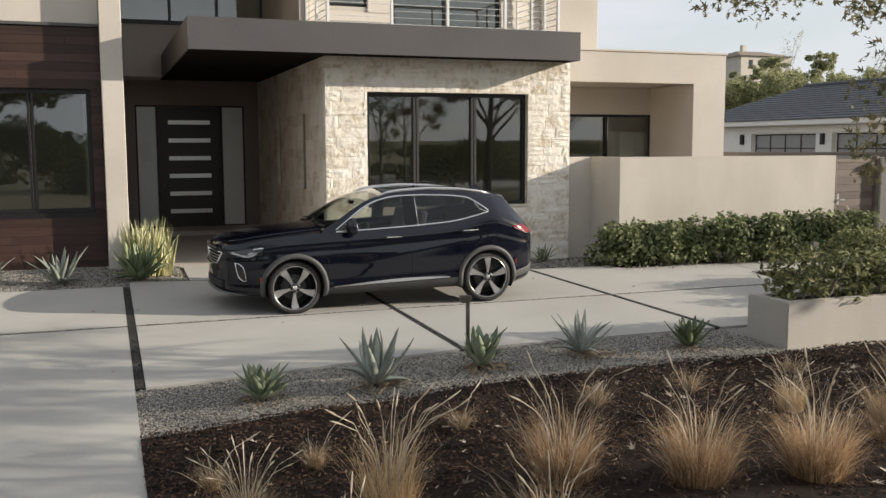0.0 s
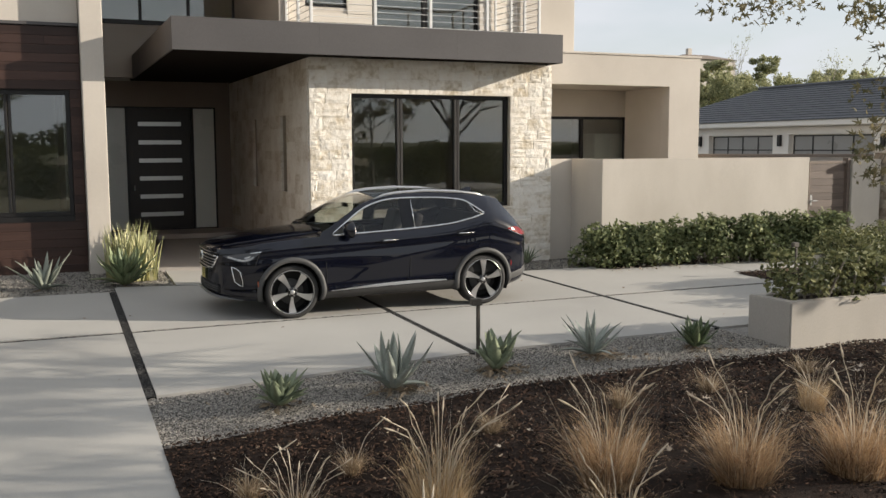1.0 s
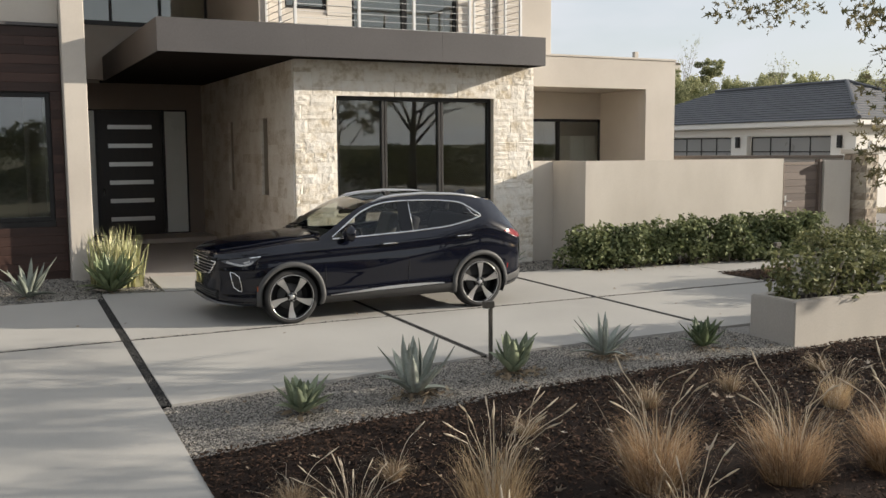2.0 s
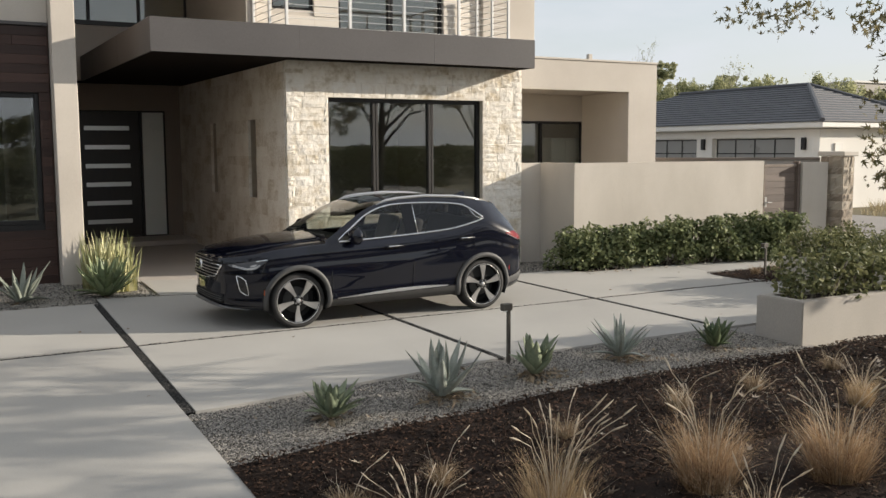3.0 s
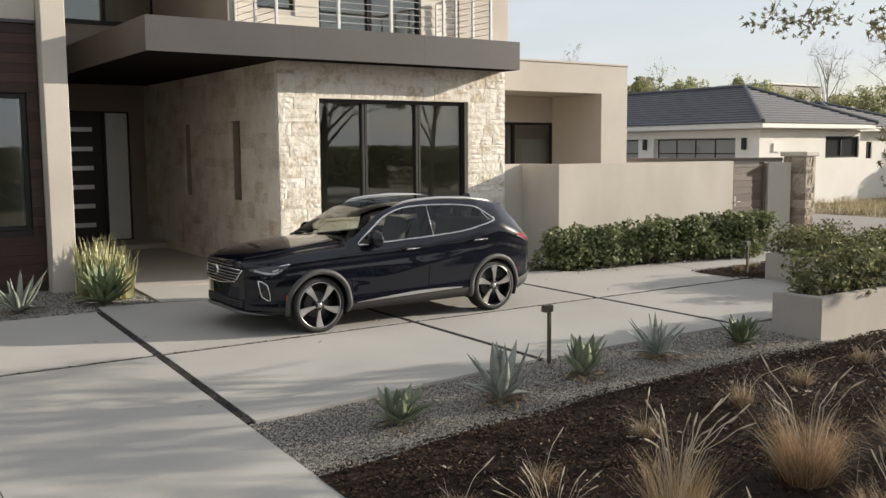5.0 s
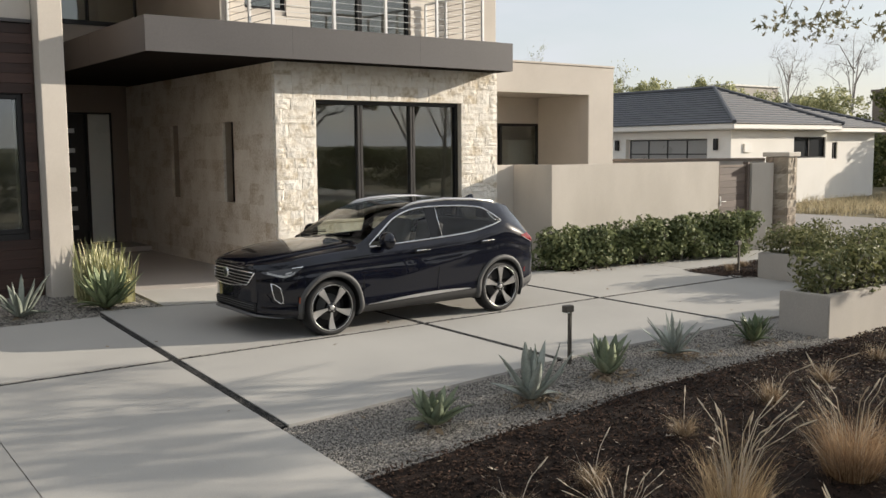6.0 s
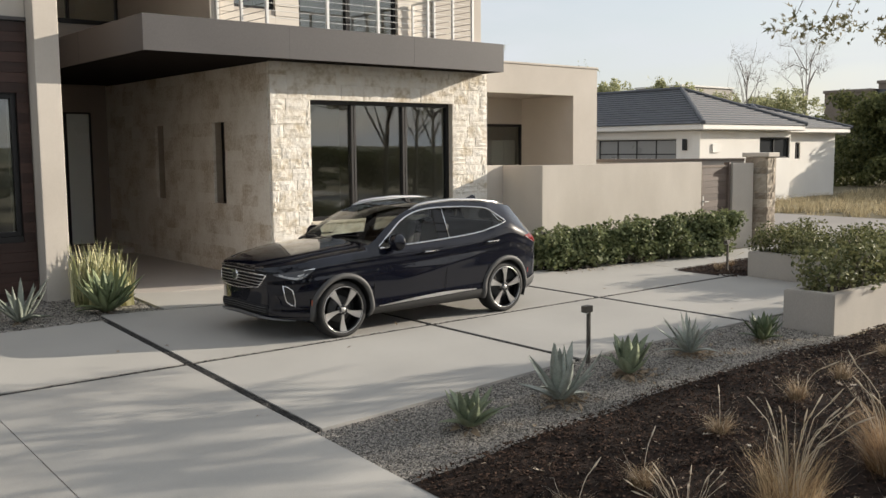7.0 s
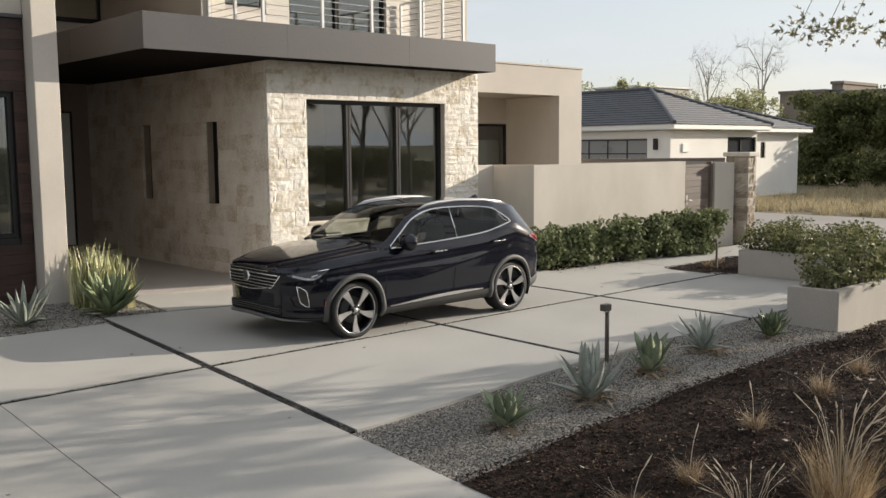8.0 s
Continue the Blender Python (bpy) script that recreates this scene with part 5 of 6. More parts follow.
tree("sycamore", (17.0, -11.6, 0), "unseen sycamore with thinning autumn leaves, placed to shade the mulch", 0.10, 8.0, (4.8, 3.0, 2.6, 2.2), 1300, 0.115, M_SYCAMORE, 47, 12, keep=0.16)
tree("sycamore", (6.0, -7.7, 0), "unseen young sycamore with thinning autumn leaves, placed to dapple the driveway", 0.07, 4.6, (3.2, 1.8, 1.8, 1.3), 1500, 0.10, M_SYCAMORE, 48, 9, keep=0.30)
tree("sycamore", (7.6, -10.2, 0), "unseen young sycamore with thinning autumn leaves, placed to dapple the driveway", 0.07, 5.0, (3.5, 1.9, 1.9, 1.4), 1800, 0.10, M_SYCAMORE, 49, 9, keep=0.32)
# Unseen trees behind the view, added to block sky light and darken reflections.
tree("street_tree", (-7.0, -19.5, 0), "tall unseen spreading tree on the street side, added to block sky light", 0.3, 10.5, (8.2, 4.6, 3.6, 2.8), 5200, 0.20, M_SYCAMORE, 50, 12, twig_mat=M_BARK_SHADED)
tree("street_tree", (-9.5, -11.0, 0), "tall unseen spreading tree beside the driveway, added to block sky light", 0.3, 10.5, (8.6, 4.4, 4.0, 2.6), 5200, 0.20, M_SYCAMORE, 52, 12, twig_mat=M_BARK_SHADED)
tree("street_tree", (15.0, -20.5, 0), "unseen spreading tree on the street side, added to darken window reflections", 0.22, 7.6, (4.9, 4.4, 3.4, 2.4), 5200, 0.18, M_SYCAMORE, 51, 12, twig_mat=M_BARK_SHADED)
tree("bare_tree", (57, 30.6, 0), "tall leafless tree behind the neighbouring house", 0.10, 10.6, (7.4, 2.0, 2.0, 2.6), 0, 0, None, 45, 11, bare=True, twig_mat=M_TWIG)
for x, y, h, seed in ((60, 61.6, 13.4, 61), (60, 50.0, 10.6, 62), (61, 41.5, 8.6, 63)):
    tree("wispy_tree", (x, y, 0), "thin wispy tree with few leaves above the tree line", 0.06, h, (h * 0.82, 1.3, 1.3, h * 0.18), 150, 0.17, M_FAR_HAZED, seed, 9, shape="oval", twig_mat=M_TWIG, keep=0.8)
tree("bare_tree", (94, 47, 0), "tall leafless tree behind the neighbouring house", 0.17, 16.2, (11.2, 3.4, 3.4, 4.0), 0, 0, None, 46, 10, bare=True, twig_mat=M_TWIG)


def woods(name, label, spots, n, size, mat, seed, tufts=14, fat=1.0, low=0.15):
    """Far trees that nobody could count, as heaps of leaf clumps."""
    rng = np.random.default_rng(seed)
    lumps = []
    for x, y, z, r, h in spots:
        for _ in range(tufts):
            q = rng.uniform(low, 0.97)
            lumps.append((x + rng.normal(0, 0.5) * r * (1.1 - 0.55 * q), y + rng.normal(0, 0.5) * r * (1.1 - 0.55 * q), z + h * q, r * fat * rng.uniform(0.22, 0.5), r * fat * rng.uniform(0.22, 0.5), h * fat * rng.uniform(0.07, 0.16)))
    pts, out = bush_points(rng, n, lumps, 0.6)
    return tagged(link_mesh(name, leaf_cloud(pts, out + np.array([0, 0, 0.3]), size, rng, "clump", 0.8), mat), label, "trees", kind="stuff")


wr = np.random.default_rng(3)
woods("far_trees", "dark evergreen hedge of tall shrubs beyond the dry grass", [(48 + wr.uniform(-1, 1), y, -0.3, 2.2, 5.45 + wr.uniform(-0.5, 0.4)) for y in np.arange(-6, 18.8, 1.2)], 110000, 0.20, M_TALLHEDGE, 21, tufts=20, low=0.0)
LINE = ((28, 6.6), (35, 7.1), (46, 8.2), (55, 9.0), (66, 9.3), (80, 9.6))
woods("far_trees", "green trees behind the neighbouring roofs, haze put into their leaf colour",
      [(60 + wr.uniform(-3, 3), y, 0, 1.8, float(np.interp(y, *zip(*LINE))) + wr.uniform(-1.1, 0.35)) for y in np.arange(28, 80, 0.95)], 170000, 0.19, M_FAR_HAZED, 22, tufts=40, fat=0.6)
# Rows out of view, added for what the glass and car paint reflect.
woods("far_trees", "row of dark trees across the street", [(-56 + 6.2 * k + wr.uniform(-2, 2), -46 + 0.3 * abs(k - 8) * 2 + wr.uniform(-5, 5), -0.5, 4.6, (7.0 if k < 10 else 2.6) + wr.uniform(-1.0, 0.9) * (2.8 if k < 10 else 1.0)) for k in range(20)], 60000, 0.34, M_FAR_DARK, 24)
woods("far_trees", "unseen row of dark trees along the west boundary, added for reflections", [(-34 + wr.uniform(-3, 3), -26 + 6 * k, -0.5, 4.2, 8 + wr.uniform(-3, 3)) for k in range(8)], 20000, 0.34, M_FAR_DARK, 25)

# Unseen shrubs, added to cover sunlit ground in the window reflections.
woods("far_trees", "unseen unclipped shrubs along the street, added to hide bright ground in reflections", [(-52 + 3.4 * k + wr.uniform(-1, 1), -24 + wr.uniform(-1.5, 1.5), -0.2, 2.4, 2.0 + wr.uniform(-0.7, 0.9)) for k in range(34)], 42000, 0.24, M_FAR_DARK, 27)


def field_grass():
    rng = np.random.default_rng(61)
    V, F, off = [], [], 0
    for k in range(900):
        x, y = rng.uniform(24.0, 44.5), rng.uniform(-4, 13.0)
        if y > 11.6 and x < 38.5:
            continue
        v, f = blades(rng, 30, 0.46 if x < 42 else 0.62, 0.42, 0.015, 0.9, 0.30, 3)
        V.append(v + np.array([x, y, -0.05]))
        F += [tuple(i + off for i in q) for q in f]
        off += len(v)
    return tagged(link_mesh("tall_dry_grass", (np.concatenate(V), F), M_FIELD), "tall straw-coloured dry grass across the side road", "grass", kind="stuff")


field_grass()


def hills():
    verts, faces = [], []
    n, m = 90, 6
    for i in range(n):
        a = 2 * math.pi * i / n
        for j in range(m):
            r = 230 + j * 90
            h = [0, 0.35, 0.75, 1.0, 0.9, 0][j] * (3 + 3 * (0.5 + 0.5 * noise.noise(Vector((math.cos(a) * 3, math.sin(a) * 3, j * 0.3)))))
            verts.append((r * math.cos(a), r * math.sin(a), h - 0.5))
    for i in range(n):
        for j in range(m - 1):
            i2 = (i + 1) % n
            faces.append((i * m + j, i2 * m + j, i2 * m + j + 1, i * m + j + 1))
    tagged(link_mesh("far_hills", (verts, faces), M_HILL, smooth=True), "low brushy hills on the horizon", "hills", kind="structure")


hills()


def rise(name, x, y, r, h, label):
    """A rounded hill that stands on the plain."""
    n, m = 36, 9
    verts = [(x + r * j / (m - 1) * math.cos(2 * math.pi * i / n), y + r * j / (m - 1) * math.sin(2 * math.pi * i / n),
              h * (0.5 + 0.5 * math.cos(math.pi * j / (m - 1))) + (0 if j == m - 1 else 1.2 * noise.noise(Vector((i * 0.7, j * 0.8, 2)))) - 0.3) for i in range(n) for j in range(m)]
    faces = [(i * m + j, ((i + 1) % n) * m + j, ((i + 1) % n) * m + j + 1, i * m + j + 1) for i in range(n) for j in range(m - 1)]
    tagged(link_mesh(name, (verts, faces), M_HILL, smooth=True), label, "hill", kind="structure")


rise("far_hill", 150, 190, 120, 17.5, "brushy rise with a house on it")
rise("far_hill", 128, 40, 55, 6.5, "low rise behind the tall hedge")
far_house("far_house", (142, 173, 18.0), (7.0, 6.0, 4.2), "tan stucco house with a chimney on the far rise")

def flat_house(at, label, blocks):
    """Flat-roofed blocks with a projecting roof edge. blocks: (x0, x1, y0, y1, top)."""
    h = thing("far_house", at, label, "house")
    for x0, x1, y0, y1, top in blocks:
        boxed("house_wall", M_FARWALL, (x0, x1, y0, y1, 0, top - 0.35), h, 0.02)
        boxed("roof_edge", M_COPING, (x0 - 0.15, x1 + 0.15, y0 - 0.15, y1 + 0.15, top - 0.345, top), h, 0.02)
        n = max(1, int((y1 - y0) / 4))
        for k in range(n):
            y = y0 + (k + 0.5) * (y1 - y0) / n
            boxed("window", M_GLASSFAR, (x0 - 0.05, x0 - 0.004, y - 0.9, y + 0.9, top - 2.2, top - 1.0), h, 0)


M_FARWALL = surface("far_brown_wall", (0.20, 0.165, 0.135), (0.30, 0.25, 0.21), 0.9, 0.3, 6, 0.1, spec=0.1)
flat_house((106, 38, 0), "brown flat-roofed house beyond the tall hedge", [(100, 112, 27, 39.9, 8.5), (101, 110, 40.3, 41.6, 9.7), (100, 112, 42.0, 47.5, 8.8)])
white = thing("far_house", (105, 71, 0), "pale flat-roofed house far behind the slate roof", "house")
boxed("house_wall", M_STUCCO_GREY, (99, 111, 67.2, 74.8, 0, 10.4), white, 0.02)
boxed("roof_edge", M_WHITE, (98.8, 111.2, 67.0, 75.0, 10.41, 10.65), white, 0.02)
woods("far_trees", "brush and trees on the far rise", [(105 + 5.5 * k + wr.uniform(-4, 4), 172 - 4.5 * k + wr.uniform(-6, 6), 10 + wr.uniform(-2, 2), 4.5, 9.5) for k in range(8)], 40000, 0.42, M_FAR_HAZED, 26, tufts=34, fat=0.5)

# ---- the car ----
M_PAINT = surface("midnight_blue_paint", (0.0024, 0.0032, 0.0080), (0.0033, 0.0043, 0.0105), 0.28, 0.6, 300, 0.0, spec=0.5, rough_vary=0.02)
_pb = M_PAINT.node_tree.nodes["Principled BSDF"]
_pb.inputs["Coat Weight"].default_value, _pb.inputs["Coat Roughness"].default_value = 1.0, 0.015
_pb.inputs["Metallic"].default_value, _pb.inputs["Specular IOR Level"].default_value = 0.0, 0.05
M_CLAD = surface("grey_cladding", (0.05, 0.05, 0.05), (0.075, 0.074, 0.072), 0.6, 2, 200, 0.2)
# Darker copy of the cladding: shade low on the sill put into the colour.
M_SILL_SHADED = surface("sill_cladding", (0.020, 0.020, 0.020), (0.034, 0.033, 0.032), 0.6, 2, 200, 0.2)
M_CHROME = plain("chrome", (0.80, 0.80, 0.80), 0.09, 1.0)
M_SATIN = plain("satin_silver", (0.62, 0.61, 0.60), 0.28, 1.0)
M_TYRE = surface("tyre_rubber", (0.012, 0.012, 0.012), (0.03, 0.029, 0.028), 0.75, 6, 90, 0.2)
M_BLACK = plain("gloss_black", (0.006, 0.006, 0.007), 0.15, 0.0, 0.5, 0.6)
M_PILLAR = plain("pillar_black", (0.003, 0.003, 0.0035), 0.03, 0.0, 0.4)
M_LIP = plain("bumper_lip_grey", (0.11, 0.11, 0.11), 0.35)
M_DARK = plain("matt_black", (0.006, 0.006, 0.006), 0.8)
M_TINT = pane("car_glass", (0.80, 0.83, 0.80), 0.0, 0.85, 1.55)
M_SCREEN = pane("windscreen_glass", (0.80, 0.84, 0.79), 0.0, 0.8, 1.62)
M_TINT_DARK = pane("privacy_glass", (0.36, 0.37, 0.37), 0.05, 0.8, 1.6)
M_ROOFGLASS = plain("roof_glass", (0.008, 0.008, 0.009), 0.04, 0.0, 0.6, 1.0)
M_SEAT = surface("seat_leather", (0.05, 0.048, 0.045), (0.10, 0.095, 0.09), 0.55, 4, 60, 0.1)
M_LAMP = plain("headlamp_lens", (0.075, 0.083, 0.10), 0.05, 0.2, 0.6, 1.0)
M_LED = plain("lamp_reflector", (0.62, 0.66, 0.72), 0.15, 0.8)
M_RED = plain("tail_lamp_lens", (0.17, 0.003, 0.005), 0.08, 0.0, 0.4, 0.35)
M_ORANGE = plain("side_marker_lens", (0.24, 0.055, 0.02), 0.2, 0.0)


def curve(pairs):
    """A smooth line through (x, value) pairs."""
    xs, vs = np.array([p[0] for p in pairs], float), np.array([p[1] for p in pairs], float)
    d = np.diff(vs) / np.diff(xs)
    m = np.concatenate([[d[0]], np.where(d[:-1] * d[1:] > 0, 2 * d[:-1] * d[1:] / (d[:-1] + d[1:] + 1e-12), 0), [d[-1]]])

    def f(x):
        x = min(max(x, xs[0]), xs[-1])
        i = min(max(int(np.searchsorted(xs, x)) - 1, 0), len(xs) - 2)
        h = xs[i + 1] - xs[i]
        t = (x - xs[i]) / h
        return float((2 * t**3 - 3 * t**2 + 1) * vs[i] + (t**3 - 2 * t**2 + t) * h * m[i] + (-2 * t**3 + 3 * t**2) * vs[i + 1] + (t**3 - t**2) * h * m[i + 1])
    return f


HALF = curve([(-1.0, 0.16), (-0.99, 0.28), (-0.965, 0.40), (-0.93, 0.51), (-0.88, 0.60), (-0.80, 0.68), (-0.70, 0.75), (-0.58, 0.82), (-0.40, 0.88), (-0.15, 0.918), (0.3, 0.932), (1.4, 0.935), (2.5, 0.935), (2.9, 0.925),
              (3.2, 0.89), (3.4, 0.83), (3.5, 0.76), (3.56, 0.66), (3.60, 0.45), (3.612, 0.25)])
SILL = curve([(-1.0, 0.47), (-0.985, 0.37), (-0.95, 0.325), (-0.85, 0.295), (-0.7, 0.268), (-0.4, 0.255), (0.4, 0.235), (2.3, 0.245), (3.1, 0.25), (3.4, 0.30), (3.55, 0.38), (3.612, 0.46)])
BELT = curve([(-1.0, 0.87), (-0.97, 0.905), (-0.90, 0.925), (-0.75, 0.945), (-0.5, 0.98), (-0.2, 1.02), (0.2, 1.05), (0.55, 1.065), (1.03, 1.085), (1.72, 1.12), (2.27, 1.165), (2.64, 1.24),
              (2.85, 1.27), (3.1, 1.20), (3.3, 1.115), (3.42, 1.06), (3.54, 0.98), (3.59, 0.86), (3.612, 0.74)])
DLO_T = curve([(0.55, 1.085), (0.75, 1.23), (1.05, 1.425), (1.29, 1.505), (1.46, 1.53), (1.73, 1.54), (2.06, 1.535), (2.47, 1.50), (2.64, 1.42), (2.80, 1.305)])
EDGE = curve([(0.42, 1.10), (0.55, 1.165), (0.75, 1.295), (1.05, 1.47), (1.29, 1.55), (1.6, 1.59), (2.0, 1.605), (2.5, 1.575), (2.9, 1.530), (3.13, 1.490), (3.16, 1.44), (3.24, 1.345), (3.33, 1.24), (3.435, 1.105), (3.5, 1.04), (3.56, 0.95), (3.59, 0.87), (3.612, 0.75)])
CROWN = curve([(-1.0, 0.89), (-0.985, 0.935), (-0.965, 0.957), (-0.92, 0.975), (-0.8, 1.005), (-0.6, 1.045), (-0.3, 1.093), (0.1, 1.14), (0.42, 1.175), (0.55, 1.255), (0.75, 1.385), (1.05, 1.525), (1.25, 1.585), (1.5, 1.625), (2.0, 1.645),
               (2.5, 1.625), (2.9, 1.582), (3.16, 1.535), (3.19, 1.465), (3.26, 1.38), (3.34, 1.285), (3.44, 1.14), (3.51, 1.06), (3.56, 0.965), (3.59, 0.88), (3.612, 0.755)])
SIDE_F = curve([(0, 0.90), (0.06, 0.962), (0.13, 0.980), (0.24, 0.972), (0.38, 0.980), (0.52, 0.995), (0.64, 0.997), (0.76, 0.988), (0.86, 0.998), (0.93, 0.985), (1.0, 0.952)])
NF = 36


def crease(x, z):
    """The pressed line that climbs along the doors."""
    a = 0.014 * max(0.0, min(1.0, (x - 0.6) / 0.5)) * max(0.0, min(1.0, (2.5 - x) / 0.4))
    d = z - (0.575 + 0.185 * (x - 0.6))
    return a * math.exp(-d / 0.13 if d > 0 else d / 0.055)


def side_y(x, z):
    """Half width of the car's flank at x and height z."""
    lo, hi = SILL(x), BELT(x)
    if z <= hi:
        return HALF(x) * SIDE_F((z - lo) / (hi - lo)) + crease(x, z)
    return HALF(x) * 0.952 - (0.42 + 0.8 * max(0.0, x - 2.55)) * (z - hi)


def car_section(x):
    lo, hi, c, w = SILL(x), BELT(x), CROWN(x), HALF(x)
    pts = [(0, lo), (0.6 * w, lo)]
    pts += [(side_y(x, lo + v * (hi - lo)), lo + v * (hi - lo)) for v in np.linspace(0, 1, NF)]
    if x < 0.42:
        yb = w * 0.955
        up = c - hi
        pts += [(yb * 0.965, hi + up * 0.10), (yb * 0.90, hi + up * 0.28), (yb * 0.78, hi + up * 0.40), (yb * 0.72, hi + up * 0.62), (yb * 0.5, hi + up * 0.80), (yb * 0.25, hi + up * 0.95), (0, c)]
    else:
        e = max(EDGE(x), hi + 0.004)
        db, dt = min(hi + 0.022, e), 0.0
        dt = max(db, min(DLO_T(x), e)) if 0.55 <= x <= 2.80 else db + (e - db) * 0.3
        ye = side_y(x, e)
        k = min(1.0, max(0.0, (x - 0.42) / 0.15)) if x < 1 else 1.0
        pts += [(side_y(x, db), db), (side_y(x, dt), dt), (ye, e), (ye - 0.035, e + (c - e) * 0.30), (ye * 0.72, e + (c - e) * 0.68), (ye * 0.36, e + (c - e) * 0.93), (0, c)]
    return pts


def car_body(car):
    xs = sorted({round(float(v), 4) for v in (*np.arange(-0.98, 3.60, 0.03), -1.0, -0.995, -0.988, -0.965, -0.935, 3.585, 3.6, 3.608, 3.612, 0.42, 0.55, 1.55, 1.73, 2.31, 2.80, 1.22, 3.13, 3.145, 3.16, 3.175, 3.19, 0.43, -0.93, 0.46, 1.64, 3.16)})
    rows = [car_section(x) for x in xs]
    n = len(rows[0])
    arches = ((0.0, 0.36, 0.395), (2.779, 0.365, 0.395))
    P = np.zeros((len(xs), n, 3))
    for i, x in enumerate(xs):
        for j, (y, z) in enumerate(rows[i]):
            P[i, j] = (x, y, z)
    inside = np.zeros((len(xs), n), bool)
    for ax, az, r in arches:
        inside |= ((P[:, :, 0] - ax) ** 2 + (P[:, :, 2] - az) ** 2 < r * r) & (np.arange(n)[None, :] < NF + 2)
    buckets = {}
    S0 = NF + 1
    for i in range(len(xs) - 1):
        xm = (xs[i] + xs[i + 1]) / 2
        for j in range(n - 1):
            q = ((i, j), (i + 1, j), (i + 1, j + 1), (i, j + 1))
            if all(inside[a] for a in q):
                continue
            zm = sum(P[a][2] for a in q) / 4
            if j < S0:
                if j < 2:
                    key = "underbody"
                elif xm < -0.48:
                    key = "front_bumper"
                elif xm < 0.46:
                    key = "front_fender"
                elif xm < 1.64:
                    key = "front_door" if zm > 0.33 else "sill"
                elif xm < 2.62:
                    key = "rear_door" if zm > 0.33 else "sill"
                elif xm < 3.3:
                    key = "rear_quarter"
                else:
                    key = "rear_bumper"
            elif xm < 0.43:
                key = "hood" if j >= S0 + 2 else "front_fender"
            elif j == S0:
                key = "roof_frame" if xm < 2.95 else "rear_quarter"
            elif j == S0 + 1:
                if 0.55 < xm < 2.80:
                    if 1.55 < xm < 1.73:
                        key = "door_pillar"
                    else:
                        key = "front_side_glass" if xm < 1.6 else "rear_side_glass" if xm < 2.31 else "quarter_glass"
                else:
                    key = "roof_frame" if xm < 2.95 else "rear_quarter"
            elif j == S0 + 2:
                key = "roof_frame" if xm < 2.95 else "rear_quarter"
            elif j == S0 + 3:
                key = "roof_frame"
            else:
                key = "windscreen" if xm < 1.22 else "roof_panel" if xm < 2.75 else "spoiler" if xm < 3.18 else "rear_glass" if xm < 3.45 else "tailgate"
            buckets.setdefault(key, []).append(q)
    mats = {"windscreen": M_SCREEN, "front_side_glass": M_TINT, "rear_side_glass": M_TINT_DARK, "quarter_glass": M_TINT_DARK, "rear_glass": M_TINT_DARK, "roof_panel": M_ROOFGLASS,
            "door_pillar": M_PILLAR, "sill": M_SILL_SHADED, "underbody": M_DARK}
    one = {"hood", "windscreen", "roof_panel", "spoiler", "rear_glass", "tailgate", "underbody", "roof_frame"}

    def snapped(a):
        p = P[a].copy()
        if inside[a]:
            for ax, az, r in arches:
                d = math.hypot(p[0] - ax, p[2] - az)
                if d < r:
                    s = r / max(d, 1e-6)
                    p[0], p[2] = ax + (p[0] - ax) * s, az + (p[2] - az) * s
                    p[1] = side_y(p[0], max(p[2], SILL(p[0])))
        return p
    for key, quads in buckets.items():
        for signs in (((-1, 1),) if key in one else ((-1,), (1,))):
            ids, verts, faces = {}, [], []
            for sg in signs:
                for q in quads:
                    f = []
                    for a in q:
                        p = snapped(a)
                        kk = (round(p[0], 5), round(sg * p[1], 5), round(p[2], 5))
                        if kk not in ids:
                            ids[kk] = len(verts)
                            verts.append(kk)
                        if ids[kk] not in f:
                            f.append(ids[kk])
                    if len(f) > 2:
                        faces.append(f if sg < 0 else f[::-1])
            ob = part(key, (verts, faces), mats.get(key, M_PAINT), car, smooth=True)
            if "glass" in key or key == "windscreen":
                ob.visible_shadow = False
    for name, i in (("nose_cap", 0), ("tail_cap", len(xs) - 1)):
        ring = [tuple(P[i, j]) for j in range(n)] + [(P[i, j, 0], -P[i, j, 1], P[i, j, 2]) for j in range(n - 2, 0, -1)]
        part(name, (ring, [list(range(len(ring)))]), M_PAINT, car)


def patch(name, car, mat, x0, x1, lo, hi, off=0.006, nx=14, nz=4, sides=(-1, 1), parent=None, label=""):
    """A panel laid on the flank between heights lo(x) and hi(x)."""
    for sg in sides:
        verts, faces = [], []
        for x in np.linspace(x0, x1, nx):
            for v in np.linspace(0, 1, nz):
                z = lo(x) + v * (hi(x) - lo(x))
                e = 1e-3
                dx = (side_y(x + e, z) - side_y(x - e, z)) / (2 * e)
                nl = math.hypot(dx, 1)
                verts.append((x - dx / nl * off, sg * (side_y(x, z) + off / nl), z))
        for i in range(nx - 1):
            for j in range(nz - 1):
                q = (i * nz + j, (i + 1) * nz + j, (i + 1) * nz + j + 1, i * nz + j + 1)
                faces.append(q if sg < 0 else q[::-1])
        part(name, (verts, faces), mat, parent or car, label, smooth=True)


def strip(name, car, mat, pts, r, sides=(-1, 1), off=0.0, ring=6):
    """A moulding along (x, z) points of the flank."""
    for sg in sides:
        part(name, tube(bmesh.new(), [(x, sg * (side_y(x, z) + off), z) for x, z in pts], r, ring), mat, car, smooth=True)


def front_x(y):
    """Where the nose stands at half width y."""
    lo, hi = -1.0, -0.3
    for _ in range(40):
        mid = (lo + hi) / 2
        lo, hi = (mid, hi) if HALF(mid) < abs(y) else (lo, mid)
    return lo


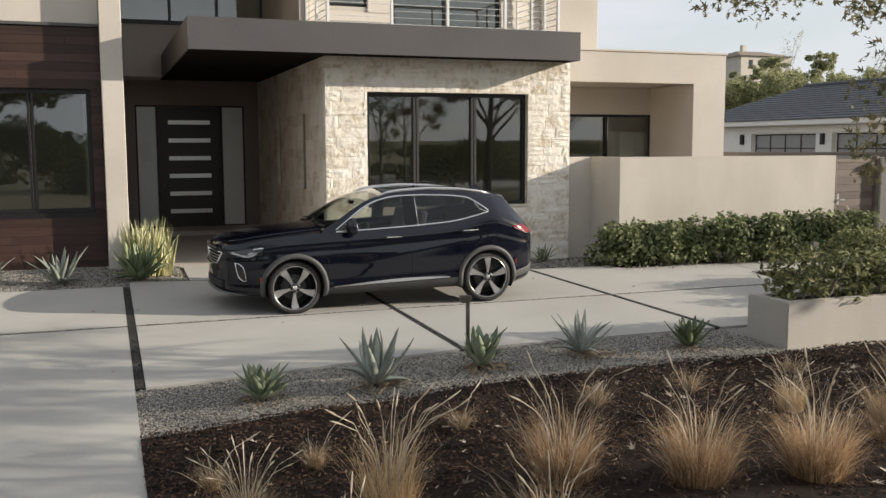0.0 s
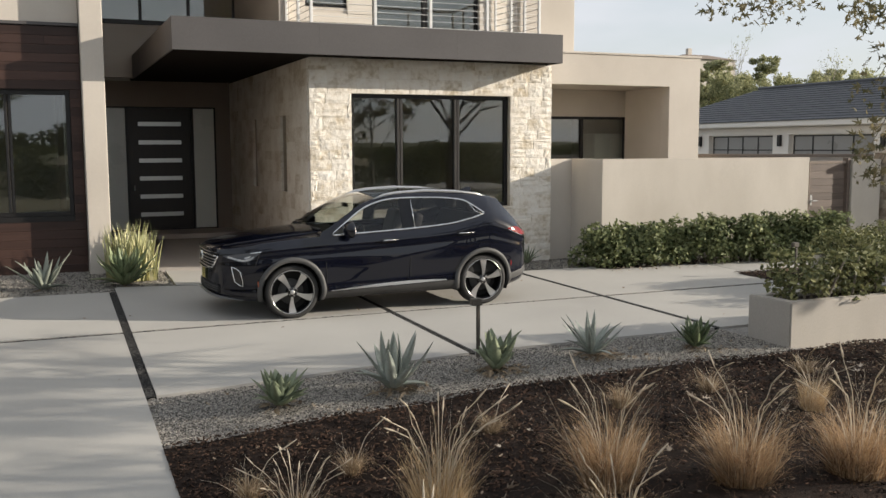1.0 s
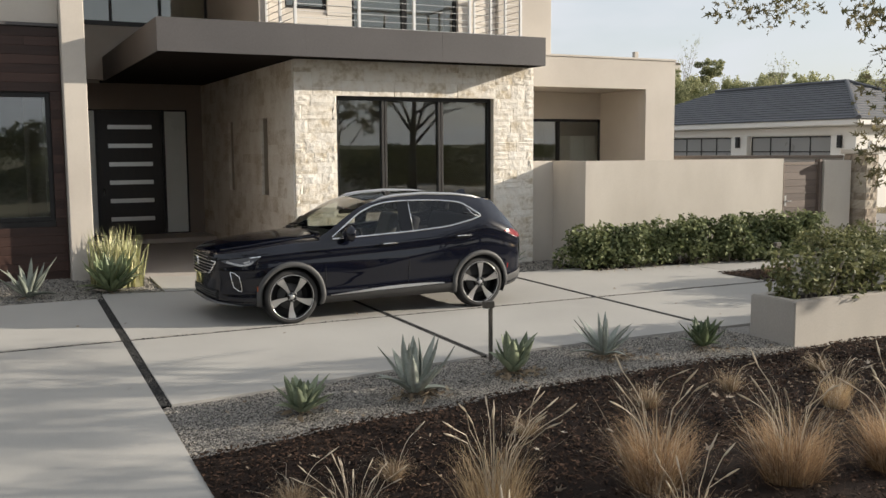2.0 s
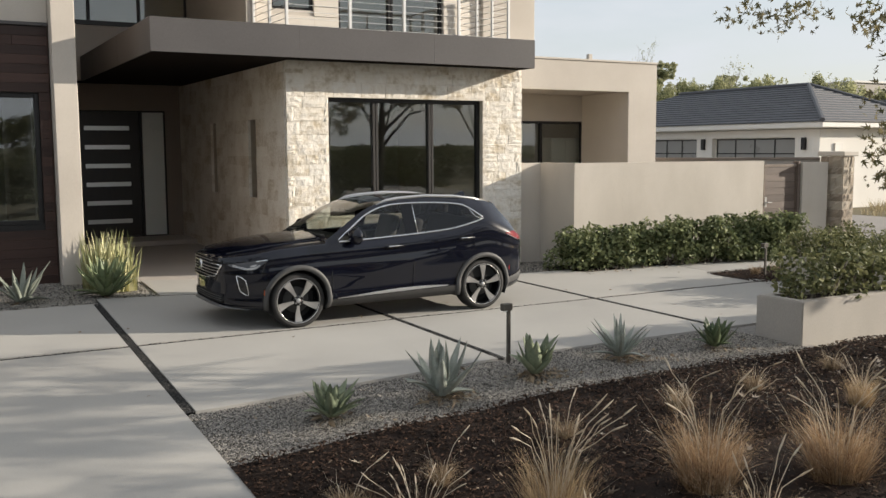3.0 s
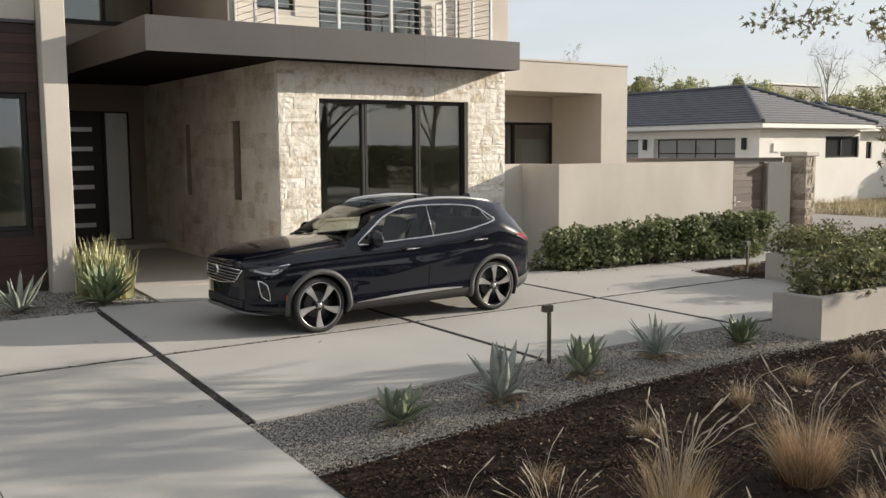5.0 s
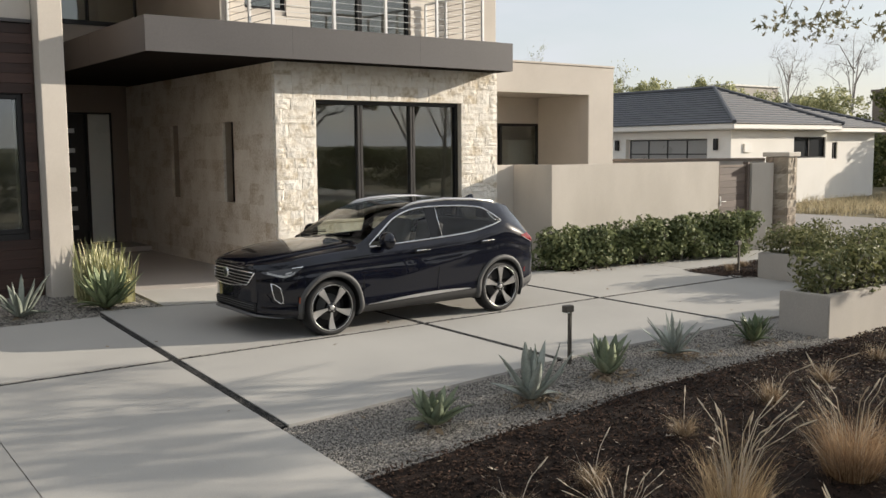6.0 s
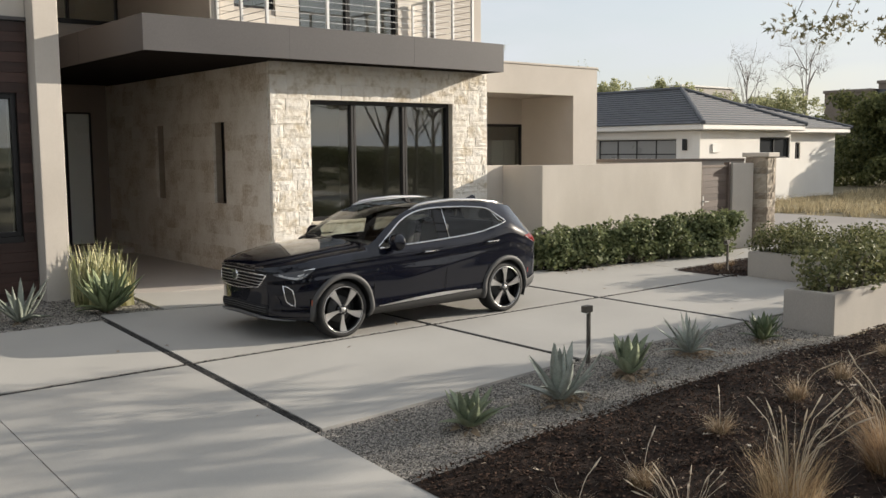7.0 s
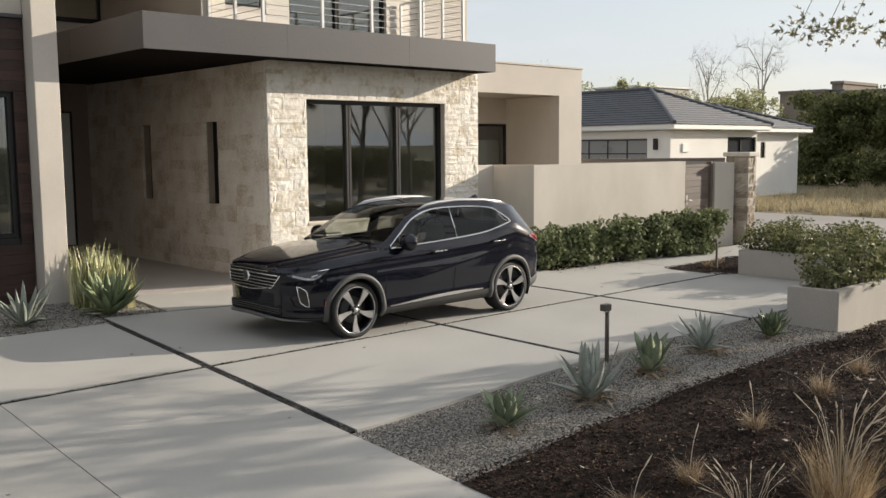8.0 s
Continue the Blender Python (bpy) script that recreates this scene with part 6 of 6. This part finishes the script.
def sweep_y(name, car, mat, zfun, y0, y1, h, d=0.02, n=24, off=0.012, parent=None, taper=0.0):
    """A bar across the nose that follows its curve, thinner towards its ends."""
    full = h
    bm = bmesh.new()
    rings = []
    for y in np.linspace(y0, y1, n):
        x, z = front_x(y) - off, zfun(y)
        h = full * (1 - taper * abs(y / y1) ** 3)
        rings.append([bm.verts.new(p) for p in ((x, y, z - h / 2), (x - d * 0.6, y, z - h * 0.2), (x - d * 0.6, y, z + h * 0.2), (x, y, z + h / 2), (x + d, y, z))])
    for a, b in zip(rings, rings[1:]):
        for k in range(5):
            bm.faces.new((a[k], a[(k + 1) % 5], b[(k + 1) % 5], b[k]))
    bm.faces.new(rings[0])
    bm.faces.new(rings[-1][::-1])
    return part(name, bm, mat, parent or car, smooth=True)


def car_front(car):
    W = 0.58
    top = lambda y: 0.940 - 0.062 * (abs(y) / W) ** 2
    bot = lambda y: 0.658 + 0.04 * (abs(y) / 0.48) ** 2 + (0.12 * ((abs(y) - 0.48) / 0.10) ** 1.2 if abs(y) > 0.48 else 0.0)
    verts, faces, n = [], [], 41
    for y in np.linspace(-W, W, n):
        for v in np.linspace(0, 1, 4):
            verts.append((front_x(y) - 0.008, y, bot(y) + v * (top(y) - bot(y))))
    for i in range(n - 1):
        for j in range(3):
            faces.append((i * 4 + j, i * 4 + j + 1, (i + 1) * 4 + j + 1, (i + 1) * 4 + j))
    grille = part("grille", (verts, faces), M_DARK, car, "black grille with chrome bars")
    for z, reach, h in ((0.700, 0.46, 0.009), (0.738, 0.505, 0.009), (0.776, 0.525, 0.009), (0.814, 0.545, 0.010), (0.862, 0.555, 0.020), (0.902, 0.42, 0.008)):
        sweep_y("bar", car, M_CHROME if h > 0.015 else M_SATIN, lambda y, z=z: z - 0.022 * (abs(y) / 0.55) ** 2, -reach, reach, h, d=0.016, parent=grille)
    sweep_y("grille_frame", car, M_CHROME, bot, -W, W, 0.018, n=48, parent=grille)
    sweep_y("grille_frame", car, M_BLACK, top, -W, W, 0.014, parent=grille)
    bm = bmesh.new()
    bmesh.ops.create_cone(bm, cap_ends=True, segments=28, radius1=0.068, radius2=0.062, depth=0.02, matrix=pose(-1.02, 0, 0.812, 0, -90, 0))
    part("emblem", bm, M_CHROME, grille, "round chrome badge")
    for y in (-0.024, 0.0, 0.024):
        bm = box(bmesh.new(), -0.004, 0.004, -0.010, 0.010, -0.036, 0.036, 0.004)
        bmesh.ops.transform(bm, matrix=pose(-1.033, y, 0.812 + y * 0.4, 30, 0, 0), verts=bm.verts)
        part("badge_field", bm, M_CLAD, car)
    # lower intake and lip
    def follow(z0, drop):
        return lambda y: z0 - drop * (abs(y) / 0.7) ** 2
    sweep_y("lower_intake", car, M_DARK, follow(0.442, 0.05), -0.58, 0.58, 0.115, d=0.012, off=0.002, n=32)
    for z in (0.415, 0.442, 0.469):
        sweep_y("intake_slat", car, M_CLAD, follow(z, 0.05), -0.56, 0.56, 0.010, d=0.012, off=0.008, n=32)
    sweep_y("skid_lip", car, M_LIP, follow(0.352, 0.060), -0.79, 0.79, 0.050, d=0.03, off=0.006, n=48, taper=0.85)
    # headlamps, daytime light surrounds, side markers
    low = curve([(-0.84, 0.838), (-0.78, 0.812), (-0.60, 0.770), (-0.52, 0.795), (-0.46, 0.845), (-0.395, 0.900)])
    upp = curve([(-0.84, 0.853), (-0.60, 0.885), (-0.395, 0.910)])
    patch("headlamp", car, M_LAMP, -0.84, -0.395, low, upp, 0.006, 22, 5)
    patch("lamp_strip", car, M_LED, -0.79, -0.49, lambda x: low(x) + 0.008, lambda x: low(x) + 0.034, 0.010, 14, 3)
    patch("lamp_reflector", car, M_LED, -0.60, -0.53, lambda x: low(x) + 0.042, lambda x: low(x) + 0.066, 0.009, 5, 3)
    patch("lamp_brow", car, M_CHROME, -0.53, -0.40, lambda x: upp(x) - 0.011, lambda x: upp(x) - 0.001, 0.011, 10, 3)
    patch("vent_recess", car, M_BLACK, -0.745, -0.645, lambda x: 0.70 - 0.195 * min(1.0, (x + 0.745) / 0.035) - 0.045 * max(0.0, (x + 0.71) / 0.065), lambda x: 0.70 - 0.05 * (x + 0.745) / 0.1, 0.004, 10, 5)
    strip("vent_surround", car, M_CHROME, [(-0.757, 0.708), (-0.74, 0.60), (-0.718, 0.51), (-0.66, 0.462), (-0.628, 0.453), (-0.632, 0.54), (-0.66, 0.648), (-0.71, 0.69), (-0.757, 0.708)], 0.0075, off=0.006)
    patch("side_marker", car, M_ORANGE, -0.448, -0.434, lambda x: 0.45, lambda x: 0.52, 0.03, 3, 3)


def car_trim(car):
    bottom = [(x, BELT(x) + 0.016) for x in np.linspace(0.57, 2.62, 24)]
    tail = [(2.74, 1.285), (2.795, 1.302)]
    roof = [(x, DLO_T(x) + 0.006) for x in np.linspace(2.79, 0.57, 40)]
    strip("window_chrome", car, M_CHROME, bottom + tail + roof + [bottom[0]], 0.0115, off=0.008)
    strip("quarter_chrome", car, M_CHROME, [(2.60, DLO_T(2.60) - 0.015), (2.68, 1.33), (2.765, 1.305)], 0.007, off=0.006)
    strip("pillar_chrome", car, M_CHROME, [(1.735, 1.125), (1.725, 1.53)], 0.007, off=0.008)
    for x0, x1 in ((1.225, 1.475), (2.345, 2.60)):
        z = 0.985 if x0 < 2 else 1.04
        strip("door_handle", car, M_PAINT, [(x0, z - 0.006), (x0 + 0.05, z), (x1 - 0.02, z + 0.004), (x1, z + 0.002)], 0.015, off=0.026, ring=8)
        strip("handle_chrome", car, M_CHROME, [(x0 + 0.03, z + 0.004), (x0 + 0.08, z + 0.007), (x1 - 0.01, z + 0.009)], 0.008, off=0.038, ring=6)
        patch("handle_recess", car, M_BLACK, x0 + 0.01, x1 - 0.03, lambda x: z - 0.035, lambda x: z + 0.028, 0.003, 8, 3)
    patch("sill_chrome", car, M_SATIN, 0.52, 2.19, lambda x: 0.340 + 0.030 * (x - 0.5), lambda x: 0.347 + 0.032 * (x - 0.5) + 0.034 * math.sin(max(0, min(1, (x - 0.52) / 1.67)) ** 1.25 * math.pi) ** 0.9, 0.014, 30, 4)
    patch("sill_cladding", car, M_SILL_SHADED, 0.42, 2.36, lambda x: SILL(x) + 0.004, lambda x: 0.335 + 0.028 * (x - 0.5), 0.008, 20, 4)
    for pts in ([(0.46, 0.33), (0.455, 0.7), (0.46, 1.03)], [(1.64, 0.34), (1.65, 0.75), (1.655, 1.10)], [(2.36, 0.42), (2.43, 0.72), (2.62, 0.95), (2.60, 1.2)], [(-0.475, 0.72), (-0.42, 0.88)]):
        strip("shut_line", car, M_DARK, pts, 0.0035, ring=4)
    patch("tail_lamp", car, M_RED, 3.165, 3.535, lambda x: 0.975 + 0.09 * max(0, (3.40 - x) / 0.235), lambda x: min(BELT(x) - 0.006, 1.10 - 0.015 * max(0, (3.3 - x) / 0.135)), 0.008, 14, 4)
    strip("tail_chrome", car, M_CHROME, [(3.18, 1.062), (3.40, 0.972), (3.53, 0.968)], 0.006, off=0.01)
    patch("rear_cladding", car, M_CLAD, 3.16, 3.58, lambda x: SILL(x) + 0.004, lambda x: SILL(x) + 0.17, 0.006, 12, 3)
    patch("reflector", car, M_RED, 3.205, 3.222, lambda x: 0.54, lambda x: 0.61, 0.03, 3, 3)
    for sg in (-1, 1):
        rail = [(1.20, 1.53), (1.36, 1.588), (1.55, 1.613), (1.95, 1.634), (2.4, 1.616), (2.75, 1.574), (2.92, 1.53)]
        part("roof_rail", tube(bmesh.new(), [(x, sg * (side_y(x, EDGE(x)) - 0.03), z) for x, z in rail], [0.010, 0.022, 0.025, 0.026, 0.025, 0.022, 0.010], 8), M_SATIN, car, smooth=True)
        bm = bmesh.new()
        bmesh.ops.create_uvsphere(bm, u_segments=20, v_segments=12, radius=1.0, matrix=Matrix.Translation((0.77, sg * 1.0, 1.155)) @ Matrix.Diagonal((0.10, 0.15, 0.115, 1)))
        for v in bm.verts:
            if v.co.x > 0.80:
                v.co.x = 0.80 + (v.co.x - 0.80) * 0.2
        mirror = part("door_mirror", bm, M_PAINT, car, smooth=True)
        part("mirror_arm", box(bmesh.new(), 0.72, 0.80, min(sg * 0.86, sg * 0.95), max(sg * 0.86, sg * 0.95), 1.075, 1.11, 0.01), M_BLACK, mirror)
        part("mirror_glass", box(bmesh.new(), 0.812, 0.82, min(sg * 0.91, sg * 1.09), max(sg * 0.91, sg * 1.09), 1.10, 1.21, 0.003), M_CHROME, mirror)
    bm = bmesh.new()
    vs = [bm.verts.new(p) for p in ((2.80, 0, 1.60), (2.99, -0.03, 1.575), (2.99, 0.03, 1.575), (2.98, 0, 1.645), (2.93, 0, 1.65))]
    for f in ((0, 1, 4), (0, 4, 2), (1, 3, 4), (2, 4, 3), (1, 2, 3)):
        bm.faces.new([vs[k] for k in f])
    part("aerial_fin", bm, M_PAINT, car)
    # hood creases
    for sg in (-1, 1):
        part("hood_crease", tube(bmesh.new(), [(x, sg * HALF(x) * 0.955 * 0.76, BELT(x) + (CROWN(x) - BELT(x)) * 0.48) for x in np.linspace(-0.82, 0.40, 16)], 0.010, 6), M_PAINT, car, smooth=True)
    part("wiper_cowl", box(bmesh.new(), 0.40, 0.47, -0.66, 0.66, 1.135, 1.165, 0.01), M_DARK, car)
    for sg, y0 in ((-1, -0.5), (1, 0.1)):
        part("wiper", tube(bmesh.new(), [(0.43, y0 + 0.5, 1.185), (0.50, y0, 1.225)], 0.008, 5), M_DARK, car)
    # plate, rear bumper step
    part("rear_step", box(bmesh.new(), 3.54, 3.59, -0.5, 0.5, 0.36, 0.44, 0.015), M_CLAD, car)


def car_inside(car):
    part("cabin_floor", box(bmesh.new(), 0.5, 3.35, -0.80, 0.80, 0.42, 0.47), M_DARK, car)
    part("dashboard", box(bmesh.new(), 0.55, 1.0, -0.78, 0.78, 0.75, 1.10, 0.05, 2), M_DARK, car)
    for sg in (-1, 1):
        part("door_card", box(bmesh.new(), 0.6, 3.2, min(sg * 0.80, sg * 0.84), max(sg * 0.80, sg * 0.84), 0.45, 1.05, 0.01), M_DARK, car)
    part("parcel_shelf", box(bmesh.new(), 2.95, 3.40, -0.75, 0.75, 1.0, 1.04, 0.01), M_DARK, car)
    for y in (-0.37, 0.37):
        bm = box(bmesh.new(), 1.25, 1.78, y - 0.25, y + 0.25, 0.62, 0.80, 0.06, 3)
        seat = part("front_seat", bm, M_SEAT, car)
        bm = box(bmesh.new(), -0.07, 0.07, -0.24, 0.24, 0.0, 0.62, 0.05, 3)
        bmesh.ops.transform(bm, matrix=pose(1.76, y, 0.72, 0, 16, 0), verts=bm.verts)
        part("seat_back", bm, M_SEAT, seat)
        bm = box(bmesh.new(), -0.05, 0.05, -0.13, 0.13, 0.0, 0.17, 0.04, 3)
        bmesh.ops.transform(bm, matrix=pose(1.945, y, 1.36, 0, 8, 0), verts=bm.verts)
        part("headrest", bm, M_SEAT, seat)
    bench = part("rear_seat", box(bmesh.new(), 2.15, 2.65, -0.66, 0.66, 0.62, 0.82, 0.06, 3), M_SEAT, car)
    bm = box(bmesh.new(), -0.07, 0.07, -0.66, 0.66, 0.0, 0.58, 0.05, 3)
    bmesh.ops.transform(bm, matrix=pose(2.64, 0, 0.74, 0, 18, 0), verts=bm.verts)
    part("rear_seat_back", bm, M_SEAT, bench)
    for y in (-0.4, 0.4):
        bm = box(bmesh.new(), -0.045, 0.045, -0.12, 0.12, 0.0, 0.14, 0.035, 3)
        bmesh.ops.transform(bm, matrix=pose(2.83, y, 1.32, 0, 10, 0), verts=bm.verts)
        part("headrest", bm, M_SEAT, bench)
    pts = [(1.09 + 0.05 * math.cos(a), -0.37 + 0.18 * math.sin(a), 0.98 + 0.175 * math.cos(a)) for a in np.linspace(0, 2 * math.pi, 25)]
    part("steering_wheel", tube(bmesh.new(), pts, 0.016, 6, cap=False), M_DARK, car, smooth=True)
    part("inside_mirror", box(bmesh.new(), 0.99, 1.02, -0.11, 0.11, 1.40, 1.46, 0.01), M_DARK, car)


def lathe(profile, seg=48):
    """Turn (y, r) points about the y axis."""
    verts = [(r * math.cos(2 * math.pi * k / seg), y, r * math.sin(2 * math.pi * k / seg)) for y, r in profile for k in range(seg)]
    faces = [(i * seg + k, i * seg + (k + 1) % seg, (i + 1) * seg + (k + 1) % seg, (i + 1) * seg + k) for i in range(len(profile) - 1) for k in range(seg)]
    return verts, faces


WHEEL_MESH = {}


def car_wheel(car, x, y, z, sg, turn):
    """A wheel whose outer face looks along sg * y."""
    w = new("wheel")
    w.parent = car
    w.location, w.rotation_euler = (x, y, z), (0, radians(turn), 0 if sg < 0 else math.pi)

    def piece(name, build, mat, smooth=True):
        if name not in WHEEL_MESH:
            ob = part(name, build(), mat, w, smooth=smooth)
            WHEEL_MESH[name] = ob.data
        else:
            ob = new(name, WHEEL_MESH[name])
            ob.parent = w
        return ob
    piece("tyre", lambda: lathe([(-0.005, 0.292), (-0.011, 0.312), (-0.009, 0.332), (0.004, 0.350), (0.022, 0.360), (0.05, 0.3645), (0.12, 0.366), (0.19, 0.3645), (0.225, 0.355), (0.245, 0.32), (0.235, 0.29)]), M_TYRE)
    piece("rim", lambda: lathe([(0.0, 0.292), (-0.006, 0.288), (-0.004, 0.278), (0.012, 0.272), (0.05, 0.264), (0.14, 0.25), (0.23, 0.275)]), M_BLACK)
    piece("rim_lip", lambda: lathe([(-0.005, 0.294), (-0.010, 0.2915), (-0.009, 0.2865), (0.004, 0.2845)]), M_SATIN)
    piece("brake_disc", lambda: lathe([(0.10, 0.0), (0.10, 0.17), (0.12, 0.17), (0.12, 0.0)], 32), M_CLAD)
    piece("wheel_back", lambda: lathe([(0.15, 0.0), (0.15, 0.262)], 24), M_DARK)

    def spoke(mirror):
        bm = bmesh.new()
        prof = [(0.050, 0.016, 0.004), (0.09, 0.0185, 0.004), (0.15, 0.029, 0.006), (0.215, 0.043, 0.004), (0.284, 0.056, -0.004)]
        rows = []
        for r, h, d in prof:
            s = 0.010 * math.sin((r - 0.045) / 0.24 * math.pi)
            rows.append([bm.verts.new((s - h, d + 0.010, r)), bm.verts.new((s - h * 0.9, d, r)), bm.verts.new((s + h * 0.9, d, r)), bm.verts.new((s + h, d + 0.010, r)), bm.verts.new((s, d + 0.05, r))])
        for a, b in zip(rows, rows[1:]):
            for k in range(5):
                bm.faces.new((a[k], a[(k + 1) % 5], b[(k + 1) % 5], b[k]))
        bm.faces.new(rows[0])
        bm.faces.new(rows[-1][::-1])
        return bm
    for k in range(5):
        o = piece("spoke", lambda: spoke(0), M_SATIN, smooth=False)
        o.rotation_euler = (0, radians(72 * k), 0)
    piece("hub", lambda: lathe([(0.002, 0.0), (0.002, 0.06), (0.008, 0.072), (0.06, 0.078)], 24), M_BLACK)
    piece("centre_cap", lambda: lathe([(-0.010, 0.0), (-0.010, 0.024), (-0.004, 0.031), (0.004, 0.032)], 24), M_SATIN)
    for k in range(5):
        def nut():
            bm = bmesh.new()
            bmesh.ops.create_cone(bm, cap_ends=True, segments=8, radius1=0.009, radius2=0.007, depth=0.02, matrix=pose(0.049, -0.006, 0, 90, 0, 0))
            return bm
        o = piece("wheel_nut", nut, M_SATIN, smooth=False)
        o.rotation_euler = (0, radians(72 * k + 36), 0)


def build_car():
    car = thing("car", (0, 0, 0), "dark midnight-blue five-door crossover with chrome trim, parked on the driveway", "car")
    car_body(car)
    car_front(car)
    car_trim(car)
    car_inside(car)
    for ax, az in ((0.0, 0.36), (2.779, 0.365)):
        for sg in (-1, 1):
            verts, faces = [], []
            seg = 30
            for k in range(seg + 1):
                a = radians(-19 + 218 * k / seg)
                for r, off in ((0.390, 0.004), (0.396, 0.024), (0.430, 0.028), (0.450, 0.019), (0.458, 0.002)):
                    x, z = ax + r * math.cos(a), az + r * math.sin(a)
                    verts.append((x, sg * (side_y(x, max(z, SILL(x) + 0.01)) + off), max(z, SILL(x) - 0.01)))
            for k in range(seg):
                for j in range(4):
                    q = (k * 5 + j, k * 5 + j + 1, (k + 1) * 5 + j + 1, (k + 1) * 5 + j)
                    faces.append(q)
            part("arch_trim", (verts, faces), M_CLAD, car, "grey wheel-arch cladding", smooth=True)
            verts, faces = [], []
            for k in range(seg + 1):
                a = radians(-24 + 228 * k / seg)
                for y in (0.90, 0.45):
                    verts.append((ax + 0.396 * math.cos(a), sg * (min(y, side_y(ax, 0.6) - 0.01)), max(az + 0.396 * math.sin(a), 0.2)))
            faces = [(2 * k, 2 * k + 1, 2 * k + 3, 2 * k + 2) for k in range(seg)]
            faces.append([2 * k + 1 for k in range(seg + 1)])
            part("wheel_liner", (verts, faces), M_DARK, car)
    for x, z, turn in ((0.0, 0.352, 36), (2.779, 0.362, 0)):
        car_wheel(car, x, -0.885, z, -1, turn)
        car_wheel(car, x, 0.885, z, 1, turn)
    car.location = (0.0, 0.872, 0.0)
    return car


build_car()
